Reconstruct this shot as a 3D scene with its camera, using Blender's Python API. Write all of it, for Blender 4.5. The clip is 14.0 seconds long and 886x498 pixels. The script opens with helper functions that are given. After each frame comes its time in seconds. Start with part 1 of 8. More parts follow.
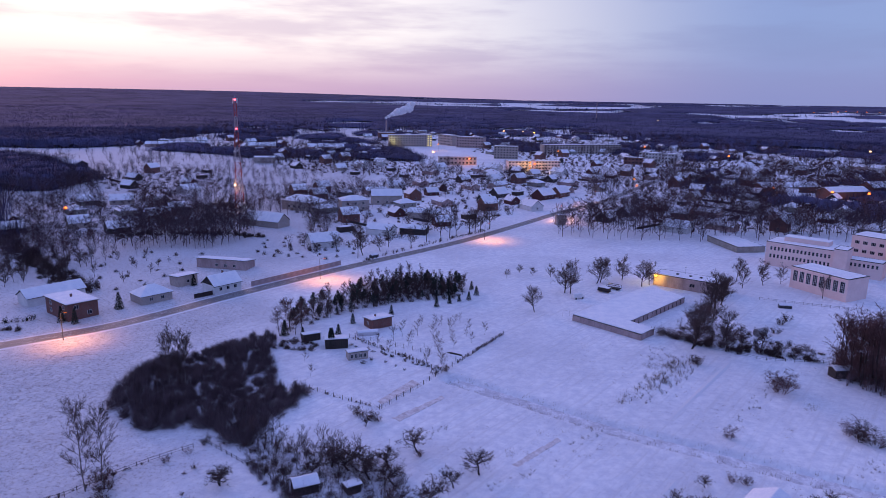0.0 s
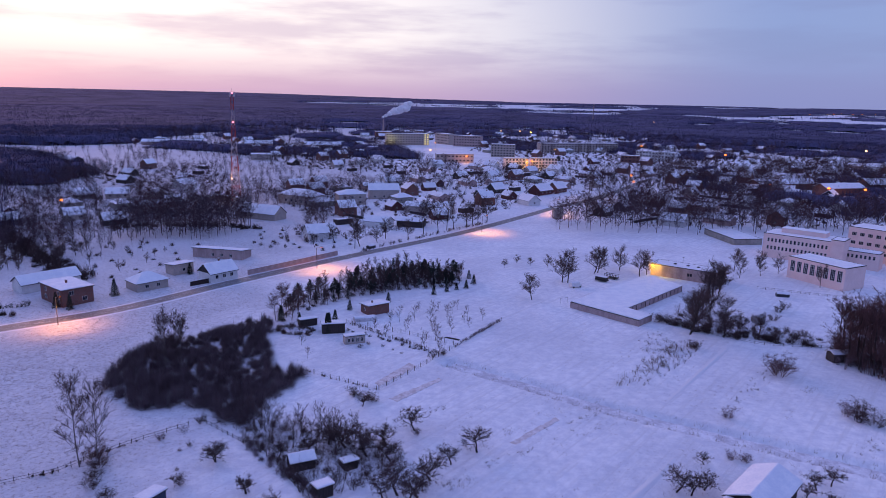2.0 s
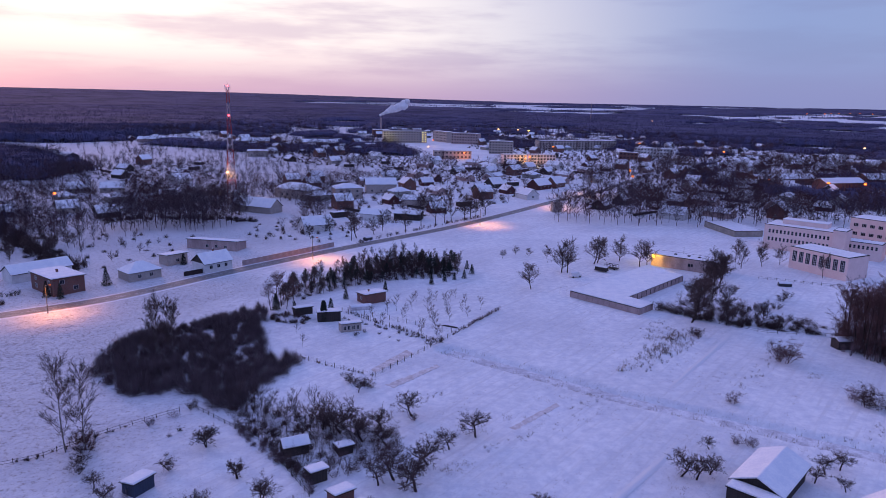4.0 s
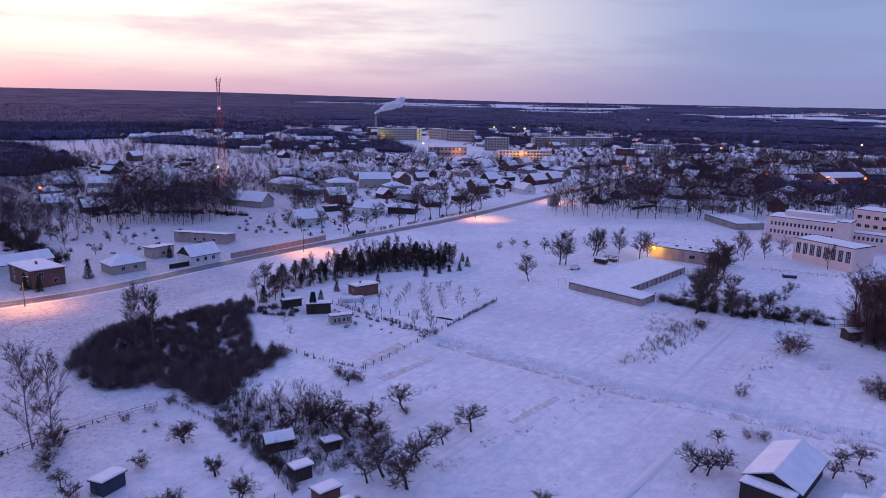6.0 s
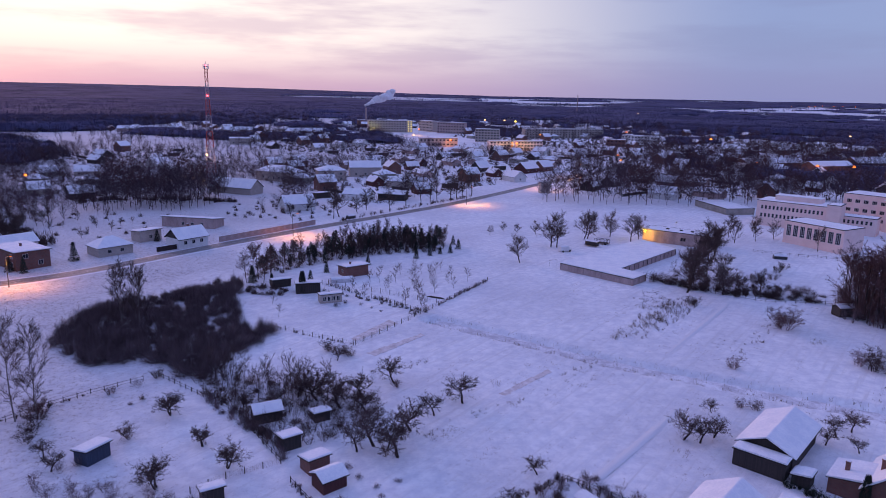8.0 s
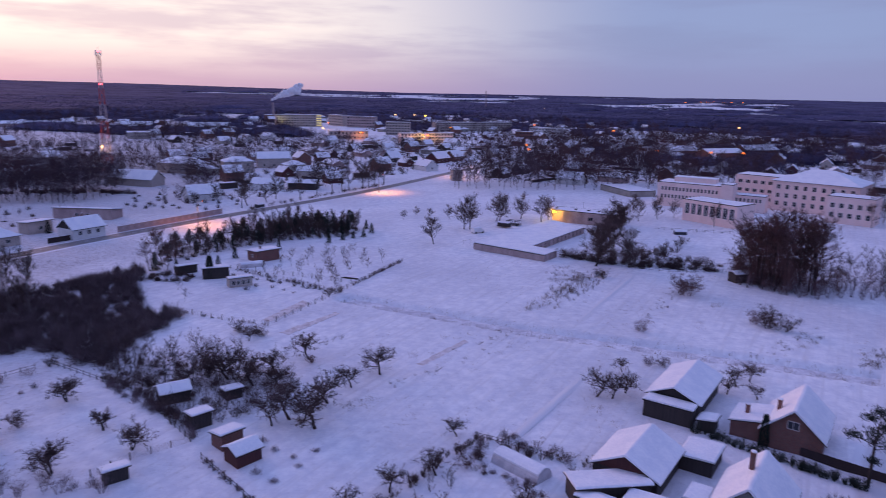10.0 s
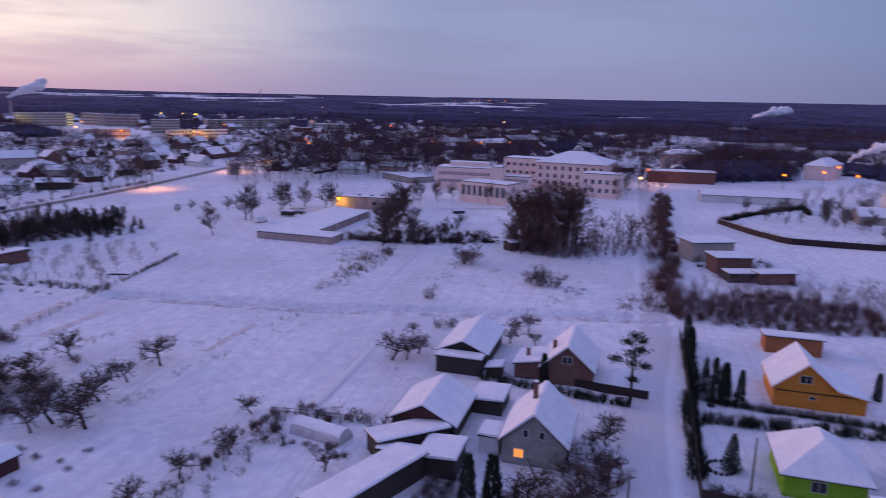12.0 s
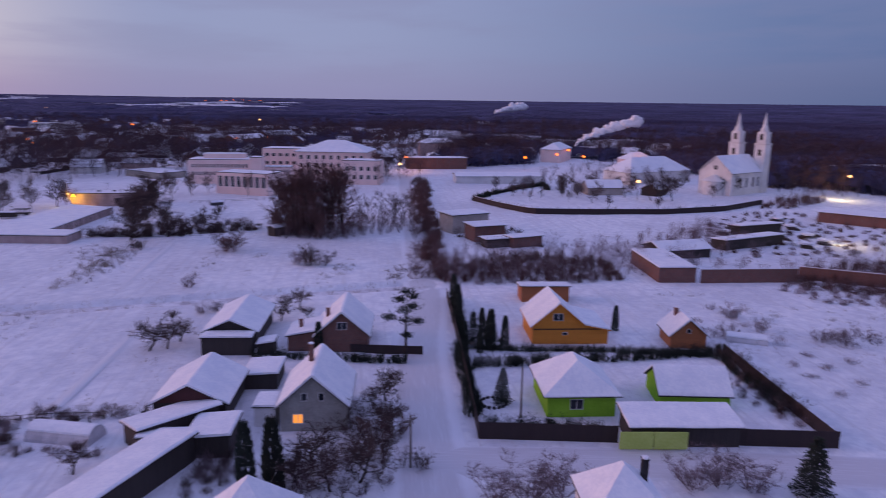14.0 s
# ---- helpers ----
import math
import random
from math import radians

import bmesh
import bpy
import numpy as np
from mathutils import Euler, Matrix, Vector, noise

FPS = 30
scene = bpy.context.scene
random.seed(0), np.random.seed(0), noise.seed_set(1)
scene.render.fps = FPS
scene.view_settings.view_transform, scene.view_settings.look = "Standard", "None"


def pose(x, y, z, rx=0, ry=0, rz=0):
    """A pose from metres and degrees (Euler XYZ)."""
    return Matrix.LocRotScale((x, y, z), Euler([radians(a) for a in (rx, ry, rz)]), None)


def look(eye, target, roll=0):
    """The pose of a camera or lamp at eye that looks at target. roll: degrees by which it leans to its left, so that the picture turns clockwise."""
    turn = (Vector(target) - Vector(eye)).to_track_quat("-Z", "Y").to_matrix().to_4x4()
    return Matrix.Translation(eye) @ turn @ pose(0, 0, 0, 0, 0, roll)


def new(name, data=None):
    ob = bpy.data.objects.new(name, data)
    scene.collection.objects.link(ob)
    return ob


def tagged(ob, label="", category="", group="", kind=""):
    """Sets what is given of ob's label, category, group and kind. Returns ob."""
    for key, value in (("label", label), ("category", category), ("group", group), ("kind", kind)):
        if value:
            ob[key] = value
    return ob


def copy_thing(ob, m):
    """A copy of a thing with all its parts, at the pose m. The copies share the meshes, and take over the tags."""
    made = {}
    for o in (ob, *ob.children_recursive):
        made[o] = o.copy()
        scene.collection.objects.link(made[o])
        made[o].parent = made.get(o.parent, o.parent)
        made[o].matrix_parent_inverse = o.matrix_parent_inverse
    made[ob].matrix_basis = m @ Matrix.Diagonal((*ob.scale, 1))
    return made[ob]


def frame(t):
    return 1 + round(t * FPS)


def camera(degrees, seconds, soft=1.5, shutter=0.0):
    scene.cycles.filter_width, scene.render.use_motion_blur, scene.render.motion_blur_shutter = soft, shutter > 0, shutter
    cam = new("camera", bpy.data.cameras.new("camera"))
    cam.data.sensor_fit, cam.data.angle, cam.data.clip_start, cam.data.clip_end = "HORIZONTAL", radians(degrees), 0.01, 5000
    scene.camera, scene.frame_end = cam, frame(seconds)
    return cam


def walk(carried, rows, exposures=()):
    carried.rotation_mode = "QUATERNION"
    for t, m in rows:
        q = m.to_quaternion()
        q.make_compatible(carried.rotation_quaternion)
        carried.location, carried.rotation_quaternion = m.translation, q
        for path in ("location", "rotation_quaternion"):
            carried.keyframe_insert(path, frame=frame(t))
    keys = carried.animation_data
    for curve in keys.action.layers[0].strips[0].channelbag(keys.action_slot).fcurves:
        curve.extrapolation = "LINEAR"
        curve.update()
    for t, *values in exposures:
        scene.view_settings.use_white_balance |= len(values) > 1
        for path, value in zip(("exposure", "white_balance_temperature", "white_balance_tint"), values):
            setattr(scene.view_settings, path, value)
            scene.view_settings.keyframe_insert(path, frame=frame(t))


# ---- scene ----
cam = camera(65.7, 14.0, soft=0.7, shutter=0.7)
METRES, EYE, TILT, LEAN, TURN = 40.0, 71.4, -12.6, -1.0, 0.0
ROWS = [
    (0.0, 0.0, 0.0, 0.0, 0.0, 0.0, -0.0),
    (0.5, -0.0014, 0.004, -0.0321, -0.06, 0.05, -0.04),
    (1.0, -0.005, 0.0067, -0.0657, -0.16, 0.11, -0.07),
    (1.5, -0.0053, 0.0117, -0.0962, -0.22, 0.17, -0.07),
    (2.0, -0.0061, 0.018, -0.1276, -0.28, 0.2, -0.1),
    (2.5, -0.0049, 0.0234, -0.1545, -0.32, 0.21, -0.12),
    (3.0, -0.0055, 0.0354, -0.184, -0.37, 0.23, -0.11),
    (5.5, 0.0058, 0.2609, -0.2796, -0.66, 0.29, 0.09),
    (6.0, 0.01, 0.2958, -0.3036, -0.79, 0.3, 0.11),
    (6.5, 0.0117, 0.31, -0.329, -0.89, 0.31, 0.17),
    (7.0, 0.0123, 0.3192, -0.358, -0.99, 0.17, 0.18),
    (9.5, 0.0119, 0.3543, -0.5065, -5.8, -0.35, 1.22),
    (10.0, 0.0127, 0.3607, -0.539, -8.73, -0.42, 1.85),
    (10.5, 0.0135, 0.3666, -0.5693, -12.3, -0.53, 2.6),
    (11.0, 0.0137, 0.3723, -0.6022, -16.59, -0.75, 3.52),
    (11.5, 0.0144, 0.3777, -0.6331, -21.24, -1.09, 4.49),
    (12.0, 0.0141, 0.3836, -0.667, -26.44, -1.56, 5.54),
    (12.5, 0.0142, 0.3892, -0.699, -31.37, -2.09, 6.49),
    (13.0, 0.0156, 0.3978, -0.7352, -36.8, -2.74, 7.48),
    (13.5, 0.0181, 0.4072, -0.7683, -41.24, -3.35, 8.24),
    (14.0, 0.0322, 0.431, -0.7991, -45.99, -4.04, 9.06),
]
walk(cam, [(t, pose(0, 0, EYE, TILT, LEAN, TURN) @ pose(METRES * x, METRES * y, METRES * z, 90 + pitch, roll, yaw)) for t, x, y, z, yaw, pitch, roll in ROWS],
     [(0.0, -0.18, 5800, 7), (7.0, -0.18, 6150, 8), (10.5, -0.22, 6350, 9), (14.0, -0.32, 6850, 13)])

# ---- world: dusk sky, afterglow towards -x +y, blue overhead ----
GLOW = Vector((-0.62, 0.78, 0.0)).normalized()


class Nodes:
    """Small helper to wire shader nodes."""

    def __init__(self, tree):
        self.t = tree
        tree.nodes.clear()

    def put(self, kind, **values):
        n = self.t.nodes.new(kind)
        for k, v in values.items():
            if k == "op":
                n.operation = v
            elif k == "blend":
                n.blend_type = v
            elif k == "clamp":
                n.use_clamp = v
            elif k == "wave":
                n.bands_direction = v
            else:
                self.link(v, n, k)
        return n

    def link(self, v, n, k):
        key = int(k[1:]) if k[0] == "i" and k[1:].isdigit() else k.replace("_", " ")
        s = n.inputs[key]
        if isinstance(v, bpy.types.NodeSocket):
            self.t.links.new(v, s)
        elif isinstance(v, bpy.types.Node):
            self.t.links.new(v.outputs[0], s)
        else:
            s.default_value = v

    def math(self, op, a, b=0.0, clamp=False):
        return self.put("ShaderNodeMath", op=op, i0=a, i1=b, clamp=clamp)

    def mix(self, f, a, b, blend="MIX"):
        n = self.t.nodes.new("ShaderNodeMixRGB")
        n.blend_type = blend
        for i, v in enumerate((f, a, b)):
            self.link((*v, 1.0) if isinstance(v, tuple) and len(v) == 3 else v, n, "i%d" % i)
        return n

    def step(self, v, lo, hi):
        n = self.t.nodes.new("ShaderNodeMapRange")
        n.interpolation_type = "SMOOTHSTEP"
        self.link(v, n, "i0")
        n.inputs[1].default_value, n.inputs[2].default_value = lo, hi
        return n


world = bpy.data.worlds.new("dusk_sky")
scene.world = world
world.use_nodes = True
W = Nodes(world.node_tree)
coord = W.put("ShaderNodeTexCoord")
way = coord.outputs["Generated"]
xyz = W.put("ShaderNodeSeparateXYZ", i0=way)
up = xyz.outputs[2]
aim = W.put("ShaderNodeVectorMath", op="DOT_PRODUCT", i0=way, i1=tuple(GLOW))
toward = W.step(aim.outputs["Value"], 0.42, 0.99)
cream = W.step(W.put("ShaderNodeVectorMath", op="DOT_PRODUCT", i0=way, i1=(-0.16, 0.98, 0.12)).outputs["Value"], 0.66, 1.0)
streak = W.put("ShaderNodeMapping", Vector=way, Scale=(2.2, 2.2, 16.0))
cloud = W.put("ShaderNodeTexNoise", Vector=streak, Scale=1.6, Detail=5.0, Roughness=0.55)
veil = W.step(cloud.outputs[0], 0.42, 0.66)
side = W.step(aim.outputs["Value"], -0.65, 0.30)
low = W.mix(toward, W.mix(side, (0.102, 0.162, 0.35), (0.31, 0.32, 0.58)), (0.72, 0.45, 0.60))
mid = W.mix(toward, W.mix(side, (0.086, 0.168, 0.41), (0.32, 0.385, 0.66)), W.mix(cream, (0.82, 0.62, 0.72), (1.40, 1.16, 1.02)))
mid = W.mix(W.math("MULTIPLY", veil, 0.62), mid, W.mix(toward, W.mix(side, (0.15, 0.21, 0.45), (0.29, 0.33, 0.58)), (0.70, 0.50, 0.64)))
high = W.mix(toward, (0.33, 0.37, 0.80), (0.39, 0.44, 0.83))
sky_col = W.mix(W.step(up, -0.005, 0.085), low, mid)
sky_col = W.mix(W.step(up, 0.10, 0.42), sky_col, high)
nishita = W.put("ShaderNodeTexSky")
nishita.sky_type, nishita.sun_disc = "NISHITA", False
nishita.sun_elevation, nishita.sun_rotation = radians(1.0), math.atan2(GLOW.x, GLOW.y)
bg_sky = W.put("ShaderNodeBackground", Color=nishita, Strength=0.02)
bg_dusk = W.put("ShaderNodeBackground", Color=sky_col, Strength=1.04)
both = W.put("ShaderNodeAddShader", i0=bg_sky, i1=bg_dusk)
W.put("ShaderNodeOutputWorld", Surface=both)

sun = new("dusk_sun", bpy.data.lights.new("dusk_sun", "SUN"))
sun.data.energy, sun.data.angle, sun.data.color = 1.65, radians(35), (1.0, 0.47, 0.38)
sun.matrix_world = look((0, 0, 0), (-GLOW.x, -GLOW.y, -0.17))

# ---- materials ----


def material(name, a, b, scale=1.0, rough=0.85, bump=0.3, fine=12.0, metal=0.0, stretch=(1, 1, 1), spread=(0.35, 0.65), vary=0.0):
    """Two colours mixed by coarse and fine noise, with relief; vary: shade by object."""
    m = bpy.data.materials.new(name)
    m.use_nodes = True
    n = Nodes(m.node_tree)
    c = n.put("ShaderNodeMapping", Vector=n.put("ShaderNodeTexCoord").outputs["Object"], Scale=stretch)
    big = n.put("ShaderNodeTexNoise", Vector=c, Scale=scale, Detail=4.0, Roughness=0.6)
    small = n.put("ShaderNodeTexNoise", Vector=c, Scale=scale * fine, Detail=3.0, Roughness=0.7)
    f = n.step(n.math("ADD", n.math("MULTIPLY", big.outputs[0], 0.6), n.math("MULTIPLY", small.outputs[0], 0.4)), *spread)
    col = n.mix(f, a, b)
    if vary:
        info = n.put("ShaderNodeObjectInfo")
        col = n.mix(1.0, col, n.mix(info.outputs["Random"], (1 - vary,) * 3, (1 + vary,) * 3), "MULTIPLY")
    bp = n.put("ShaderNodeBump", Height=small.outputs[0], Strength=bump, Distance=0.05)
    s = n.put("ShaderNodeBsdfPrincipled", Base_Color=col, Roughness=rough, Metallic=metal, Normal=bp)
    s.inputs["Specular IOR Level"].default_value = 0.5 if rough < 0.65 else 0.06
    n.put("ShaderNodeOutputMaterial", Surface=s)
    return m


def brick_material(name, a, b, mortar, width=0.26, height=0.085):
    m = bpy.data.materials.new(name)
    m.use_nodes = True
    n = Nodes(m.node_tree)
    t = n.put("ShaderNodeTexCoord").outputs["Object"]
    s = n.put("ShaderNodeSeparateXYZ", i0=t)
    flat = n.put("ShaderNodeCombineXYZ", i0=n.math("ADD", s.outputs[0], s.outputs[1]), i1=s.outputs[2])
    br = n.put("ShaderNodeTexBrick", Vector=flat, Color1=(*a, 1), Color2=(*b, 1), Mortar=(*mortar, 1), Scale=1.0, Mortar_Size=0.012, Brick_Width=width, Row_Height=height)
    stain = n.put("ShaderNodeTexNoise", Vector=t, Scale=0.6, Detail=4.0)
    col = n.mix(0.7, br, n.mix(stain.outputs[0], (0.55, 0.55, 0.55), (1.3, 1.3, 1.3)), "MULTIPLY")
    bp = n.put("ShaderNodeBump", Height=br.outputs["Fac"], Strength=-0.4, Distance=0.02)
    p = n.put("ShaderNodeBsdfPrincipled", Base_Color=col, Roughness=0.9, Normal=bp)
    n.put("ShaderNodeOutputMaterial", Surface=p)
    return m


def board_material(name, a, b, pitch=0.14, upright=True):
    """Painted or weathered boards: grain, board-to-board shade, grooves."""
    m = bpy.data.materials.new(name)
    m.use_nodes = True
    n = Nodes(m.node_tree)
    t = n.put("ShaderNodeTexCoord").outputs["Object"]
    s = n.put("ShaderNodeSeparateXYZ", i0=t)
    line = n.math("ADD", s.outputs[0], s.outputs[1]) if upright else s.outputs[2]
    k = n.math("DIVIDE", line, pitch)
    board = n.put("ShaderNodeTexWhiteNoise", Vector=n.put("ShaderNodeCombineXYZ", i0=n.math("FLOOR", k)))
    gap = n.math("LESS_THAN", n.math("FRACT", k), 0.1)
    grain = n.put("ShaderNodeTexNoise", Vector=n.put("ShaderNodeMapping", Vector=t, Scale=(6, 6, 0.8) if upright else (0.8, 0.8, 6)), Scale=2.0, Detail=4.0)
    f = n.math("ADD", n.math("MULTIPLY", board.outputs[0], 0.45), n.math("MULTIPLY", grain.outputs[0], 0.55))
    col = n.mix(n.math("MULTIPLY", gap, 0.6), n.mix(f, a, b), (a[0] * 0.3, a[1] * 0.3, a[2] * 0.3))
    bp = n.put("ShaderNodeBump", Height=gap, Strength=-0.5, Distance=0.02)
    p = n.put("ShaderNodeBsdfPrincipled", Base_Color=col, Roughness=0.8, Normal=bp)
    n.put("ShaderNodeOutputMaterial", Surface=p)
    return m


def glow_material(name, colour, strength):
    m = bpy.data.materials.new(name)
    m.use_nodes = True
    n = Nodes(m.node_tree)
    e = n.put("ShaderNodeEmission", Color=(*colour, 1), Strength=strength)
    n.put("ShaderNodeOutputMaterial", Surface=e)
    return m


def ground_material():
    m = bpy.data.materials.new("snowy_field")
    m.use_nodes = True
    n = Nodes(m.node_tree)
    t = n.put("ShaderNodeTexCoord").outputs["Object"]
    drift = n.put("ShaderNodeTexNoise", Vector=t, Scale=0.030, Detail=6.0, Roughness=0.62)
    lump = n.put("ShaderNodeTexNoise", Vector=t, Scale=0.45, Detail=5.0, Roughness=0.65)
    tuft = n.put("ShaderNodeTexNoise", Vector=t, Scale=1.15, Detail=6.0, Roughness=0.8)
    grain = n.put("ShaderNodeTexNoise", Vector=t, Scale=3.2, Detail=3.0, Roughness=0.7)
    turned = n.put("ShaderNodeMapping", Vector=t, Rotation=(0, 0, radians(-51)))
    rows = n.put("ShaderNodeMapping", Vector=turned, Scale=(0.04, 1.0, 1.0))
    furrow = n.put("ShaderNodeTexNoise", Vector=rows, Scale=0.9, Detail=4.0, Roughness=0.65)
    cover = n.step(drift.outputs[0], 0.40, 0.64)
    # the rough meadow on the -x side has far more grass showing
    s = n.put("ShaderNodeSeparateXYZ", i0=t)
    meadow = n.step(n.math("ADD", n.math("MULTIPLY", s.outputs[0], -1.0), n.math("MULTIPLY", drift.outputs[0], 30.0)), 50.0, 95.0)
    amount = n.math("ADD", n.math("MULTIPLY", cover, 0.14), n.math("MULTIPLY", meadow, 0.62), True)
    patch = n.math("MULTIPLY", n.step(tuft.outputs[0], 0.52, 0.64), n.math("ADD", amount, 0.07), True)
    speck = n.math("MULTIPLY", n.step(grain.outputs[0], 0.60, 0.72), n.math("ADD", n.math("MULTIPLY", amount, 0.7), 0.02), True)
    col = n.mix(n.step(lump.outputs[0], 0.3, 0.7), (0.70, 0.72, 0.79), (0.90, 0.91, 0.94))
    col = n.mix(n.math("MULTIPLY", cover, 0.42), col, (0.55, 0.56, 0.63))
    col = n.mix(n.math("MULTIPLY", n.step(furrow.outputs[0], 0.48, 0.70), n.math("ADD", n.math("MULTIPLY", n.step(lump.outputs[0], 0.35, 0.6), 0.30), 0.10)), col, (0.50, 0.49, 0.52))
    col = n.mix(n.math("MULTIPLY", meadow, n.math("ADD", n.math("MULTIPLY", tuft.outputs[0], 0.7), 0.02)), col, (0.36, 0.34, 0.37))
    col = n.mix(patch, col, (0.22, 0.18, 0.16))
    col = n.mix(speck, col, (0.16, 0.13, 0.115))
    h = n.math("ADD", n.math("MULTIPLY", lump.outputs[0], 0.8), n.math("ADD", n.math("MULTIPLY", tuft.outputs[0], 0.6), n.math("MULTIPLY", furrow.outputs[0], 0.8)))
    bp = n.put("ShaderNodeBump", Height=h, Strength=0.85, Distance=0.16)
    p = n.put("ShaderNodeBsdfPrincipled", Base_Color=col, Roughness=0.8, Normal=bp)
    p.inputs["Specular IOR Level"].default_value = 0.08
    n.put("ShaderNodeOutputMaterial", Surface=p)
    return m


def road_material(name, bare, strength):
    """Wheel tracks along a strip; the strip's uv gives the place across it."""
    m = bpy.data.materials.new(name)
    m.use_nodes = True
    n = Nodes(m.node_tree)
    uv = n.put("ShaderNodeUVMap").outputs[0]
    s = n.put("ShaderNodeSeparateXYZ", i0=uv)
    wob = n.put("ShaderNodeTexNoise", Vector=uv, Scale=0.35, Detail=4.0)
    streaks = n.put("ShaderNodeTexNoise", Vector=n.put("ShaderNodeMapping", Vector=uv, Scale=(3.0, 0.10, 1.0)), Scale=2.0, Detail=4.0, Roughness=0.65)
    edge = n.step(n.math("ADD", n.math("ABSOLUTE", s.outputs[0]), n.math("MULTIPLY", wob.outputs[0], 0.9)), 2.9, 3.9)
    f = n.math("MULTIPLY", n.math("SUBTRACT", 1.0, edge), n.math("MULTIPLY", n.step(streaks.outputs[0], 0.20, 0.52), strength))
    col = n.mix(f, (0.74, 0.76, 0.82), bare)
    bp = n.put("ShaderNodeBump", Height=streaks.outputs[0], Strength=0.5, Distance=0.06)
    p = n.put("ShaderNodeBsdfPrincipled", Base_Color=col, Roughness=0.6, Normal=bp)
    n.put("ShaderNodeOutputMaterial", Surface=p)
    return m


SNOW = material("roof_snow", (0.74, 0.77, 0.84), (0.88, 0.89, 0.92), 0.35, 0.7, 0.5, 8.0)
GROUND = ground_material()
ASPHALT = road_material("slushy_asphalt", (0.075, 0.065, 0.065), 0.92)
PACKED = road_material("packed_snow_track", (0.46, 0.44, 0.47), 0.55)
TRACK = road_material("faint_snow_track", (0.62, 0.62, 0.66), 0.5)
BARK = material("bark", (0.030, 0.023, 0.022), (0.085, 0.066, 0.060), 1.5, 0.95, 0.6)
TWIG = material("bare_twigs", (0.060, 0.042, 0.042), (0.135, 0.095, 0.090), 0.8, 0.95, 0.2, vary=0.25)
BIRCH = material("pale_bark", (0.10, 0.08, 0.075), (0.32, 0.29, 0.28), 1.2, 0.9, 0.3)
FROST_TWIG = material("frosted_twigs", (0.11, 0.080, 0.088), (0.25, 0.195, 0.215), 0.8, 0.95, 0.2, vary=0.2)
RED_TWIG = material("reddish_hedge_twigs", (0.085, 0.050, 0.050), (0.185, 0.108, 0.102), 0.35, 0.95, 0.2, vary=0.25)
NEEDLE = material("dark_needles", (0.020, 0.026, 0.022), (0.052, 0.062, 0.050), 1.2, 0.9, 0.3, vary=0.3)
# the woods' base colour carries the blue of distance haze, painted in
HAZE_WOOD = material("haze_tinted_bare_wood", (0.050, 0.048, 0.092), (0.100, 0.096, 0.178), 0.007, 0.95, 0.2, 14.0)
FAR_TWIG = material("bare_twigs_far_off", (0.050, 0.036, 0.045), (0.108, 0.078, 0.092), 0.05, 0.95, 0.2)
RUDDY_TWIG = material("ruddy_twigs_far_off", (0.052, 0.030, 0.034), (0.112, 0.066, 0.068), 0.05, 0.95, 0.2)
WILLOW = material("willow_twigs", (0.080, 0.058, 0.064), (0.175, 0.132, 0.142), 0.25, 0.95, 0.2)
DRY_GRASS = material("dry_grass", (0.14, 0.10, 0.075), (0.33, 0.26, 0.20), 1.0, 0.95, 0.3)
TUFT = material("frosted_grass_tufts", (0.30, 0.26, 0.26), (0.58, 0.54, 0.57), 0.5, 0.95, 0.2)
STUBBLE = material("beaten_grass_in_snow", (0.50, 0.43, 0.42), (0.82, 0.79, 0.81), 0.7, 0.9, 0.6, 9.0)
DITCH = material("grassy_ditch_snow", (0.50, 0.49, 0.54), (0.84, 0.85, 0.90), 0.35, 0.9, 0.9, 7.0)
PLASTER = material("pink_beige_plaster", (0.78, 0.59, 0.54), (0.87, 0.68, 0.63), 0.25, 0.9, 0.15)
WHITE = material("white_plaster", (0.60, 0.59, 0.58), (0.76, 0.75, 0.74), 0.3, 0.9, 0.15)
GREY = material("grey_render", (0.25, 0.24, 0.22), (0.36, 0.35, 0.32), 0.4, 0.9, 0.25)
CONCRETE = material("stained_concrete", (0.33, 0.245, 0.235), (0.52, 0.40, 0.38), 0.4, 0.9, 0.4, stretch=(1, 1, 0.3))
SILICATE = brick_material("pale_brick", (0.42, 0.35, 0.31), (0.52, 0.44, 0.39), (0.36, 0.34, 0.32))
BRICK = brick_material("red_brown_brick", (0.165, 0.062, 0.050), (0.25, 0.10, 0.075), (0.15, 0.12, 0.11))
OLD_WOOD = board_material("weathered_boards", (0.022, 0.018, 0.018), (0.060, 0.046, 0.042))
RED_WOOD = board_material("dark_red_boards", (0.055, 0.014, 0.016), (0.10, 0.030, 0.028))
BLUE_WOOD = board_material("dark_blue_boards", (0.025, 0.035, 0.065), (0.05, 0.07, 0.12))
ORANGE_WOOD = board_material("ochre_orange_boards", (0.58, 0.20, 0.022), (0.72, 0.29, 0.04), 0.16, False)
RUSSET_WOOD = board_material("russet_boards", (0.30, 0.105, 0.04), (0.42, 0.16, 0.06), 0.16, False)
GREEN = material("lime_green_paint", (0.20, 0.42, 0.030), (0.27, 0.52, 0.05), 0.4, 0.8, 0.15)
LIME = material("pale_lime_paint", (0.42, 0.52, 0.12), (0.52, 0.62, 0.18), 0.4, 0.8, 0.15)
DARK = material("dark_trim", (0.025, 0.022, 0.024), (0.06, 0.055, 0.055), 2.0, 0.8, 0.2)
FENCE_BROWN = board_material("brown_fence_boards", (0.022, 0.013, 0.014), (0.045, 0.026, 0.024), 0.16)
FENCE_GREY = board_material("grey_fence_boards", (0.20, 0.16, 0.15), (0.36, 0.30, 0.28), 0.16)
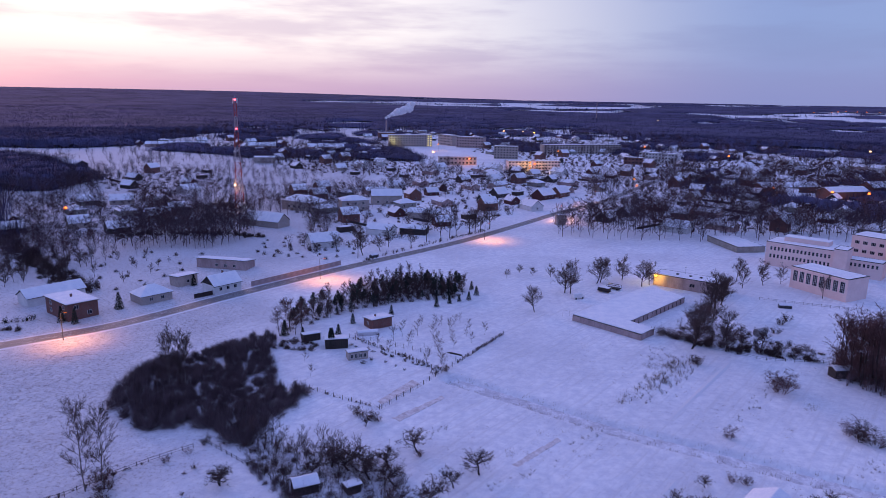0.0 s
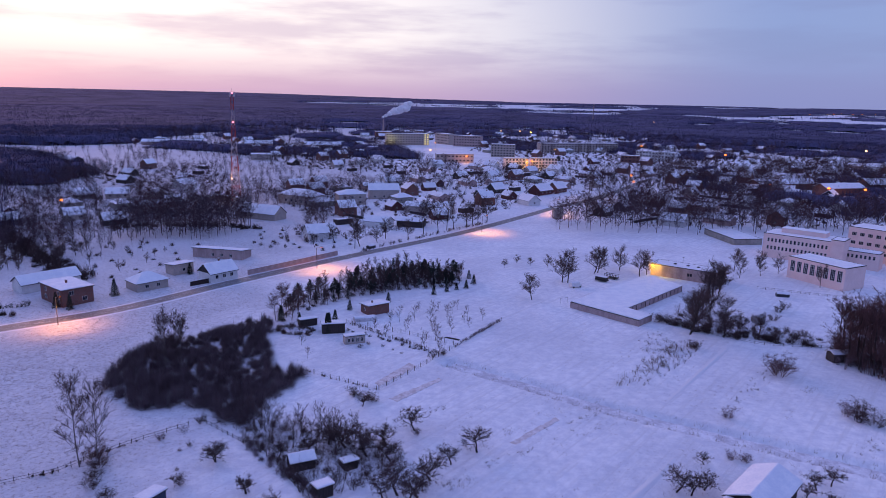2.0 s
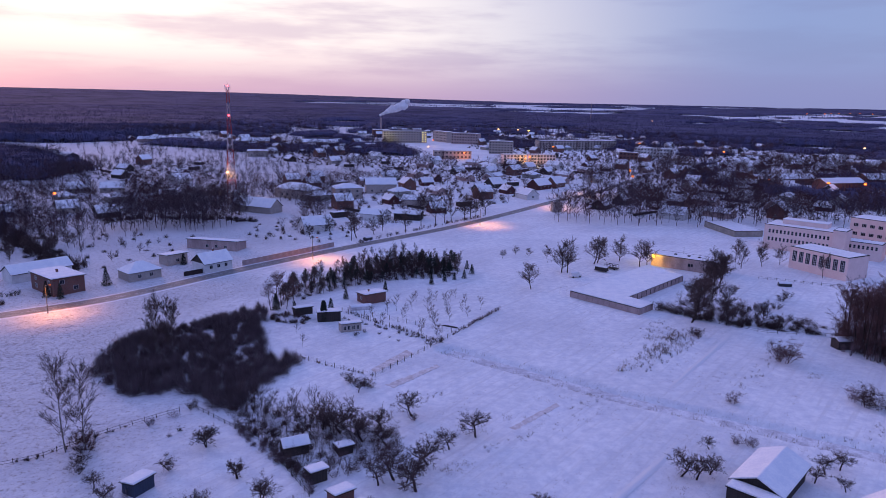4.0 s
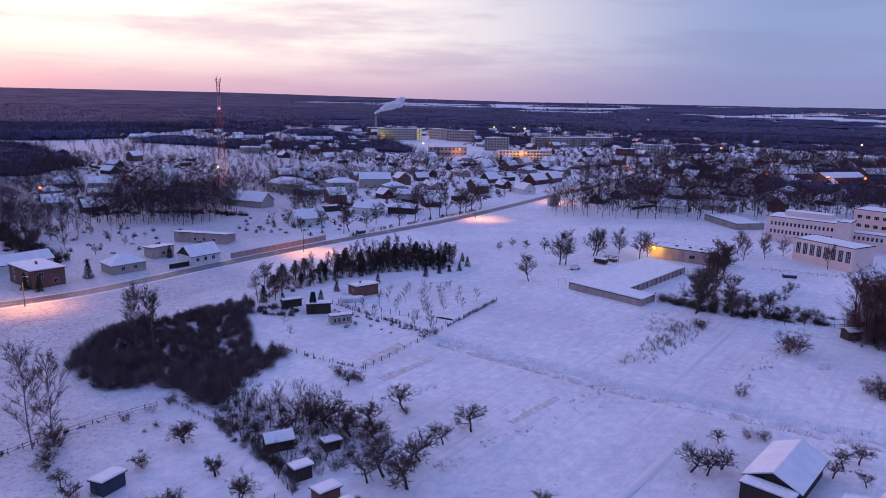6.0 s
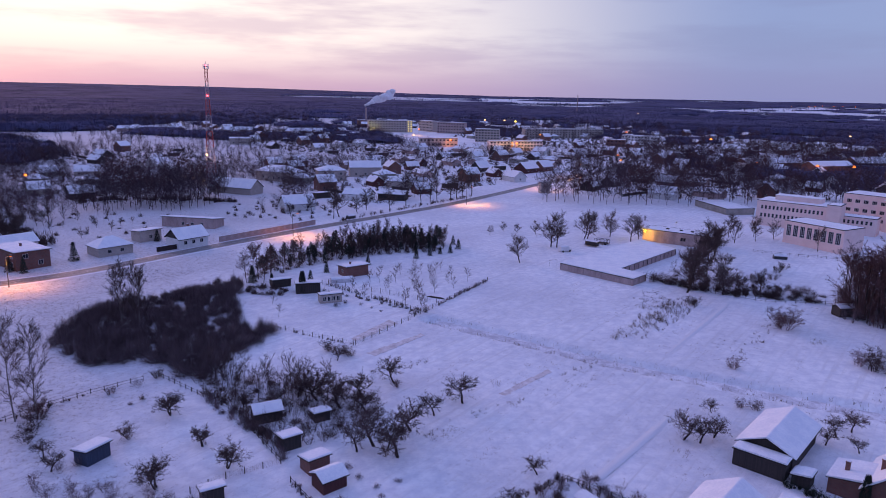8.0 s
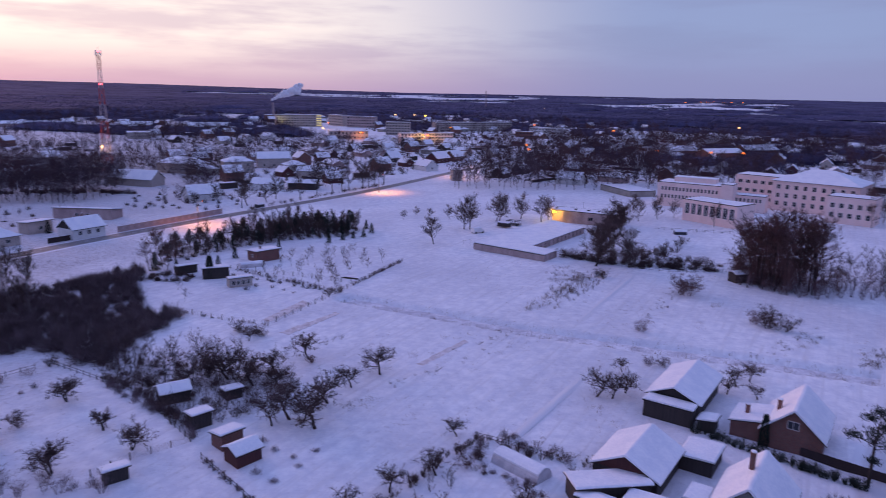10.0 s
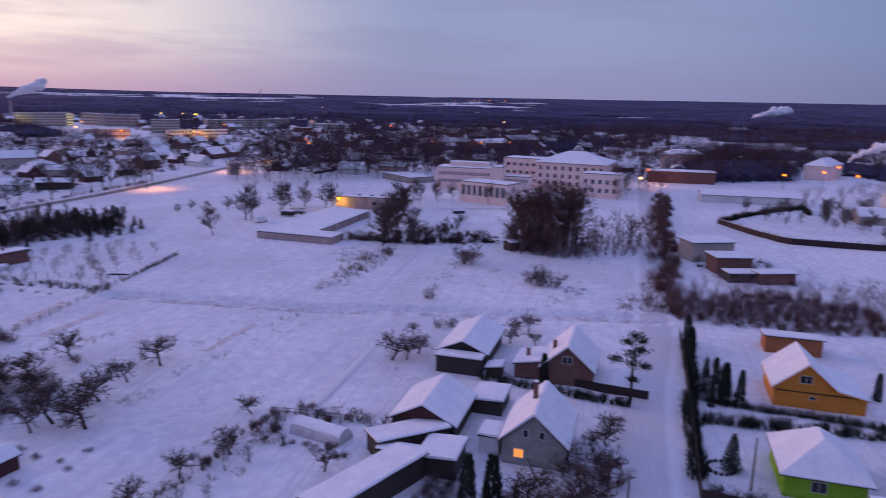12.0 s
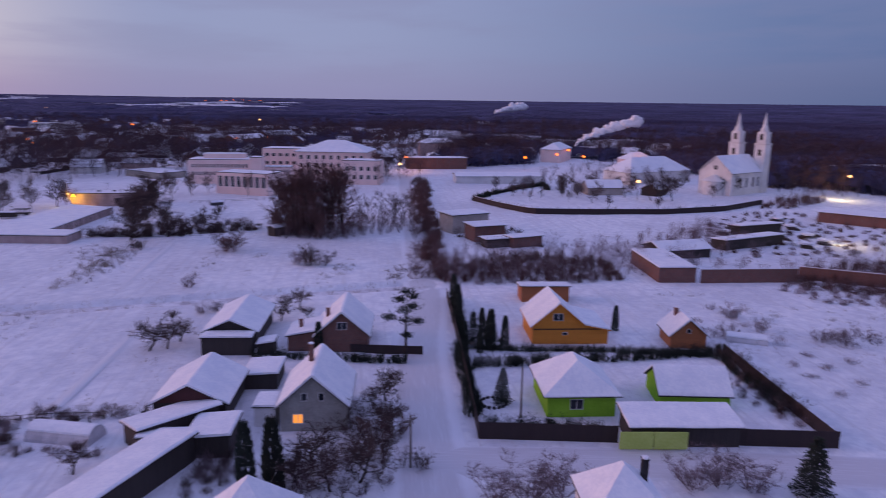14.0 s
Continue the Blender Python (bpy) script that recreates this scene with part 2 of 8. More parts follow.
STEEL = material("galvanised_steel", (0.30, 0.30, 0.32), (0.45, 0.45, 0.47), 2.0, 0.45, 0.1, metal=0.8)
POLE = material("grey_wood_pole", (0.10, 0.085, 0.08), (0.20, 0.18, 0.17), 2.0, 0.9, 0.3)
MAST_PALE = material("faded_mast_paint", (0.34, 0.28, 0.29), (0.50, 0.42, 0.43), 1.0, 0.6, 0.1)
RED_PAINT = material("red_mast_paint", (0.34, 0.045, 0.042), (0.46, 0.08, 0.07), 1.0, 0.6, 0.1)
WHITE_PAINT = material("white_mast_paint", (0.65, 0.65, 0.66), (0.8, 0.8, 0.8), 1.0, 0.6, 0.1)
FOIL = material("milky_tunnel_film", (0.42, 0.40, 0.43), (0.62, 0.60, 0.63), 0.6, 0.4, 0.3)
GLASS = material("window_glass", (0.012, 0.014, 0.02), (0.03, 0.033, 0.045), 0.8, 0.08, 0.02)
FRAME = material("window_frame_paint", (0.50, 0.48, 0.47), (0.68, 0.66, 0.64), 2.0, 0.7, 0.1)
STEAM = material("chimney_steam", (0.82, 0.80, 0.82), (0.92, 0.90, 0.90), 0.06, 1.0, 0.0)
CAR_DARK = material("dark_car_paint", (0.02, 0.022, 0.03), (0.04, 0.04, 0.05), 1.0, 0.3, 0.05)
LAMP_ORANGE = glow_material("sodium_lamp", (1.0, 0.18, 0.02), 5.0)
LAMP_YELLOW = glow_material("yellow_floodlight", (1.0, 0.62, 0.05), 9.0)
LAMP_WHITE = glow_material("white_lamp", (1.0, 0.50, 0.20), 5.0)
LIT_ORANGE = glow_material("lamplit_window", (1.0, 0.36, 0.08), 1.3)
LIT_YELLOW = glow_material("yellow_lit_window", (1.0, 0.80, 0.25), 1.2)
LAMP_RED = glow_material("red_beacon", (1.0, 0.06, 0.08), 12.0)

# ---- mesh helpers ----
U = Vector((0.69, 0.724))      # along the side street
V = Vector((0.724, -0.69))     # across it
ANG_U = math.degrees(math.atan2(U.y, U.x))


class Geo:
    """A growing list of corners and faces."""

    def __init__(self):
        self.v, self.f, self.tri = [], [], []

    def add(self, vs, fs):
        o = len(self.v)
        self.v.extend(vs)
        self.f.extend(tuple(i + o for i in f) for f in fs)

    def box(self, x0, y0, z0, x1, y1, z1):
        self.add([(x0, y0, z0), (x1, y0, z0), (x1, y1, z0), (x0, y1, z0), (x0, y0, z1), (x1, y0, z1), (x1, y1, z1), (x0, y1, z1)],
                 [(3, 2, 1, 0), (4, 5, 6, 7), (0, 1, 5, 4), (1, 2, 6, 5), (2, 3, 7, 6), (3, 0, 4, 7)])
        return self

    def tube(self, p, q, r0, r1, n=5, cap=True):
        p, q = Vector(p), Vector(q)
        d = (q - p).normalized()
        a = d.orthogonal().normalized()
        b = d.cross(a)
        ring = [(math.cos(6.2832 * i / n), math.sin(6.2832 * i / n)) for i in range(n)]
        vs = [tuple(p + (a * c + b * s) * r0) for c, s in ring]
        if r1 <= 0:
            self.add(vs + [tuple(q)], [(i, (i + 1) % n, n) for i in range(n)])
            return self
        vs += [tuple(q + (a * c + b * s) * r1) for c, s in ring]
        fs = [(i, (i + 1) % n, n + (i + 1) % n, n + i) for i in range(n)]
        if cap:
            fs += [tuple(range(n - 1, -1, -1)), tuple(range(n, 2 * n))]
        self.add(vs, fs)
        return self

    def blade(self, p, q, w, rng):
        """A sliver of a twig or a spray of needles, thin to its tip."""
        p, q = Vector(p), Vector(q)
        side = (q - p).cross(Vector((rng.gauss(0, 1), rng.gauss(0, 1), rng.gauss(0, 1)))).normalized() * (w / 2)
        o = len(self.v)
        self.v += [tuple(p - side), tuple(p + side), tuple(q)]
        self.f.append((o, o + 1, o + 2))

    def prism(self, pts, z0, z1):
        n = len(pts)
        self.add([(x, y, z0) for x, y in pts] + [(x, y, z1) for x, y in pts],
                 [tuple(range(n - 1, -1, -1)), tuple(range(n, 2 * n))] + [(i, (i + 1) % n, n + (i + 1) % n, n + i) for i in range(n)])
        return self

    def along(self, profile, x0, x1, segs=1, rng=None, wob=0.0):
        """A yz outline drawn out along x, a little uneven."""
        n = len(profile)
        vs, fs = [], []
        for i in range(segs + 1):
            x = x0 + (x1 - x0) * i / segs
            for y, z in profile:
                k = rng.uniform(-wob, wob) if rng else 0.0
                vs.append((x + k, y + k, z + k))
        for i in range(segs):
            for j in range(n):
                fs.append((i * n + j, (i + 1) * n + j, (i + 1) * n + (j + 1) % n, i * n + (j + 1) % n))
        fs += [tuple(range(n)), tuple(range(segs * n + n - 1, segs * n - 1, -1))]
        self.add(vs, fs)
        return self

    def slivers(self, p, q, w, nr):
        """Many blades at once: bases p, tips q (n x 3) and their widths."""
        side = np.cross(q - p, nr.normal(size=p.shape))
        side *= (np.asarray(w) / 2 / np.maximum(np.linalg.norm(side, axis=1), 1e-6))[:, None]
        self.tri.append(np.stack([p - side, p + side, q], 1))

    def spikes(self, p, q, r, nr):
        """Many thin three-sided stems at once, tapering from p to q."""
        d = q - p
        a = np.cross(d, nr.normal(size=p.shape))
        a /= np.maximum(np.linalg.norm(a, axis=1), 1e-6)[:, None]
        b = np.cross(d, a)
        b /= np.maximum(np.linalg.norm(b, axis=1), 1e-6)[:, None]
        ring = [p + (a * math.cos(t) + b * math.sin(t)) * r for t in (0.0, 2.0944, 4.1888)]
        for i in range(3):
            self.tri.append(np.stack([ring[i], ring[(i + 1) % 3], q], 1))

    def mesh(self, name, *mats):
        me = bpy.data.meshes.new(name)
        if self.tri:
            tri = np.concatenate(self.tri).reshape(-1, 3)
            base = np.array(self.v, dtype=np.float64).reshape(-1, 3)
            sizes = np.array([len(f) for f in self.f] + [3] * (len(tri) // 3), dtype=np.int32)
            corner = np.concatenate([np.array([i for f in self.f for i in f], dtype=np.int32), np.arange(len(tri), dtype=np.int32) + len(base)])
            me.vertices.add(len(base) + len(tri))
            me.vertices.foreach_set("co", np.concatenate([base, tri]).astype(np.float32).ravel())
            me.loops.add(len(corner))
            me.loops.foreach_set("vertex_index", corner)
            me.polygons.add(len(sizes))
            me.polygons.foreach_set("loop_start", np.concatenate([[0], np.cumsum(sizes)[:-1]]).astype(np.int32))
            me.update(calc_edges=True)
        else:
            me.from_pydata(self.v, [], self.f)
        for m in mats:
            me.materials.append(m)
        return me


def thing(name, x, y, rz=0.0, label="", category="", group="", z=0.0, scale=1.0):
    ob = new(name)
    ob.empty_display_size = 0.3
    ob.matrix_world = pose(x, y, z, 0, 0, rz) @ Matrix.Scale(scale, 4)
    return tagged(ob, label, category, group)


def part(name, geo, mat, parent, label=""):
    """One mesh under a thing or a part. geo: a Geo or a ready mesh."""
    me = geo if isinstance(geo, bpy.types.Mesh) else geo.mesh(name, mat)
    ob = new(name, me)
    ob.parent = parent
    return tagged(ob, label)


def structure(name, geo, mat, label=""):
    return tagged(new(name, geo.mesh(name, mat)), label, name.rsplit("_", 1)[0] if name[-1].isdigit() else name, kind="structure")


def on_line(points, s):
    """The place and heading at s metres along a line of points."""
    for a, b in zip(points, points[1:]):
        d = math.hypot(b[0] - a[0], b[1] - a[1])
        if s <= d or b is points[-1]:
            return a[0] + (b[0] - a[0]) * s / d, a[1] + (b[1] - a[1]) * s / d, math.atan2(b[1] - a[1], b[0] - a[0])
        s -= d


def length_of(points):
    return sum(math.hypot(b[0] - a[0], b[1] - a[1]) for a, b in zip(points, points[1:]))


def smooth_line(points, step=4.0):
    """A rounded line through the points (Catmull-Rom)."""
    out = []
    p = [points[0]] + list(points) + [points[-1]]
    for i in range(1, len(p) - 2):
        a, b, c, d = p[i - 1], p[i], p[i + 1], p[i + 2]
        n = max(1, int(math.hypot(c[0] - b[0], c[1] - b[1]) / step))
        for j in range(n):
            t = j / n
            out.append(tuple(0.5 * (2 * b[k] + (c[k] - a[k]) * t + (2 * a[k] - 5 * b[k] + 4 * c[k] - d[k]) * t * t + (3 * b[k] - a[k] - 3 * c[k] + d[k]) * t ** 3) for k in (0, 1)))
    return out + [tuple(points[-1])]


def inside(x, y, poly):
    c = False
    for (x0, y0), (x1, y1) in zip(poly, poly[1:] + poly[:1]):
        if (y0 > y) != (y1 > y) and x < (x1 - x0) * (y - y0) / (y1 - y0) + x0:
            c = not c
    return c


def inside_all(x, y, poly):
    """The same for arrays of places."""
    c = np.zeros(x.shape, dtype=bool)
    for (x0, y0), (x1, y1) in zip(poly, poly[1:] + poly[:1]):
        if y0 != y1:
            c ^= ((y0 > y) != (y1 > y)) & (x < (x1 - x0) * (y - y0) / (y1 - y0) + x0)
    return c


def smoothstep(lo, hi, v):
    t = np.clip((v - lo) / (hi - lo), 0, 1)
    return t * t * (3 - 2 * t)

# ---- the ground, one sheet to the horizon ----
MAIN_ROAD = smooth_line([(-330, 60), (-230, 112), (-165, 153), (-122, 186), (-99, 205), (-74, 238), (-40, 280), (8, 335), (42, 382), (76, 432), (112, 478), (144, 532), (190, 610)])
LANE = smooth_line([(4, 165), (20, 153.5), (40, 139), (70, 122), (98, 106)])
STREET = smooth_line([(-120, -138), (-50, -58), (2, 2), (28, 32), (51, 58), (72, 80.5), (95, 102), (150, 162), (212, 230), (248, 268)])
CROSS = smooth_line([(49, 55), (66, 37), (90, 8), (120, -30)])

rng_np = np.random.RandomState(7)
LATTICE = rng_np.rand(128, 128)


def lattice_noise(x, y):
    xi, yi = np.floor(x).astype(int), np.floor(y).astype(int)
    fx, fy = x - xi, y - yi
    fx, fy = fx * fx * (3 - 2 * fx), fy * fy * (3 - 2 * fy)
    a, b = LATTICE[xi % 128, yi % 128], LATTICE[(xi + 1) % 128, yi % 128]
    c, d = LATTICE[xi % 128, (yi + 1) % 128], LATTICE[(xi + 1) % 128, (yi + 1) % 128]
    return (a * (1 - fx) + b * fx) * (1 - fy) + (c * (1 - fx) + d * fx) * fy - 0.5


def far_from(x, y, line):
    best = np.full(x.shape, 1e9)
    for (ax, ay), (bx, by) in zip(line, line[1:]):
        dx, dy = bx - ax, by - ay
        t = np.clip(((x - ax) * dx + (y - ay) * dy) / (dx * dx + dy * dy), 0, 1)
        best = np.minimum(best, np.hypot(x - ax - t * dx, y - ay - t * dy))
    return best


def ground_height(x, y):
    r = np.hypot(x, y)
    rise = 44 * smoothstep(1900, 4400, r) + 26 * smoothstep(3000, 4600, r) * smoothstep(-200, -2600, x - 0.2 * y)
    z = 0.22 * lattice_noise(x / 17, y / 17) + 0.10 * lattice_noise(x / 5.3, y / 5.3) + 0.05 * lattice_noise(x / 1.9, y / 1.9)
    return z, rise


def lines(*spans):
    out = []
    for a, b, s in spans:
        out += list(np.arange(a, b, s))
    return np.array(out + [spans[-1][1]])


PLOUGHED = [
    ([(17.5, 173.0), (42.0, 203.5), (50, 196), (25.5, 165.5)], 0.10, 0.89),
    ([(27, 164), (51, 195), (58, 189), (35, 158)], 0.04, 0.89),
    ([(50, 144), (84, 184), (92, 179), (60, 138)], 0.035, 0.90),
    ([(66, 136), (94, 172), (106, 165), (82, 128)], 0.03, 0.90),
    ([(-12, 122), (20, 158), (26, 150), (-2, 116)], 0.05, 0.84),
    ([(14, 98), (40, 134), (46, 128), (24, 94)], 0.06, 0.85),
]


def build_ground():
    gx = lines((-5200, -1200, 200), (-1200, -350, 50), (-350, -90, 8), (-90, 130, 1.4), (130, 380, 6), (380, 1200, 50), (1200, 5200, 200))
    gy = lines((-2400, -200, 200), (-200, 0, 20), (0, 30, 4), (30, 215, 1.4), (215, 480, 5), (480, 1200, 40), (1200, 5200, 200))
    X, Y = np.meshgrid(gx, gy)
    z, rise = ground_height(X, Y)
    calm = np.ones(X.shape)
    for line, w in ((MAIN_ROAD, 5), (STREET, 5), (CROSS, 4)):
        calm = np.minimum(calm, smoothstep(w, w + 5, far_from(X, Y, line)))
    lane = far_from(X, Y, LANE)
    ditch = 1 - smoothstep(1.5, 3.1, lane)
    z = z * calm - 0.10 * (1 - calm) - ditch * 1.15 + 0.22 * np.exp(-((lane - 4.0) / 0.9) ** 2)
    for poly, amp, turn in PLOUGHED:
        m = np.zeros(X.shape)
        for r, c in zip(*np.where((X > min(p[0] for p in poly)) & (X < max(p[0] for p in poly)) & (Y > min(p[1] for p in poly)) & (Y < max(p[1] for p in poly)))):
            m[r, c] = inside(X[r, c], Y[r, c], poly)
        across = X * math.sin(turn) - Y * math.cos(turn)
        z = z + m * amp * (np.sin(across * 2.1) * 0.6 + 2.2 * lattice_noise(X / 1.5, Y / 1.5))
    near = smoothstep(600, 300, np.hypot(X, Y - 150))
    z = z * near + rise
    n, m = X.shape
    geo = Geo()
    geo.v = np.stack([X, Y, z], -1).reshape(-1, 3).tolist()
    i = (np.arange(n - 1)[:, None] * m + np.arange(m - 1)[None]).reshape(-1)
    geo.f = np.stack([i, i + 1, i + m + 1, i + m], -1).tolist()
    ob = structure("ground", geo, GROUND, "snow-covered flat fields with dead grass poking through")
    ob.data.polygons.foreach_set("use_smooth", [True] * len(ob.data.polygons))
    return ob


build_ground()


def strip(name, line, width, mat, label, z=0.0, cross=5):
    """A road laid along a line, with the way across and along it as its uv."""
    geo, uvs, run = Geo(), [], 0.0
    for k, (x, y) in enumerate(line):
        a = line[max(k - 1, 0)]
        b = line[min(k + 1, len(line) - 1)]
        h = math.atan2(b[1] - a[1], b[0] - a[0])
        if k:
            run += math.hypot(x - line[k - 1][0], y - line[k - 1][1])
        for j in range(cross):
            o = (j / (cross - 1) - 0.5) * width
            geo.v.append((x - math.sin(h) * o, y + math.cos(h) * o, z - (0.12 if j in (0, cross - 1) else 0.0)))
            uvs.append((o, run))
    for k in range(len(line) - 1):
        for j in range(cross - 1):
            i = k * cross + j
            geo.f.append((i, i + cross, i + cross + 1, i + 1))
    ob = structure(name, geo, mat, label)
    layer = ob.data.uv_layers.new(name="UVMap")
    for p in ob.data.polygons:
        for li in p.loop_indices:
            layer.data[li].uv = uvs[ob.data.loops[li].vertex_index]
    ob.data.polygons.foreach_set("use_smooth", [True] * len(ob.data.polygons))
    return ob


strip("main_road", MAIN_ROAD, 8.0, ASPHALT, "slushy asphalt road cleared between snowy verges", 0.05)
strip("street", STREET, 8.5, PACKED, "residential street covered with packed snow", 0.03)
strip("cross_street", CROSS, 6.5, PACKED, "snow-packed side street", 0.045)
strip("ditch_bed", LANE, 5.0, DITCH, "shallow ditch with rough snow and dead grass", -0.62)
for _n, _line in enumerate((smooth_line([(26.0, 96.0), (40.1, 111.7), (46, 119)]), smooth_line([(52.5, 143.5), (67, 162), (82, 181)]))):
    strip("field_track_%d" % (_n + 1), _line, 1.5, TRACK, "faint wheel track across the snowy field", 0.10, 4)

# ---- trees ----


def limb(big, small, rng, p, d, length, r, level, cfg):
    """A tapering, crooked limb with its side limbs; thin ones go to the crown."""
    segs = cfg["segs"][level] if "segs" in cfg else 4 if level == 0 else (2 if level < cfg["depth"] - (0 if cfg["depth"] < 3 else 1) else 1)
    geo = big if level < cfg.get("wood", 2) else small
    sides = 6 if level == 0 and "segs" not in cfg else 3
    pts = [Vector(p)]
    d = Vector(d).normalized()
    for i in range(segs):
        d = (d + Vector((rng.gauss(0, 1), rng.gauss(0, 1), rng.gauss(0, 0.6))) * cfg["crook"] + Vector((0, 0, cfg["up"] if level else 0.15))).normalized()
        q = pts[-1] + d * length / segs
        r0, r1 = r * (1 - 0.7 * i / segs), r * (1 - 0.7 * (i + 1) / segs)
        if level >= cfg.get("hair", cfg["depth"]):
            geo.blade(pts[-1], q, cfg["w"] * (1.0 if level == cfg["depth"] else 1.5), rng)
        else:
            geo.tube(pts[-1], q, max(r0, 0.012), max(r1, 0.01), sides, cap=False)
        pts.append(q)
    if level >= cfg["depth"]:
        return
    for k in range(cfg["kids"][level]):
        f = rng.uniform(cfg["bare"] if level == 0 else 0.2, 1.0)
        j = min(int(f * segs), segs - 1)
        at = pts[j].lerp(pts[j + 1], f * segs - j)
        side = Vector((rng.gauss(0, 1), rng.gauss(0, 1), rng.gauss(0, 0.45)))
        way = (d * cfg["lead"] + side.normalized() * cfg["spread"]).normalized()
        if level == 0:
            a = 2.4 * k + rng.uniform(-0.5, 0.5)
            way = Vector((math.cos(a) * cfg["spread"], math.sin(a) * cfg["spread"], cfg["lead"] * (0.4 + 0.6 * f))).normalized()
        shrink = cfg["ratio"][level] * rng.uniform(0.7, 1.15) * (1.15 - 0.45 * f if level == 0 else 1.0)
        limb(big, small, rng, at, way, length * shrink, r * (0.36 if level == 0 else 0.45), level + 1, cfg)


TREE_KINDS = {
    "apple": dict(h=1.7, r=0.11, depth=4, hair=3, kids=(10, 7, 6, 5), ratio=(0.95, 0.55, 0.5, 0.55), spread=1.0, lead=0.8, up=0.08, crook=0.28, bare=0.5, wood=2, w=0.024),
    "linden": dict(h=9.5, r=0.24, depth=4, hair=3, kids=(20, 8, 7, 5), ratio=(0.50, 0.50, 0.46, 0.5), spread=0.95, lead=0.95, up=0.12, crook=0.14, bare=0.16, wood=2, w=0.046),
    "alder": dict(h=14.5, r=0.18, depth=4, hair=3, kids=(20, 7, 6, 4), ratio=(0.30, 0.52, 0.48, 0.5), spread=0.9, lead=0.9, up=0.12, crook=0.12, bare=0.08, wood=1, w=0.05),
    "aspen": dict(h=15.0, r=0.17, depth=4, hair=3, kids=(26, 6, 6, 4), ratio=(0.26, 0.50, 0.5, 0.55), spread=0.75, lead=1.0, up=0.14, crook=0.09, bare=0.15, wood=1, w=0.045),
    "birch": dict(h=14.0, r=0.11, depth=4, hair=3, kids=(26, 7, 6, 5), ratio=(0.26, 0.48, 0.5, 0.55), spread=0.6, lead=0.95, up=0.08, crook=0.08, bare=0.18, wood=1, w=0.03),
    "sapling": dict(h=3.0, r=0.035, depth=3, hair=2, kids=(11, 7, 7), ratio=(0.45, 0.5, 0.5), spread=0.65, lead=1.0, up=0.12, crook=0.15, bare=0.2, wood=1, w=0.02),
    "far": dict(h=8.5, r=0.16, depth=3, hair=2, kids=(16, 9, 9), ratio=(0.45, 0.50, 0.55), spread=0.8, lead=1.0, up=0.14, crook=0.14, bare=0.14, wood=1, w=0.06),
}
TREE_MESHES = {}


def tree_meshes(kind, variant):
    key = (kind, variant)
    if key not in TREE_MESHES:
        rng = random.Random(sum(map(ord, kind)) * 31 + variant)
        cfg = TREE_KINDS[kind]
        big, small = Geo(), Geo()
        limb(big, small, rng, (0, 0, -0.15), (rng.gauss(0, 0.08), rng.gauss(0, 0.08), 1), cfg["h"], cfg["r"], 0, cfg)
        TREE_MESHES[key] = (big.mesh("trunk", BIRCH if kind == "birch" else BARK), small.mesh("crown", RED_TWIG if kind == "alder" else TWIG))
    return TREE_MESHES[key]


def tree(kind, x, y, scale, label, group="", variant=None, name=None, rng=random.Random(5)):
    v = rng.randrange(4) if variant is None else variant
    trunk, crown = tree_meshes(kind, v)
    ob = thing(name or {"apple": "apple_tree", "sapling": "young_tree", "far": "bare_tree"}.get(kind, kind + "_tree"), x, y, rng.uniform(0, 360), label, "tree", group, scale=scale)
    part("trunk", trunk, None, ob)
    part("crown", crown, None, ob)
    return ob


def shrub_geo(rng, geo, x, y, h, w, stems=9, twigs=6, thick=0.03, fine=4):
    """Stems that lean out from one root, side twigs on them and fine ends on those."""
    nr = np.random.RandomState(rng.randrange(1 << 30))
    fine = int(fine * 1.5) + 1
    a, lean = nr.uniform(0, 6.283, stems), nr.uniform(0.1, 1.15, stems)
    out = np.stack([np.cos(a), np.sin(a)], 1)
    d = np.concatenate([out * (lean * w / h)[:, None], np.ones((stems, 1))], 1)
    base = np.concatenate([out * 0.15 * w, np.zeros((stems, 1))], 1) + (x, y, -0.1)
    top = np.array((x, y, -0.1)) + d * (h * nr.uniform(0.6, 1.0, stems))[:, None]
    geo.spikes(base, top, thick * 1.3, nr)
    k = np.repeat(np.arange(stems), twigs)
    p = base[k] + (top - base)[k] * nr.uniform(0.25, 1.0, len(k))[:, None]
    e = np.stack([nr.normal(0, 0.7, len(k)), nr.normal(0, 0.7, len(k)), nr.uniform(-0.1, 1.0, len(k))], 1)
    e *= (h * nr.uniform(0.15, 0.4, len(k)) / np.linalg.norm(e, axis=1))[:, None]
    geo.slivers(p, p + e, np.full(len(k), thick * 1.1), nr)
    k = np.repeat(np.arange(len(p)), fine)
    g = np.stack([nr.normal(0, 0.8, len(k)), nr.normal(0, 0.8, len(k)), nr.uniform(-0.1, 1.0, len(k))], 1)
    g *= (h * nr.uniform(0.10, 0.26, len(k)) / np.linalg.norm(g, axis=1))[:, None]
    o = p[k] + e[k] * nr.uniform(0.2, 1.0, len(k))[:, None]
    geo.slivers(o, o + g, np.full(len(k), thick * 0.7), nr)


SHRUBS = []
for _v in range(5):
    _g = Geo()
    shrub_geo(random.Random(40 + _v), _g, 0, 0, 1.0, 0.9, 14, 7, 0.011, 12)
    SHRUBS.append(_g)


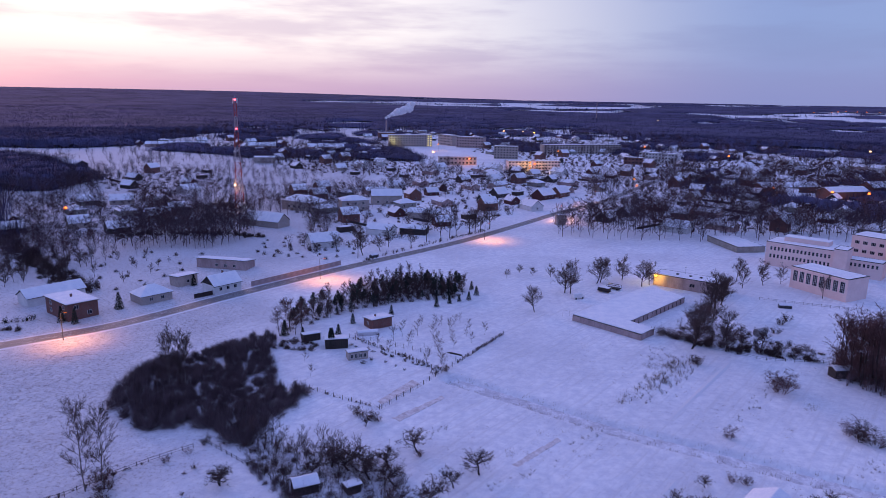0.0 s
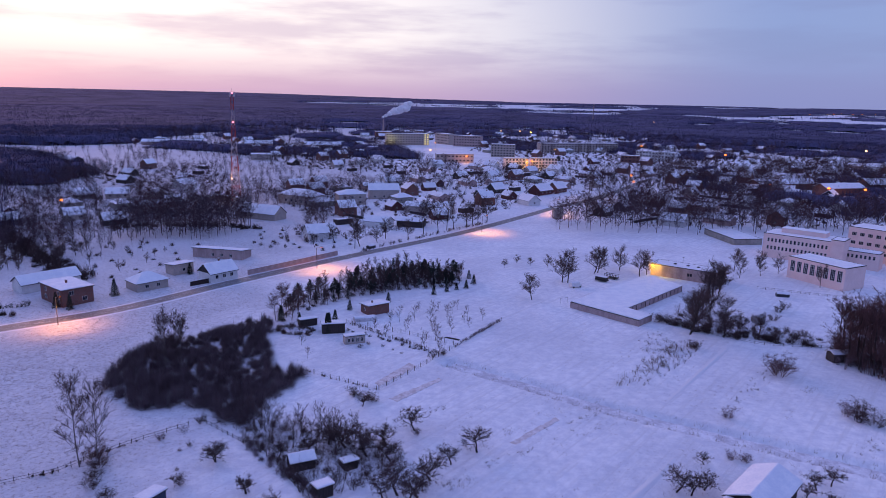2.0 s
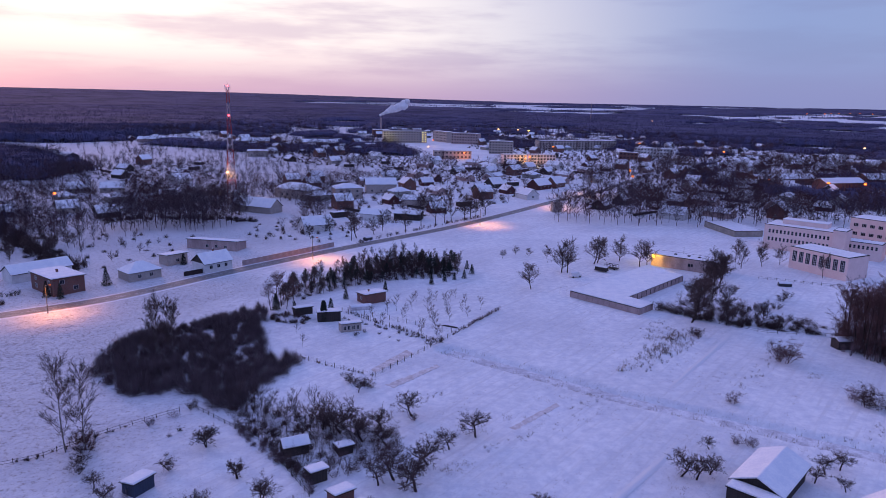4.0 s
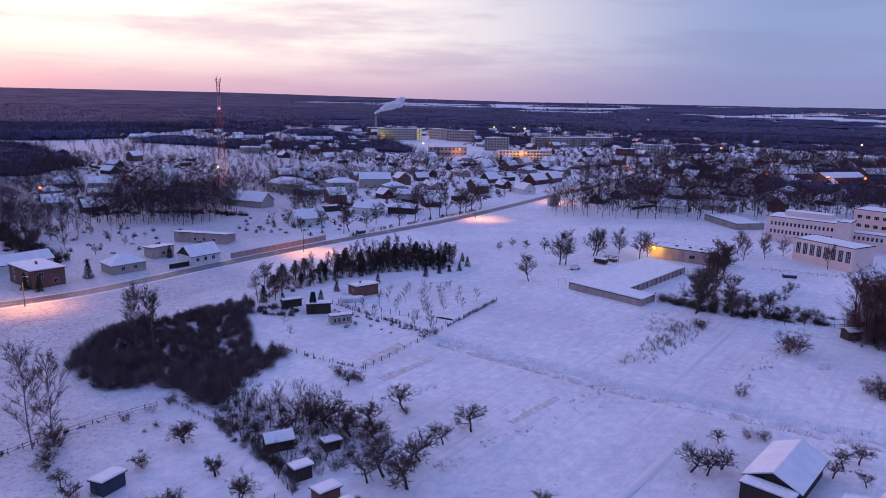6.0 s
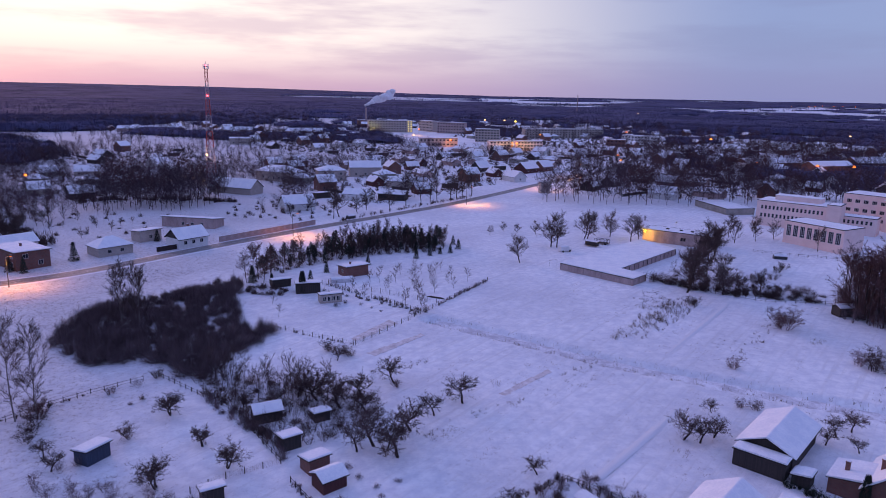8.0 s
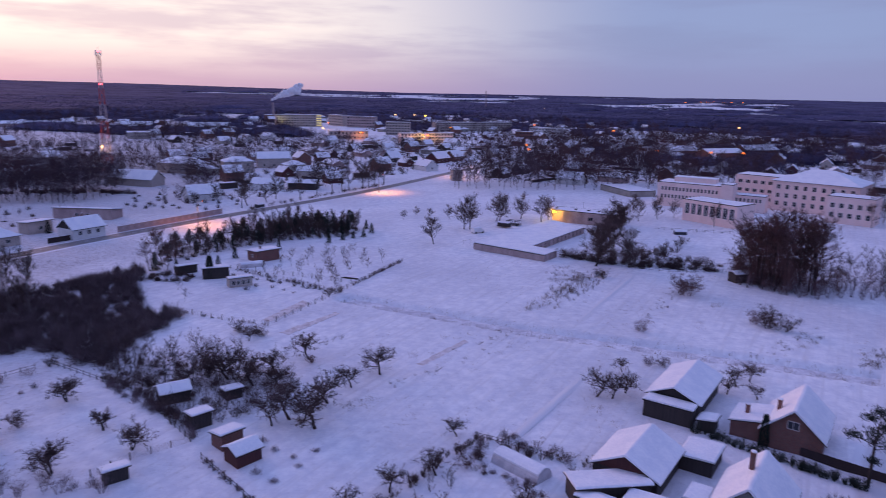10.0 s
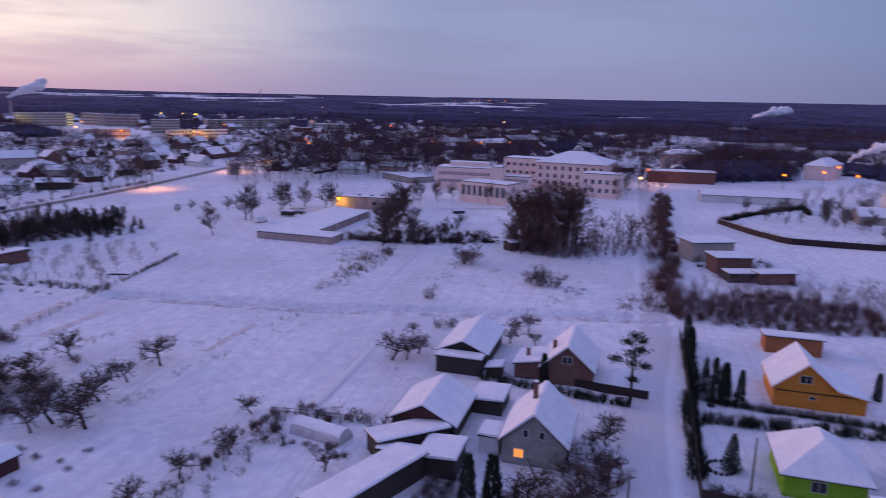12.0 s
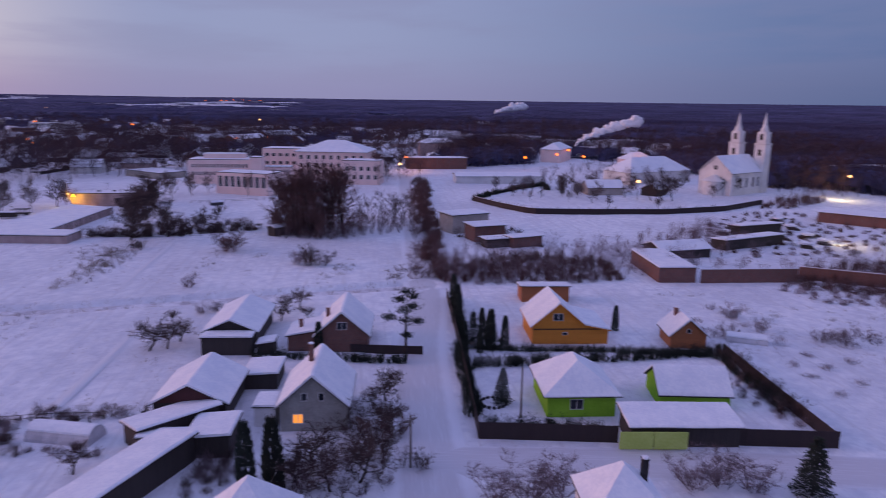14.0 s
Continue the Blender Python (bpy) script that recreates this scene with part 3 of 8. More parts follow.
def shrub(x, y, h, label="bare leafless shrub standing in the snow", group="", mat=None, rng=random.Random(8), name="shrub"):
    """A shrub of many stems; one mesh."""
    key = ("shrub", rng.randrange(5), (mat or TWIG).name)
    if key not in TREE_MESHES:
        TREE_MESHES[key] = SHRUBS[key[1]].mesh("shrub", mat or TWIG)
    ob = new(name, TREE_MESHES[key])
    ob.matrix_world = pose(x, y, -0.05, 0, 0, rng.uniform(0, 360)) @ Matrix.Diagonal((h * rng.uniform(0.9, 1.3), h * rng.uniform(0.9, 1.3), h, 1))
    return tagged(ob, label, "shrub", group)


def mound(rng, geo, x, y, h, w, n=150, width=0.10):
    """A rounded bush of many fine twigs that reach out to its dome."""
    nr = np.random.RandomState(rng.randrange(1 << 30))
    n = int(n * 1.9)
    lop = nr.uniform(0.8, 1.2, 2)
    a, u = nr.uniform(0, 6.283, n), nr.random_sample(n) ** 0.8
    c = np.sqrt(np.maximum(0.0, 1 - u * u))
    d = np.stack([np.cos(a) * c * w * lop[0], np.sin(a) * c * w * lop[1], u * h], 1)
    bulge = 1 + 0.16 * np.sin(3 * a + lop[0] * 9) + 0.10 * np.sin(7 * a + 5 * u)
    q = d * (nr.uniform(0.66, 1.12, n) * bulge)[:, None] + (x, y, 0)
    p = d * nr.uniform(0.1, 0.6, n)[:, None] + (x, y, -0.1)
    p[:, :2] += nr.normal(0, 0.2, (n, 2)) * w
    geo.slivers(p, q, width * 0.55 * nr.uniform(0.6, 1.4, n), nr)


def mound_row(rng, geo, line, gap, h0, h1, w, spread=0.0, n=110, width=0.10):
    total = length_of(line)
    for k in range(int(total / gap)):
        x, y, _ = on_line(line, gap * k + rng.uniform(0, gap))
        mound(rng, geo, x + rng.gauss(0, spread), y + rng.gauss(0, spread), rng.uniform(h0, h1), w * rng.uniform(0.7, 1.2), n, width)


def stuff(name, geo, mat, label, category):
    return tagged(new(name, geo.mesh(name, mat)), label, category, kind="stuff")


def conifer(kind, variant):
    key = (kind, variant)
    if key in TREE_MESHES:
        return TREE_MESHES[key]
    rng = random.Random(300 + variant + len(kind))
    big, small = Geo(), Geo()
    if kind == "spruce":          # unit height 6
        big.tube((0, 0, -0.2), (0, 0, 5.9), 0.12, 0.01, 6)
        for k in range(17):
            z = 0.5 + 5.3 * k / 16
            reach = 1.55 * (1 - k / 17.5) ** 0.85 + 0.08
            for j in range(8):
                a = 0.7854 * j + 0.4 * k + rng.uniform(-0.25, 0.25)
                ln = reach * rng.uniform(0.75, 1.1)
                o, tip = Vector((0, 0, z)), Vector((math.cos(a) * ln, math.sin(a) * ln, z - 0.32 * ln + rng.uniform(-0.08, 0.12)))
                small.tube(o, tip, 0.05, 0, 3)
                for s in (0.45, 0.7, 0.9):
                    q = o.lerp(tip, s)
                    for t in (-1, 1):
                        w = Vector((math.cos(a + t * 0.9), math.sin(a + t * 0.9), -0.25)) * ln * 0.38
                        small.tube(q, q + w, 0.03, 0, 3)
                        for _ in range(5):
                            b = q + w * rng.uniform(0.1, 0.9)
                            small.blade(b, b + Vector((rng.gauss(0, 0.14), rng.gauss(0, 0.14), rng.uniform(-0.16, 0.06))), 0.11, rng)
    elif kind == "pine":          # unit height 8
        big.tube((0, 0, -0.2), (0.1, 0.05, 7.4), 0.15, 0.04, 6)
        for k in range(15):
            z = 2.6 + 5.0 * k / 14
            for j in range(4):
                a = 1.6 * j + 0.9 * k + rng.uniform(-0.4, 0.4)
                ln = (1.9 - 0.115 * k) * rng.uniform(0.5, 1.15)
                o, tip = Vector((0, 0, z)), Vector((math.cos(a) * ln, math.sin(a) * ln, z + 0.35 * ln))
                big.tube(o, tip, 0.04, 0, 3)
                for s in (0.3, 0.5, 0.7, 0.85, 1.0):
                    q = o.lerp(tip, s) + Vector((rng.gauss(0, 0.12), rng.gauss(0, 0.12), rng.gauss(0, 0.12)))
                    for _ in range(8):
                        w = Vector((rng.gauss(0, 1), rng.gauss(0, 1), rng.gauss(0.2, 0.8))).normalized() * rng.uniform(0.25, 0.6) * (1.1 - 0.04 * k)
                        small.blade(q - w * 0.2, q + w, 0.10, rng)
    elif kind == "old_pine":      # unit height 8, foliage in pads on a few crooked limbs
        big.tube((0, 0, -0.2), (0.25, 0.1, 4.2), 0.17, 0.12, 6).tube((0.25, 0.1, 4.2), (0.0, 0.2, 7.5), 0.12, 0.03, 6)
        for z, a, ln, r in ((3.0, 0.4, 1.3, 0.55), (3.7, 3.5, 1.7, 0.8), (4.3, 1.5, 1.4, 0.7), (4.7, 5.2, 1.8, 0.85), (5.4, 2.9, 1.5, 0.8), (5.9, 0.2, 1.6, 0.85), (6.4, 4.2, 1.0, 0.7), (6.9, 2.0, 0.8, 0.7), (7.5, 0.5, 0.2, 0.75)):
            tip = Vector((math.cos(a) * ln, math.sin(a) * ln, z + 0.3))
            big.tube((0.1, 0.1, z - 0.3), tip, 0.05, 0.02, 4)
            for _ in range(190):
                o = tip + Vector((rng.gauss(0, 0.5), rng.gauss(0, 0.5), rng.gauss(0, 0.2))) * r
                small.blade(o, o + Vector((rng.gauss(0, 0.2), rng.gauss(0, 0.2), rng.uniform(0.0, 0.4))), 0.10, rng)
    else:                         # thuja, unit height 4
        big.tube((0, 0, -0.2), (0, 0, 3.6), 0.08, 0.02, 5)
        for k in range(950):
            z = 3.9 * rng.random() ** 1.1
            w = 0.62 * (1 - (z / 4.05) ** 2.2) ** 0.7 + 0.05
            a, q = rng.uniform(0, 6.283), rng.uniform(0.55, 1.0)
            o = Vector((math.cos(a) * w * q * 0.8, math.sin(a) * w * q * 0.8, z))
            small.tube(o, o + Vector((math.cos(a) * 0.16, math.sin(a) * 0.16, 0.30)), 0.05, 0, 3)
    TREE_MESHES[key] = (big.mesh("trunk", BARK), small.mesh("needles", NEEDLE))
    return TREE_MESHES[key]


def evergreen(kind, x, y, h, label, group="", rng=random.Random(12), wide=1.0):
    unit = {"spruce": 6.0, "pine": 8.0, "old_pine": 8.0, "thuja": 4.0}[kind]
    trunk, crown = conifer(kind, rng.randrange(3))
    ob = thing(kind + ("_tree" if kind != "thuja" else ""), x, y, rng.uniform(0, 360), label, "tree" if kind != "thuja" else "thuja", group)
    ob.matrix_world = ob.matrix_world @ Matrix.Diagonal((h / unit * wide, h / unit * wide, h / unit, 1))
    part("trunk", trunk, None, ob)
    part("needles", crown, None, ob)
    return ob


# ---- buildings ----
WINDOW_MESHES = {}
SIDES = {"r": (0, 0, -1), "l": (180, 0, 1), "f": (-90, -1, 0), "b": (90, 1, 0)}


def window_frame(w, h, bars, cross, b=0.07):
    """Frame and glazing bars as one plate with openings."""
    xs, zs = [-w / 2, -w / 2 + b], [0.0, b]
    for i in range(bars):
        x = -w / 2 + w * (i + 1) / (bars + 1)
        xs += [x - 0.03, x + 0.03]
    for i in range(cross):
        z = h * (i + 1) / (cross + 1)
        zs += [z - 0.03, z + 0.03]
    xs, zs = xs + [w / 2 - b, w / 2], zs + [h - b, h]
    nx, nz = len(xs), len(zs)
    g = Geo()
    g.v = [(x, y, z) for y in (-0.05, 0.02) for z in zs for x in xs]
    solid = lambda i, j: 0 <= i < nx - 1 and 0 <= j < nz - 1 and (i % 2 == 0 or j % 2 == 0)
    k = lambda i, j, back: back * nx * nz + j * nx + i
    for i in range(nx - 1):
        for j in range(nz - 1):
            if solid(i, j):
                c = [(i, j), (i + 1, j), (i + 1, j + 1), (i, j + 1)]
                g.f.append(tuple(k(a, d, 0) for a, d in c))
                for (p, q), (di, dj) in zip(zip(c, c[1:] + c[:1]), ((0, -1), (1, 0), (0, 1), (-1, 0))):
                    if not solid(i + di, j + dj):
                        g.f.append((k(*p, 1), k(*q, 1), k(*q, 0), k(*p, 0)))
    return g


def window(parent, side, half_l, half_w, u, z, w, h, pane=None, bars=1, cross=0, frame_mat=None, name="window"):
    """A window on a wall: a frame that stands proud, and its pane."""
    key = (w, h, bars, cross, (frame_mat or FRAME).name)
    if key not in WINDOW_MESHES:
        WINDOW_MESHES[key] = window_frame(w, h, bars, cross).mesh("window", frame_mat or FRAME)
    pk = (w, h, (pane or GLASS).name)
    if pk not in WINDOW_MESHES:
        WINDOW_MESHES[pk] = Geo().box(-w / 2 + 0.05, -0.012, 0.05, w / 2 - 0.05, 0.01, h - 0.05).mesh("pane", pane or GLASS)
    rz, ax, ay = SIDES[side]
    x, y = (ax * half_l, -u * ax) if ax else (-u * ay, ay * half_w)
    ob = part(name, WINDOW_MESHES[key], None, parent)
    ob.matrix_local = pose(x, y, z, 0, 0, rz)
    part("pane", WINDOW_MESHES[pk], None, ob, "lit pane" if pane not in (None, GLASS) else "")
    return ob


def gable_roof(parent, L, W, eave, ridge, over, rng, thick=0.22, ends=None, deck=None):
    half, slope = W / 2 + over, (ridge - eave) / (W / 2)
    ze = eave - slope * over + 0.02
    x0, x1 = -L / 2 - (ends or over), L / 2 + (ends or over)
    roof = part("roof", Geo().along([(-half, ze), (0, ridge + 0.02), (half, ze), (half, ze + 0.1), (0, ridge + 0.12), (-half, ze + 0.1)], x0, x1), deck or DARK, parent)
    t = thick
    prof = [(-half + 0.06, ze + 0.106), (0, ridge + 0.126), (half - 0.06, ze + 0.106), (half - 0.01, ze + 0.11 + t * 0.55), (half - 0.28, ze + 0.13 + t + 0.22 * slope),
            (0.22, ridge + 0.08 + t), (0, ridge + 0.13 + t), (-0.22, ridge + 0.08 + t), (-half + 0.28, ze + 0.13 + t + 0.22 * slope), (-half + 0.01, ze + 0.11 + t * 0.55)]
    part("snow_cover", Geo().along(prof, x0 + 0.05, x1 - 0.05, max(3, int(L / 1.5)), rng, 0.018), SNOW, roof, "thick snow on the roof")
    return roof


def hip_roof(parent, L, W, eave, ridge, over, ridge_len, thick=0.22):
    roof = None
    for name, mat, dz, o in (("roof", DARK, 0.0, over), ("snow_cover", SNOW, 0.08, over - 0.05)):
        g = Geo()
        x, y, r = L / 2 + o, W / 2 + o, ridge_len / 2
        zt = eave + dz + (0.12 if dz else 0.08)
        g.v = [(-x, -y, eave + dz), (x, -y, eave + dz), (x, y, eave + dz), (-x, y, eave + dz), (-x, -y, zt), (x, -y, zt), (x, y, zt), (-x, y, zt)]
        k = thick if dz else 0.0
        g.v += [(-x + 0.3, -y + 0.3, zt + k), (x - 0.3, -y + 0.3, zt + k), (x - 0.3, y - 0.3, zt + k), (-x + 0.3, y - 0.3, zt + k)]
        g.v += [(-r - 0.02, 0, ridge + k), (r + 0.02, 0, ridge + k)]
        g.f = [(3, 2, 1, 0)] + [(i, (i + 1) % 4, 4 + (i + 1) % 4, 4 + i) for i in range(4)] + [(4 + i, 4 + (i + 1) % 4, 8 + (i + 1) % 4, 8 + i) for i in range(4)]
        g.f += [(8, 9, 13, 12), (9, 10, 13), (10, 11, 12, 13), (11, 8, 12)]
        roof = part(name, g, mat, roof or parent, "thick snow on the roof" if dz else "")
    return roof


def flat_roof(parent, L, W, z_left, z_right, over, rng, thick=0.25, deck=None):
    """A slab that falls across y, with its snow."""
    y = W / 2 + over
    roof = part("roof", Geo().along([(-y, z_right), (y, z_left), (y, z_left + 0.12), (-y, z_right + 0.12)], -L / 2 - over, L / 2 + over), deck or DARK, parent)
    t = thick + 0.124
    prof = [(-y + 0.05, z_right + 0.124), (y - 0.05, z_left + 0.124), (y - 0.02, z_left + 0.12 + thick * 0.5), (y - 0.25, z_left + t), (0, (z_left + z_right) / 2 + t + 0.03), (-y + 0.25, z_right + t), (-y + 0.02, z_right + 0.12 + thick * 0.5)]
    part("snow_cover", Geo().along(prof, -L / 2 - over + 0.05, L / 2 + over - 0.05, max(3, int(L / 2)), rng, 0.02), SNOW, roof, "thick snow on the roof")
    return roof


def chimney(parent, x, y, z0, z1, mat=None, w=0.55):
    c = part("chimney", Geo().box(x - w / 2, y - w / 2, z0, x + w / 2, y + w / 2, z1).box(x - w / 2 - 0.05, y - w / 2 - 0.05, z1, x + w / 2 + 0.05, y + w / 2 + 0.05, z1 + 0.1), mat or BRICK, parent)
    part("snow_cap", Geo().prism([(x + math.cos(a) * w * 0.6, y + math.sin(a) * w * 0.6) for a in np.arange(0, 6.28, 0.785)], z1 + 0.104, z1 + 0.24), SNOW, c)


def house(name, x, y, rz, L, W, eave, ridge, wall, label, category="house", roof="gable", windows=(), chimneys=(), over=0.45, group="", ridge_len=None, seed=0, deck=None, gable_mat=None):
    """A building with its ridge along its own x; windows: (side, u, z, w, h[, pane])."""
    rng = random.Random(seed + int(abs(x) * 7 + abs(y) * 3))
    ob = thing(name, x, y, rz, label, category, group)
    if roof == "gable":
        if gable_mat:
            part("wall", Geo().box(-L / 2, -W / 2, -0.3, L / 2, W / 2, eave), wall, ob)
            part("gable", Geo().along([(-W / 2, eave + 0.004), (W / 2, eave + 0.004), (0, ridge)], -L / 2 - 0.02, L / 2 + 0.02), gable_mat, ob)
        else:
            part("wall", Geo().along([(-W / 2, -0.3), (W / 2, -0.3), (W / 2, eave), (0, ridge), (-W / 2, eave)], -L / 2, L / 2), wall, ob)
        gable_roof(ob, L, W, eave, ridge, over, rng, deck=deck)
    else:
        part("wall", Geo().along([(-W / 2, -0.3), (W / 2, -0.3), (W / 2, eave), (-W / 2, ridge if roof == "shed" else eave)], -L / 2, L / 2), wall, ob)
        if roof == "hip":
            hip_roof(ob, L, W, eave, ridge, over, L - W if ridge_len is None else ridge_len)
        else:
            flat_roof(ob, L, W, eave, ridge if roof == "shed" else eave, over, rng, deck=deck)
    for w in windows:
        window(ob, w[0], L / 2, W / 2, *w[1:5], pane=w[5] if len(w) > 5 else None, bars=1 if w[3] > 0.7 else 0)
    for c in chimneys:
        chimney(ob, *c)
    return ob


def row_windows(ob, side, hl, hw, us, zs, w, h, pane=None, bars=1, cross=0, frame_mat=None):
    for z in zs:
        for u in us:
            window(ob, side, hl, hw, u, z, w, h, pane, bars, cross, frame_mat)


def fence(line, h, mat, label, kind="board", step=2.5, name="fence", group="", snow=True):
    """Posts, and panels or wire between them, along a line."""
    ob = thing(name, *line[0], 0, label, "fence", group)
    o = Vector((*line[0], 0))
    total, k = length_of(line), 0
    n = max(1, round(total / step))
    pw = 0.06 if kind != "rail" else 0.045
    post = Geo().box(-pw, -pw, -0.3, pw, pw, h + 0.05).mesh("post", mat if kind != "wire" else POLE)
    d = total / n
    if kind == "board":
        k = max(4, int(d / 0.3))
        top = [(d * i / k, h + (0.04 if i % 2 else -0.03)) for i in range(k + 1)]
        g = Geo()
        for y in (-0.03, 0.03):
            g.v += [(x, y, -0.2) for x, _ in top] + [(x, y, z) for x, z in top]
        m = k + 1
        for i in range(k):
            g.f += [(i, i + 1, m + i + 1, m + i), (2 * m + i + 1, 2 * m + i, 3 * m + i, 3 * m + i + 1), (m + i, m + i + 1, 3 * m + i + 1, 3 * m + i)]
        panel = g.mesh("panel", mat)
    elif kind == "solid":
        panel = Geo().box(0, -0.05, -0.2, d, 0.05, h).mesh("panel", mat)
    elif kind == "rail":
        panel = Geo().box(0, -0.02, h * 0.8, d, 0.02, h * 0.8 + 0.05).box(0, -0.02, h * 0.35, d, 0.02, h * 0.35 + 0.04).mesh("panel", mat)
    else:
        xs, zs = [], []
        for i in range(int(d / 0.3) + 1):
            xs += [0.3 * i, 0.3 * i + 0.012]
        for i in range(6):
            zs += [0.05 + i * (h - 0.1) / 5, 0.062 + i * (h - 0.1) / 5]
        g = Geo()
        g.v = [(x, 0.0, z) for z in zs for x in xs]
        w = len(xs)
        g.f = [(j * w + i, j * w + i + 1, (j + 1) * w + i + 1, (j + 1) * w + i) for j in range(len(zs) - 1) for i in range(w - 1) if i % 2 == 0 or j % 2 == 0]
        panel = g.mesh("mesh_panel", mat)
    cap = Geo().along([(-0.07, h), (0.07, h), (0.06, h + 0.08), (0, h + 0.12), (-0.06, h + 0.08)], 0, d).mesh("snow_ridge", SNOW) if snow and kind == "solid" else None
    for i in range(n + 1):
        x, y, a = on_line(line, d * i)
        x2, y2, a2 = on_line(line, min(d * i + d * 0.5, total))
        p = part("post", post, None, ob)
        p.matrix_local = pose(x - o.x, y - o.y, 0, 0, 0, math.degrees(a2))
        if i < n:
            x2, y2, _ = on_line(line, d * (i + 1))
            aa = math.degrees(math.atan2(y2 - y, x2 - x))
            q = part("panel", panel, None, ob)
            q.matrix_local = pose(x - o.x, y - o.y, 0, 0, 0, aa)
            if cap:
                part("snow_ridge", cap, None, q)
    return ob


def hedge(name, line, h, w, mat, label, density=5.0, seed=1, stems=7):
    rng, g = random.Random(seed), Geo()
    total = length_of(line)
    for _ in range(int(total * density)):
        x, y, a = on_line(line, rng.uniform(0, total))
        o = rng.uniform(-w / 2, w / 2)
        shrub_geo(rng, g, x - math.sin(a) * o, y + math.cos(a) * o, h * rng.uniform(0.45, 1.15), w * 0.5, stems, 4, 0.03, 6)
    return stuff(name, g, mat, label, "hedge")

# ---- houses and yards by the side street ----
house("barn", 55.9, 104.2, ANG_U, 12.8, 7.4, 2.8, 4.4, OLD_WOOD, "dark weathered wooden barn with a deep snow roof", "barn", over=0.6)
_lean = house("lean_to", 50.3, 98.3, ANG_U, 2.4, 7.2, 2.6, 2.6, OLD_WOOD, "low dark lean-to against the barn under snow", "lean-to", "flat", over=0.2)
house("barn", 38.8, 84.3, ANG_U, 9.5, 8.2, 2.5, 4.6, OLD_WOOD, "old barn with dark red gable and snow roof", "barn", over=0.5, gable_mat=RED_WOOD)
house("house", 65.6, 90.2, ANG_U, 10.0, 7.6, 2.8, 6.1, BRICK, "red-brown brick house with steep snow-covered gable roof", windows=[("f", 0.0, 3.5, 1.5, 1.2), ("r", 0.0, 1.0, 1.3, 1.3), ("r", 3.0, 1.0, 1.3, 1.3)], chimneys=[(-1.0, 2.4, 3.8, 5.7)], over=0.5)
house("house_annex", 60.5, 93.2, ANG_U, 6.0, 4.6, 2.3, 3.2, BRICK, "low brick annex with snow on a shallow roof", "annex", "shed", chimneys=[(-0.5, 0.6, 2.6, 4.2)], over=0.3)
house("house", 47.4, 72.5, ANG_U, 9.4, 7.4, 3.3, 6.6, GREY, "grey rendered house with steep snowy gable roof, one window lit", windows=[("f", 0.95, 3.7, 0.68, 1.0), ("f", -0.95, 3.7, 0.68, 1.0), ("f", 1.7, 1.0, 1.2, 1.2, LIT_ORANGE), ("r", 1.0, 1.2, 1.2, 1.3)], chimneys=[(0.2, 0.7, 6.6, 8.6)], over=0.5)
house("porch", 42.2, 75.2, ANG_U, 3.6, 2.4, 2.4, 2.4, WHITE, "small pale porch with snow on its roof", "porch", "flat", over=0.2)
house("shed", 48.2, 85.3, ANG_U, 5.4, 4.2, 1.9, 2.1, OLD_WOOD, "small dark shed under a flat snow-laden roof", "shed", "shed", over=0.3)
house("shed", 54.5, 94.6, ANG_U, 2.4, 2.4, 1.5, 1.9, OLD_WOOD, "little low shed capped with snow", "shed", "shed", over=0.25)
house("shed", 32.8, 79.4, ANG_U - 48, 9.0, 4.2, 2.3, 2.8, OLD_WOOD, "long dark shed with a sloping snow roof", "shed", "shed", over=0.3)
house("shed", 34.6, 73.7, ANG_U, 5.0, 4.4, 2.3, 2.6, OLD_WOOD, "dark shed with a flat snow roof", "shed", "shed", over=0.3)
house("shed", 30.3, 76.3, ANG_U - 90, 4.4, 2.4, 2.0, 2.3, OLD_WOOD, "narrow shed with snow on a flat roof", "shed", "shed", over=0.25)
house("long_shed", 24.5, 71.6, 24, 14.0, 4.4, 2.4, 3.0, OLD_WOOD, "long dark outbuilding with a bright snow roof", "shed", "shed", over=0.35)
house("house", 27.0, 54.0, ANG_U, 6.8, 6.6, 3.6, 7.6, GREY, "house with a pyramid roof under snow", roof="hip", ridge_len=0.6, over=0.5)
house("house", 49.6, 34.0, ANG_U, 6.2, 6.0, 4.6, 7.7, WHITE, "pale house with a steep pyramid snow roof", roof="hip", ridge_len=0.5, chimneys=[(0.8, -2.1, 5.2, 7.7, DARK, 0.5)], over=0.45)

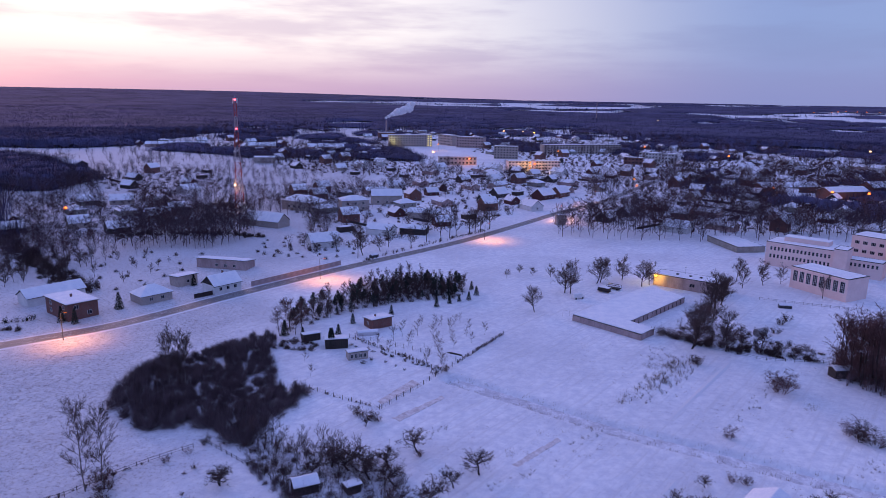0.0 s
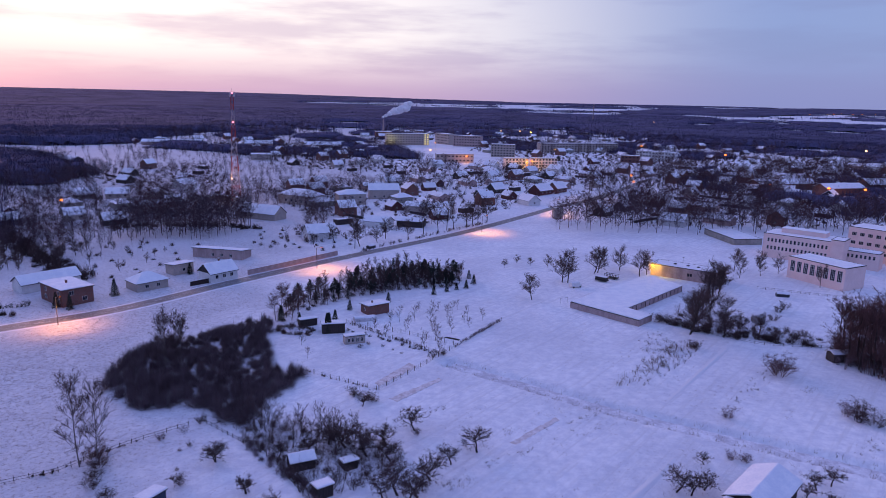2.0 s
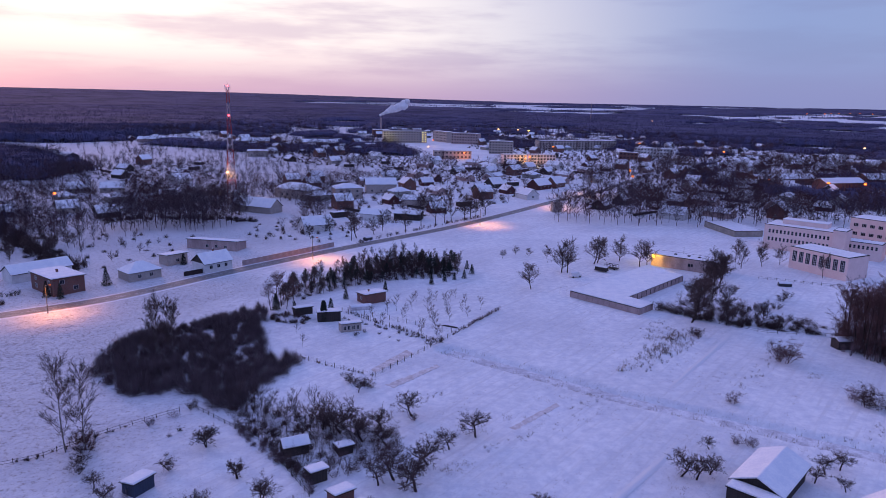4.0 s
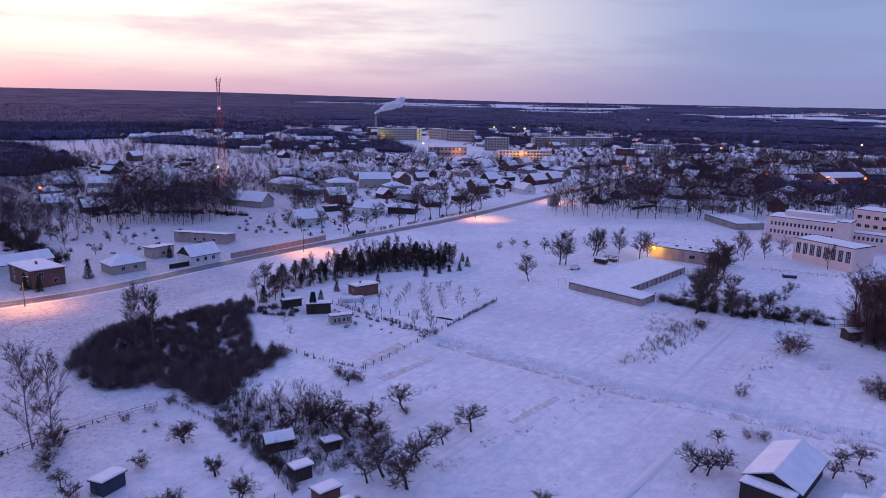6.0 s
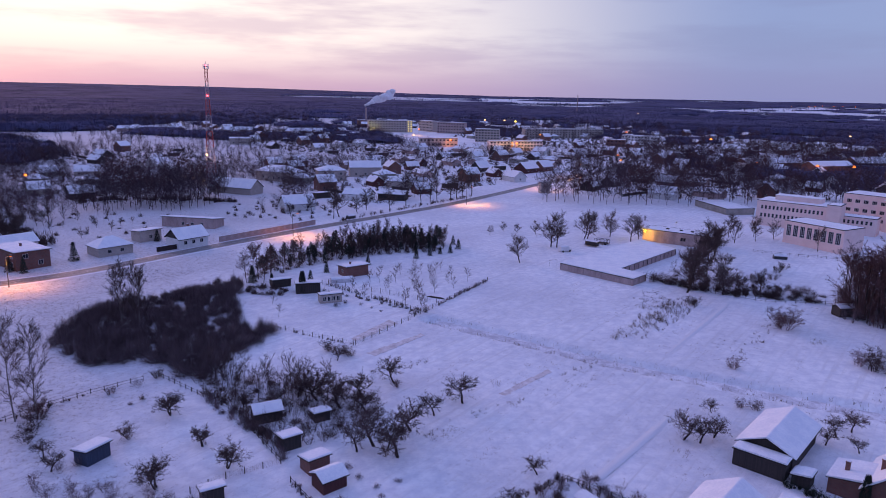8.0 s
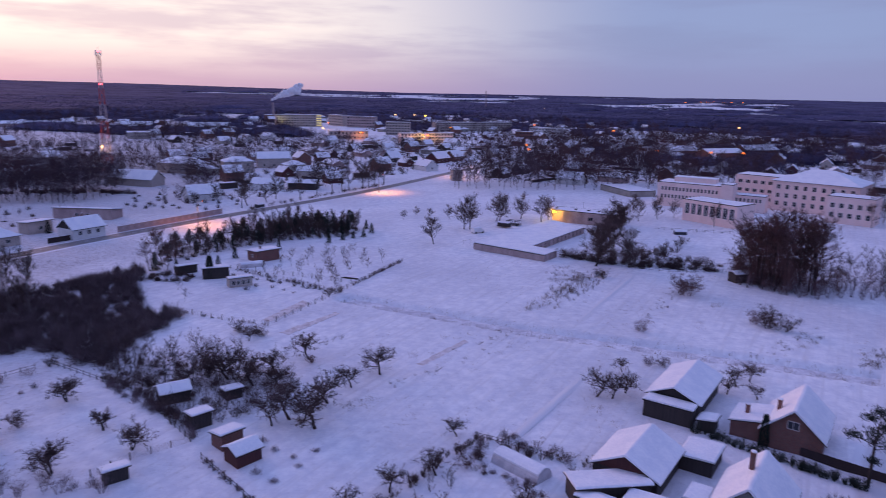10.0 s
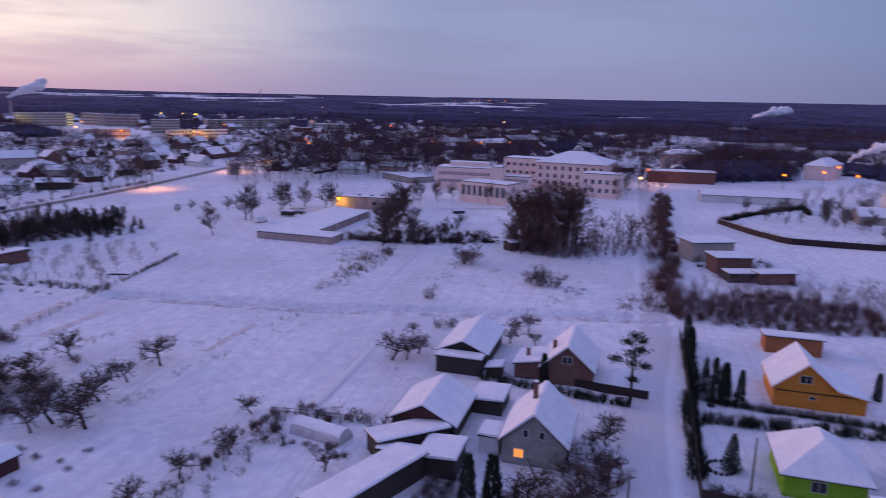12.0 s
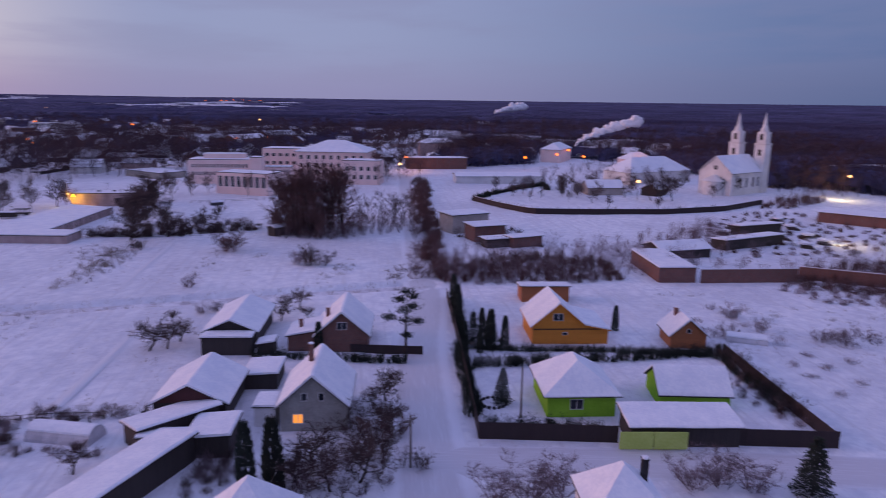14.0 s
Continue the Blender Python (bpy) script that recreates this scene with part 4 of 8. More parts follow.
def catslide_house(x, y, rz, L, W, wing, eave, ridge, low, wall, label):
    """A gable house whose one roof slope runs on, flatter, over a wing."""
    ob = thing("house", x, y, rz, label, "house")
    h = W / 2
    part("wall", Geo().along([(-h - wing, -0.3), (h, -0.3), (h, eave), (0, ridge), (-h, eave), (-h - wing, low)], -L / 2, L / 2), wall, ob)
    k, m = (ridge - eave) / h, (eave - low) / wing
    line = [(h + 0.5, eave - 0.5 * k), (0, ridge), (-h, eave), (-h - wing - 0.4, low - 0.4 * m)]
    roof = part("roof", Geo().along([(a, z + 0.02) for a, z in line] + [(a, z + 0.14) for a, z in line[::-1]], -L / 2 - 0.5, L / 2 + 0.5), wall, ob)
    part("snow_cover", Geo().along([(a, z + 0.145) for a, z in line] + [(a * 0.985, z + 0.40) for a, z in line[::-1]], -L / 2 - 0.45, L / 2 + 0.45, 7, random.Random(9), 0.02), SNOW, roof, "thick snow on the roof")
    part("belt_board", Geo().box(-L / 2 - 0.05, -h - wing + 0.3, low + 0.1, -L / 2 - 0.002, h, low + 0.26), DARK, ob)
    window(ob, "f", L / 2, h, 0.1, 3.8, 1.6, 1.2)
    window(ob, "f", L / 2, h, -1.0, 1.5, 0.9, 0.5, bars=0)
    return ob


catslide_house(91.2, 69.2, ANG_U, 9.0, 8.0, 3.8, 3.1, 6.5, 2.3, ORANGE_WOOD, "bright ochre-orange wooden house with snowy catslide roof")
house("shed", 107.5, 82.5, ANG_U - 90, 9.0, 4.5, 2.4, 3.0, RUSSET_WOOD, "russet wooden shed with snowy roof", "shed", "shed", over=0.4)
house("house", 71.8, 52.8, ANG_U, 8.8, 8.2, 2.7, 5.9, GREEN, "lime-green house with a hipped roof under snow", roof="hip", ridge_len=3.0, windows=[("f", 0.6, 1.0, 1.6, 1.3), ("r", 1.0, 1.0, 1.3, 1.3)], over=0.6)
house("carport", 72.3, 39.2, ANG_U - 92, 12.0, 4.6, 2.7, 2.2, OLD_WOOD, "long low garage with a sheet of snow on its roof", "garage", "shed", over=0.4)
_door = thing("garage_gate", 67.4, 39.7, ANG_U - 92, "pale lime garage gate in the street fence", "gate")
part("gate_leaf", Geo().box(-3.7, -0.06, 0.1, -0.04, 0.06, 2.1), LIME, _door)
part("gate_leaf", Geo().box(0.04, -0.06, 0.1, 3.7, 0.06, 2.1), LIME, _door)
house("outbuilding", 83.0, 43.0, ANG_U - 95, 8.5, 6.6, 1.9, 4.1, GREEN, "green outbuilding with steep snowy roof", "outbuilding", over=0.35)
house("cabin", 102.8, 52.6, ANG_U - 4, 5.6, 5.4, 2.2, 4.5, RUSSET_WOOD, "small russet wooden cabin with snow roof", "cabin", windows=[("f", 0.0, 2.5, 0.7, 0.7)], chimneys=[(1.5, 0.8, 3.4, 5.2)], over=0.45)


def tunnel(x, y, rz, L, r, label):
    ob = thing("polytunnel", x, y, rz, label, "greenhouse")
    arc = [(math.cos(a) * r, math.sin(a) * r * 1.05 - 0.1) for a in np.linspace(0, math.pi, 13)]
    part("film", Geo().along(arc, -L / 2, L / 2, 6, random.Random(3), 0.02), FOIL, ob)
    snow = [(math.cos(a) * (r + 0.03), math.sin(a) * (r + 0.03) * 1.05 - 0.1) for a in np.linspace(0.75, 2.4, 9)]
    snow += [(math.cos(a) * (r + 0.15), math.sin(a) * (r + 0.17) * 1.05 - 0.1) for a in np.linspace(2.3, 0.85, 7)]
    part("snow_cover", Geo().along(snow, -L / 2, L / 2, 6, random.Random(4), 0.02), SNOW, ob)
    for i in range(5):
        g = Geo()
        xx = -L / 2 + L * i / 4
        pts = [(xx, math.cos(a) * (r + 0.02), math.sin(a) * (r + 0.02) * 1.05 - 0.1) for a in np.linspace(0, math.pi, 9)]
        for p, q in zip(pts, pts[1:]):
            g.tube(p, q, 0.03, 0.03, 4)
        part("hoop", g, STEEL, ob)
    return ob


tunnel(24.3, 87.2, math.degrees(math.atan2(-6.6, 4.6)), 7.5, 1.6, "milky polytunnel half covered with snow")
tunnel(110.5, 45.5, -65, 6.0, 1.3, "small grey garden polytunnel in snow")
tunnel(-21.8, 198.6, 18, 6.4, 1.3, "small arched greenhouse dusted with snow")

fence([(56.2, 54.9), (66.3, 43.4)], 1.9, FENCE_BROWN, "dark brown board fence along the street", "board")
fence([(72.4, 36.7), (82.3, 25.4)], 1.9, FENCE_BROWN, "dark brown board fence along the street", "board")
fence([(82.3, 25.4), (92.0, 35.5), (102.5, 46.0)], 1.6, FENCE_BROWN, "dark brown board fence beside the yard", "board")
fence([(56.2, 54.9), (76.0, 75.6), (95.0, 96.0)], 1.7, FENCE_BROWN, "dark brown fence along the side street", "board")
fence([(58.6, 91.2), (64.0, 84.6), (70.0, 77.6)], 1.3, FENCE_BROWN, "low dark fence before the brick house", "board")
hedge("clipped_hedge", [(71.5, 69.0), (86, 57.6), (102, 45.5)], 2.0, 1.2, NEEDLE, "dark clipped hedge between two yards", 5.0, 21)
hedge("yard_shrubs", [(86.5, 30.5), (94, 38.5), (102.5, 47)], 2.3, 2.6, TWIG, "bare garden shrubs along the yard fence", 2.6, 22)
hedge("front_hedge", [(57.6, 55.2), (62, 50.2), (66.6, 45)], 2.2, 1.0, NEEDLE, "dark clipped hedge behind the street fence", 4.0, 25)
hedge("side_hedge", [(59, 58.5), (68, 68), (76, 76)], 2.1, 1.2, NEEDLE, "dark evergreen hedge along the side street", 2.2, 26)
hedge("meadow_bushes", [(104, 56), (111, 50), (117, 46)], 1.6, 4.0, FROST_TWIG, "frosted bare bushes behind the cabin", 1.2, 27)
hedge("meadow_bushes", [(118, 36), (124, 33), (128, 26)], 2.2, 5.0, FROST_TWIG, "frosted bare bushes on the snowy meadow", 1.6, 28)
hedge("street_hedge", [(101.5, 108.5), (120, 127), (152, 161), (186, 197), (206, 217)], 3.0, 5.5, RED_TWIG, "tall reddish-brown bare hedge beside the street", 1.3, 23)
hedge("garden_hedge", [(94.5, 93.0), (88, 87.5), (82.5, 81)], 2.6, 1.6, NEEDLE, "dark evergreen hedge inside the fence", 3.0, 24)

for x, y, h in ((78.6, 71.7, 6.3), (82.1, 71.7, 4.6), (100.5, 63.1, 4.2), (91.5, 91.0, 6.0), (84.5, 84.0, 5.0)):
    evergreen("thuja", x, y, h, "dark columnar thuja in a snowy garden", "garden thujas")
evergreen("spruce", 65.0, 58.6, 4.8, "young spruce in a round snowy flower bed", "garden spruces")
evergreen("spruce", 79.5, 76.0, 5.0, "dense dark garden spruce", "garden spruces")
evergreen("spruce", 70.0, 24.6, 6.2, "young dark spruce by the crossing street", "garden spruces", wide=1.2)
for x, y, h in ((32.9, 64.6, 6.6), (34.2, 61.8, 7.6)):
    evergreen("thuja", x, y, h, "tall dark columnar thuja beside sheds", "yard thujas", wide=1.0)
evergreen("old_pine", 66.6, 77.6, 10.6, "lone dark pine with ragged crown beside the street", wide=1.0)
evergreen("thuja", 59.5, 88.7, 4.8, "dark thuja between the brick house and its annex")
hedge("brick_house_hedge", [(51.8, 94.4), (59.2, 84.9), (66.0, 77.0)], 1.5, 1.0, NEEDLE, "dark clipped hedge before the brick house", 5.0, 29)

_bed = thing("flower_bed", 64.3, 59.4, 20, "round raised flower bed edged with dark stones", "flower bed")
_g = Geo()
for i in range(16):
    a = 0.3927 * i
    _g.box(math.cos(a) * 1.6 - 0.18, math.sin(a) * 1.6 - 0.18, -0.1, math.cos(a) * 1.6 + 0.18, math.sin(a) * 1.6 + 0.18, 0.28)
part("stone_edge", _g, DARK, _bed)


def pole(x, y, h, label, arm=False, name="utility_pole", lamp=None):
    ob = thing(name, x, y, 0, label, "pole" if not lamp else "street lamp")
    part("mast", Geo().tube((0, 0, -0.3), (0, 0, h), 0.14, 0.09, 8), POLE, ob)
    if arm:
        part("crossarm", Geo().box(-0.8, -0.06, h - 0.6, 0.8, 0.06, h - 0.48), POLE, ob)
    return ob


pole(46.4, 55.7, 5.8, "grey wooden utility pole at the street corner", True)
pole(63.5, 54.6, 6.4, "thin grey pole inside the green house's yard")

# ---- big thicket, orchard plots and garden sheds in the foreground ----
THICKET = [(-73, 140), (-78, 158), (-76, 173), (-66, 180), (-54, 197), (-48, 192), (-47, 178), (-41, 160), (-33, 157), (-32, 150), (-37, 143), (-38.8, 129.5), (-44, 131), (-52.3, 138.5), (-62, 136)]


def scatter(poly, gap, rng, tries=30000):
    xs, ys = [p[0] for p in poly], [p[1] for p in poly]
    out, cells = [], {}
    area = (max(xs) - min(xs)) * (max(ys) - min(ys))
    for _ in range(min(tries, int(6 * area / gap / gap) + 20)):
        x, y = rng.uniform(min(xs), max(xs)), rng.uniform(min(ys), max(ys))
        if not inside(x, y, poly):
            continue
        c = (int(x // gap), int(y // gap))
        if any(math.hypot(x - a, y - b) < gap for i in (-1, 0, 1) for j in (-1, 0, 1) for a, b in cells.get((c[0] + i, c[1] + j), ())):
            continue
        cells.setdefault(c, []).append((x, y))
        out.append((x, y))
    return out


_rng, _g = random.Random(31), Geo()
for x, y in scatter(THICKET, 2.3, _rng):
    _k = 0.5 + float(lattice_noise(np.array([x / 9.0]), np.array([y / 9.0]))[0])
    if _rng.random() > 0.06:
        mound(_rng, _g, x, y, 1.5 + 3.4 * max(0.0, min(_k, 1.1)) * _rng.uniform(0.75, 1.15), _rng.uniform(1.6, 3.2), 210, 0.15)
stuff("thicket", _g, WILLOW, "dense dark thicket of bare willow bushes in snow", "thicket")

tree("birch", -63.8, 112.2, 1.15, "tall thin bare birch at the plot corner", "birches", 0)
tree("birch", -61.0, 113.6, 1.05, "tall thin bare birch at the plot corner", "birches", 1)
for x, y in ((-65.5, 156.5), (-63.0, 158.5), (-66.8, 159.0), (-61.5, 156.0)):
    tree("birch", x, y, 0.95, "slender bare birch in the thicket", "birches")
for x, y, s in ((-45.5, 199.5, 0.68), (-43.0, 203.0, 0.60), (-48.0, 196.0, 0.58), (-43.5, 197.0, 0.52), (-47.5, 201.5, 0.62)):
    tree("alder", x, y, s, "bushy reddish bare tree at the thicket's end", "thicket-end trees")

for x, y, s, v in ((-40.3, 115.1, 1.15, 0), (-43.9, 106.9, 0.9, 1), (-31.7, 104.4, 1.1, 2), (-26.6, 98.6, 1.05, 3), (-34.4, 93.0, 1.2, 0), (-53.5, 101.0, 1.0, 1), (-50.5, 97.5, 1.1, 2),
                   (-16.9, 120.6, 1.9, 1), (-12.5, 117.5, 1.6, 0), (-9.4, 122.0, 1.5, 2), (-20.5, 121.5, 1.6, 3), (-3.9, 128.2, 1.45, 0), (8.3, 119.9, 1.5, 3), (3.2, 115.3, 1.15, 2),
                   (-0.5, 109.8, 1.7, 1), (-6.0, 104.8, 1.7, 0), (-2.3, 101.6, 1.9, 3), (17.6, 96.8, 1.05, 1), (13.2, 87.1, 1.2, 0), (22.0, 78.6, 1.1, 2), (-15.8, 139.0, 0.8, 2),
                   (-29.0, 117.2, 1.0, 3), (-24.0, 119.0, 1.2, 2), (-8.0, 116.0, 1.3, 1), (47.6, 108.0, 1.3, 1), (68.0, 103.0, 0.9, 2), (50.5, 64.0, 1.2, 2), (53.0, 69.0, 0.9, 3),
                   (7.0, 84.0, 1.2, 3), (1.5, 80.5, 1.2, 1)):
    tree("apple", x, y, s * (1.35 if -22 < x < 12 and y > 100 else 1.15), "crooked bare fruit tree in the snow", "orchard trees", v)

for x, y, h, m in ((-53.3, 122.6, 1.7, FROST_TWIG), (-46.9, 120.5, 1.0, TWIG), (-47.9, 130.0, 2.2, TWIG), (-62.5, 115.0, 3.4, RED_TWIG), (-60.6, 112.5, 3.0, RED_TWIG), (-59.6, 109.0, 2.4, TWIG), (-58.5, 105.5, 2.4, TWIG), (-46.0, 111.5, 0.7, TWIG), (-43.5, 118.5, 0.7, TWIG), (-3.6, 126.5, 1.6, RED_TWIG),
                   (17.1, 88.7, 2.0, RED_TWIG), (19.5, 90.5, 1.6, TWIG), (-15.2, 142.5, 2.2, TWIG), (-17.6, 143.6, 2.0, TWIG), (-13.6, 141.4, 1.6, TWIG), (-18.6, 145.0, 2.2, TWIG), (56.5, 118.5, 1.8, FROST_TWIG), (59.0, 117.8, 2.0, FROST_TWIG),
                   (48.6, 63.6, 4.4, TWIG), (47.3, 66.0, 3.0, TWIG), (50.0, 61.8, 2.6, RED_TWIG), (50.5, 43.9, 4.0, FROST_TWIG), (53.0, 42.0, 3.6, FROST_TWIG), (48.0, 45.8, 3.4, FROST_TWIG), (65.6, 31.4, 3.8, FROST_TWIG), (63.5, 33.4, 3.4, FROST_TWIG), (67.0, 29.0, 3.2, FROST_TWIG), (47.0, 54.8, 2.2, TWIG),
                   (91.6, 135.8, 5.0, TWIG), (93.5, 133.6, 3.6, TWIG), (90.2, 138.6, 3.4, FROST_TWIG), (63.4, 136.3, 2.6, FROST_TWIG), (86.5, 160.7, 5.5, RED_TWIG), (88.5, 163.5, 4.0, RED_TWIG), (72.0, 178.5, 2.6, TWIG), (70.5, 178.8, 2.2, TWIG), (117, 45.5, 2.5, FROST_TWIG), (122, 52, 2.5, FROST_TWIG), (112, 55, 1.6, TWIG)):
    shrub(x, y, h, group="garden shrubs", mat=m)

_rng, _g = random.Random(33), Geo()
for x, y in scatter([(-42, 131), (-33, 131), (-20, 128), (-6, 121), (-6, 112), (-14, 106), (-21, 103), (-30, 116), (-38, 124)], 1.45, _rng):
    shrub_geo(_rng, _g, x, y, _rng.uniform(1.2, 3.2), 1.8, 7, 5, 0.024, 7)
for x, y in scatter([(-40, 130), (-20, 127), (-6, 121), (-6, 112), (-14, 107), (-21, 104), (-30, 117)], 3.2, _rng):
    mound(_rng, _g, x, y, _rng.uniform(0.8, 2.6), _rng.uniform(0.9, 1.9), 110, 0.08)
stuff("undergrowth", _g, TWIG, "tangle of bare bushes among the orchard trees", "undergrowth")

_rng = random.Random(37)
for x, y in scatter([(-41, 132), (-24, 129), (-14, 124), (-16, 118), (-30, 120)], 3.0, _rng):
    tree("sapling", x, y, _rng.uniform(1.3, 2.0), "slim bare tree in the overgrown plot", "plot saplings")
for x, y, rz, L, W, e, r, mat, lab in (
        (-18.8, 104.6, 35, 2.8, 2.4, 1.9, 2.2, OLD_WOOD, "small dark garden shed with snow on the roof"),
        (-14.0, 98.4, 38, 3.2, 2.8, 1.8, 2.3, BRICK, "brick-red garden shed with snow on the roof"),
        (-11.4, 94.0, 38, 3.6, 3.2, 1.8, 2.5, RED_WOOD, "dark red garden shed with snow on the roof"),
        (-24.2, 113.6, 25, 4.4, 3.2, 1.9, 2.7, OLD_WOOD, "old dark garden cabin under snow"),
        (-46.4, 101.0, 62, 3.8, 2.8, 1.8, 2.2, BLUE_WOOD, "dark blue garden shed with a sloping snow roof"),
        (-26.4, 91.2, 30, 2.8, 1.8, 1.4, 1.7, OLD_WOOD, "low dark hut at the plot corner"),
        (107.3, 171.5, 8, 5.0, 3.0, 2.3, 2.8, OLD_WOOD, "little green-grey shed at the field edge"),
        (-15.5, 113.6, 30, 2.6, 2.2, 1.4, 1.7, OLD_WOOD, "small tumbledown shed among bushes")):
    house("garden_shed", x, y, rz, L, W, e, r, mat, lab, "shed", "gable" if mat is RED_WOOD or L > 4.3 else "shed", over=0.3, group="garden sheds")

fence([(-90, 97), (-67, 109.9), (-61.3, 117.6), (-56.8, 122.4), (-50, 128.5)], 1.1, FENCE_BROWN, "rickety dark wire and rail fence in snow", "rail", 2.2)
fence([(-48, 130.5), (-38, 122.4), (-29.4, 115.4), (-24, 107), (-19.1, 99.6)], 1.0, OLD_WOOD, "thin dark wooden fence between the plots", "rail", 1.8)
fence([(-19.1, 99.6), (-25.8, 95.7), (-29.5, 92)], 1.0, FENCE_GREY, "low grey wire fence", "wire")
fence([(-16.8, 94.8), (-10.5, 85.7), (-4, 76)], 0.9, OLD_WOOD, "low dark fence along the plot", "rail", 1.6)
fence([(20.2, 96.0), (24.0, 93.4), (29.0, 89.0)], 1.0, OLD_WOOD, "low broken rail fence by the garden", "rail", 1.6)
hedge("plot_hedge", [(2, 79), (9, 84.5), (16, 92), (20.5, 95.6)], 1.3, 1.0, TWIG, "bare low hedge with weeds along a plot", 1.6, 41)
hedge("fence_weeds", [(-38, 123.5), (-29.4, 116.5), (-20, 102.5)], 1.6, 1.6, TWIG, "bare weeds and bushes along the fence", 1.8, 42)
hedge("fence_weeds", [(-90, 97.5), (-67, 110.5), (-57, 122.8)], 0.9, 0.9, TWIG, "bare weeds along the fence", 1.2, 43)
_rng, _g = random.Random(35), Geo()
for x, y in scatter([(1, 78), (9, 86), (19, 96), (30, 92), (34, 87), (30, 84), (22, 92), (14, 82), (6, 74)], 1.9, _rng):
    shrub_geo(_rng, _g, x, y, _rng.uniform(0.7, 2.0), 1.4, 7, 4, 0.022, 7)
for x, y in scatter([(36, 60), (44, 63), (50, 60), (52, 68), (49, 72), (47, 63), (38, 66)], 1.8, _rng):
    shrub_geo(_rng, _g, x, y, _rng.uniform(0.8, 2.4), 1.4, 7, 4, 0.022, 7)
stuff("garden_undergrowth", _g, TWIG, "bare currant bushes and weeds in the gardens", "undergrowth")
hedge("garden_bushes", [(22.5, 92.5), (29, 90), (33, 87)], 1.3, 2.4, TWIG, "bare garden bushes behind the polytunnel", 1.8, 44)

# ---- allotment with cabins, fenced ----
house("cabin", -19.4, 207.0, 36, 7.2, 5.2, 2.6, 3.0, BRICK, "square brick cabin with white snow roof", "cabin", "shed", windows=[("f", 0.0, 1.0, 0.9, 0.9)], chimneys=[(-1.0, 0.0, 2.9, 3.8, BRICK, 0.4)], over=0.4)
house("cabin", -29.6, 187.6, 12, 6.4, 4.0, 2.5, 2.9, OLD_WOOD, "dark plank cabin with snow on the roof", "cabin", "shed", over=0.3)
house("garden_shed", -22.6, 179.3, 22, 5.6, 2.8, 1.9, 2.2, SILICATE, "pale panelled garden shed with snow roof", "shed", "shed", over=0.15, windows=[("r", -1.8, 0.5, 0.8, 1.2), ("r", -0.6, 0.5, 0.8, 1.2), ("r", 0.6, 0.5, 0.8, 1.2), ("r", 1.8, 0.5, 0.8, 1.2)])
house("garden_shed", -38.0, 193.0, 28, 5.0, 3.0, 1.8, 2.2, OLD_WOOD, "low grey hut with snow roof", "shed", "shed", over=0.25)
evergreen("thuja", -30.8, 186.2, 6.0, "dark pointed thuja by the plank cabin", wide=1.3)
_log = thing("log_pile", 4.6, 183.0, -28, "snow-dusted pile of dark logs", "log pile")
for i in range(5):
    part("log", Geo().tube((-2.3 + 0.2 * i, -0.3 + 0.2 * (i % 3), 0.18 + 0.17 * (i // 3)), (2.3, -0.3 + 0.2 * (i % 3), 0.18 + 0.17 * (i // 3)), 0.13, 0.11, 7), BARK, _log)
fence([(-34, 159.7), (-25.4, 153.9), (-13.5, 147.6)], 1.1, STEEL, "wire mesh fence round the allotment", "wire", 2.8)
fence([(-13.0, 147.8), (-4.7, 160.3), (4.7, 175.4), (19.9, 200.2)], 1.2, FENCE_BROWN, "thin dark fence along the field track", "wire", 2.8)
fence([(-26.9, 195.2), (-10.9, 181.0), (0.2, 170.4)], 1.3, STEEL, "wire mesh fence between plots", "wire", 2.8)
fence([(-25.2, 195.6), (-8.0, 185.9), (4.8, 178.1)], 1.3, STEEL, "wire mesh fence between plots", "wire", 2.8)
hedge("fence_weeds", [(-26, 195), (-10.9, 181.6), (0.6, 171.6)], 1.1, 1.0, TWIG, "bare weeds along the allotment fence", 1.5, 45)
hedge("fence_weeds", [(-34, 160), (-25.4, 154.2), (-13.5, 148)], 0.7, 0.6, TWIG, "bare weeds along the allotment fence", 1.0, 46)
hedge("fence_weeds", [(4.8, 176), (12, 188), (19.6, 200)], 1.0, 0.8, FROST_TWIG, "bare weeds along the allotment fence", 2.0, 47)
_rng = random.Random(51)
for x, y in scatter([(-14, 192), (2, 182), (17, 201), (4, 214), (-8, 206)], 4.2, _rng):
    tree("sapling", x, y, _rng.uniform(0.9, 1.5), "thin young bare fruit tree in the allotment", "allotment saplings")
for x, y, s in ((-3.0, 174.0, 1.5), (0.8, 176.0, 1.6), (1.2, 171.5, 1.3), (-14.0, 185.0, 1.0), (-18, 189, 1.2), (-33, 166, 1.0), (-36.5, 176, 1.0)):
    tree("sapling", x, y, s, "bare young tree by the allotment fence", "allotment saplings")
for x, y, h in ((-20.5, 174.8, 1.1), (-18.5, 177.5, 1.0), (-14.5, 176.0, 0.7), (-11.5, 173.5, 0.6), (-9.0, 171.0, 0.6), (-42, 189, 2.0), (-39, 188.4, 1.8), (-44, 186.5, 1.6), (-36, 183.5, 1.2), (-1, 168.5, 1.6), (1.8, 170.6, 1.8)):
    shrub(x, y, h, group="allotment shrubs")

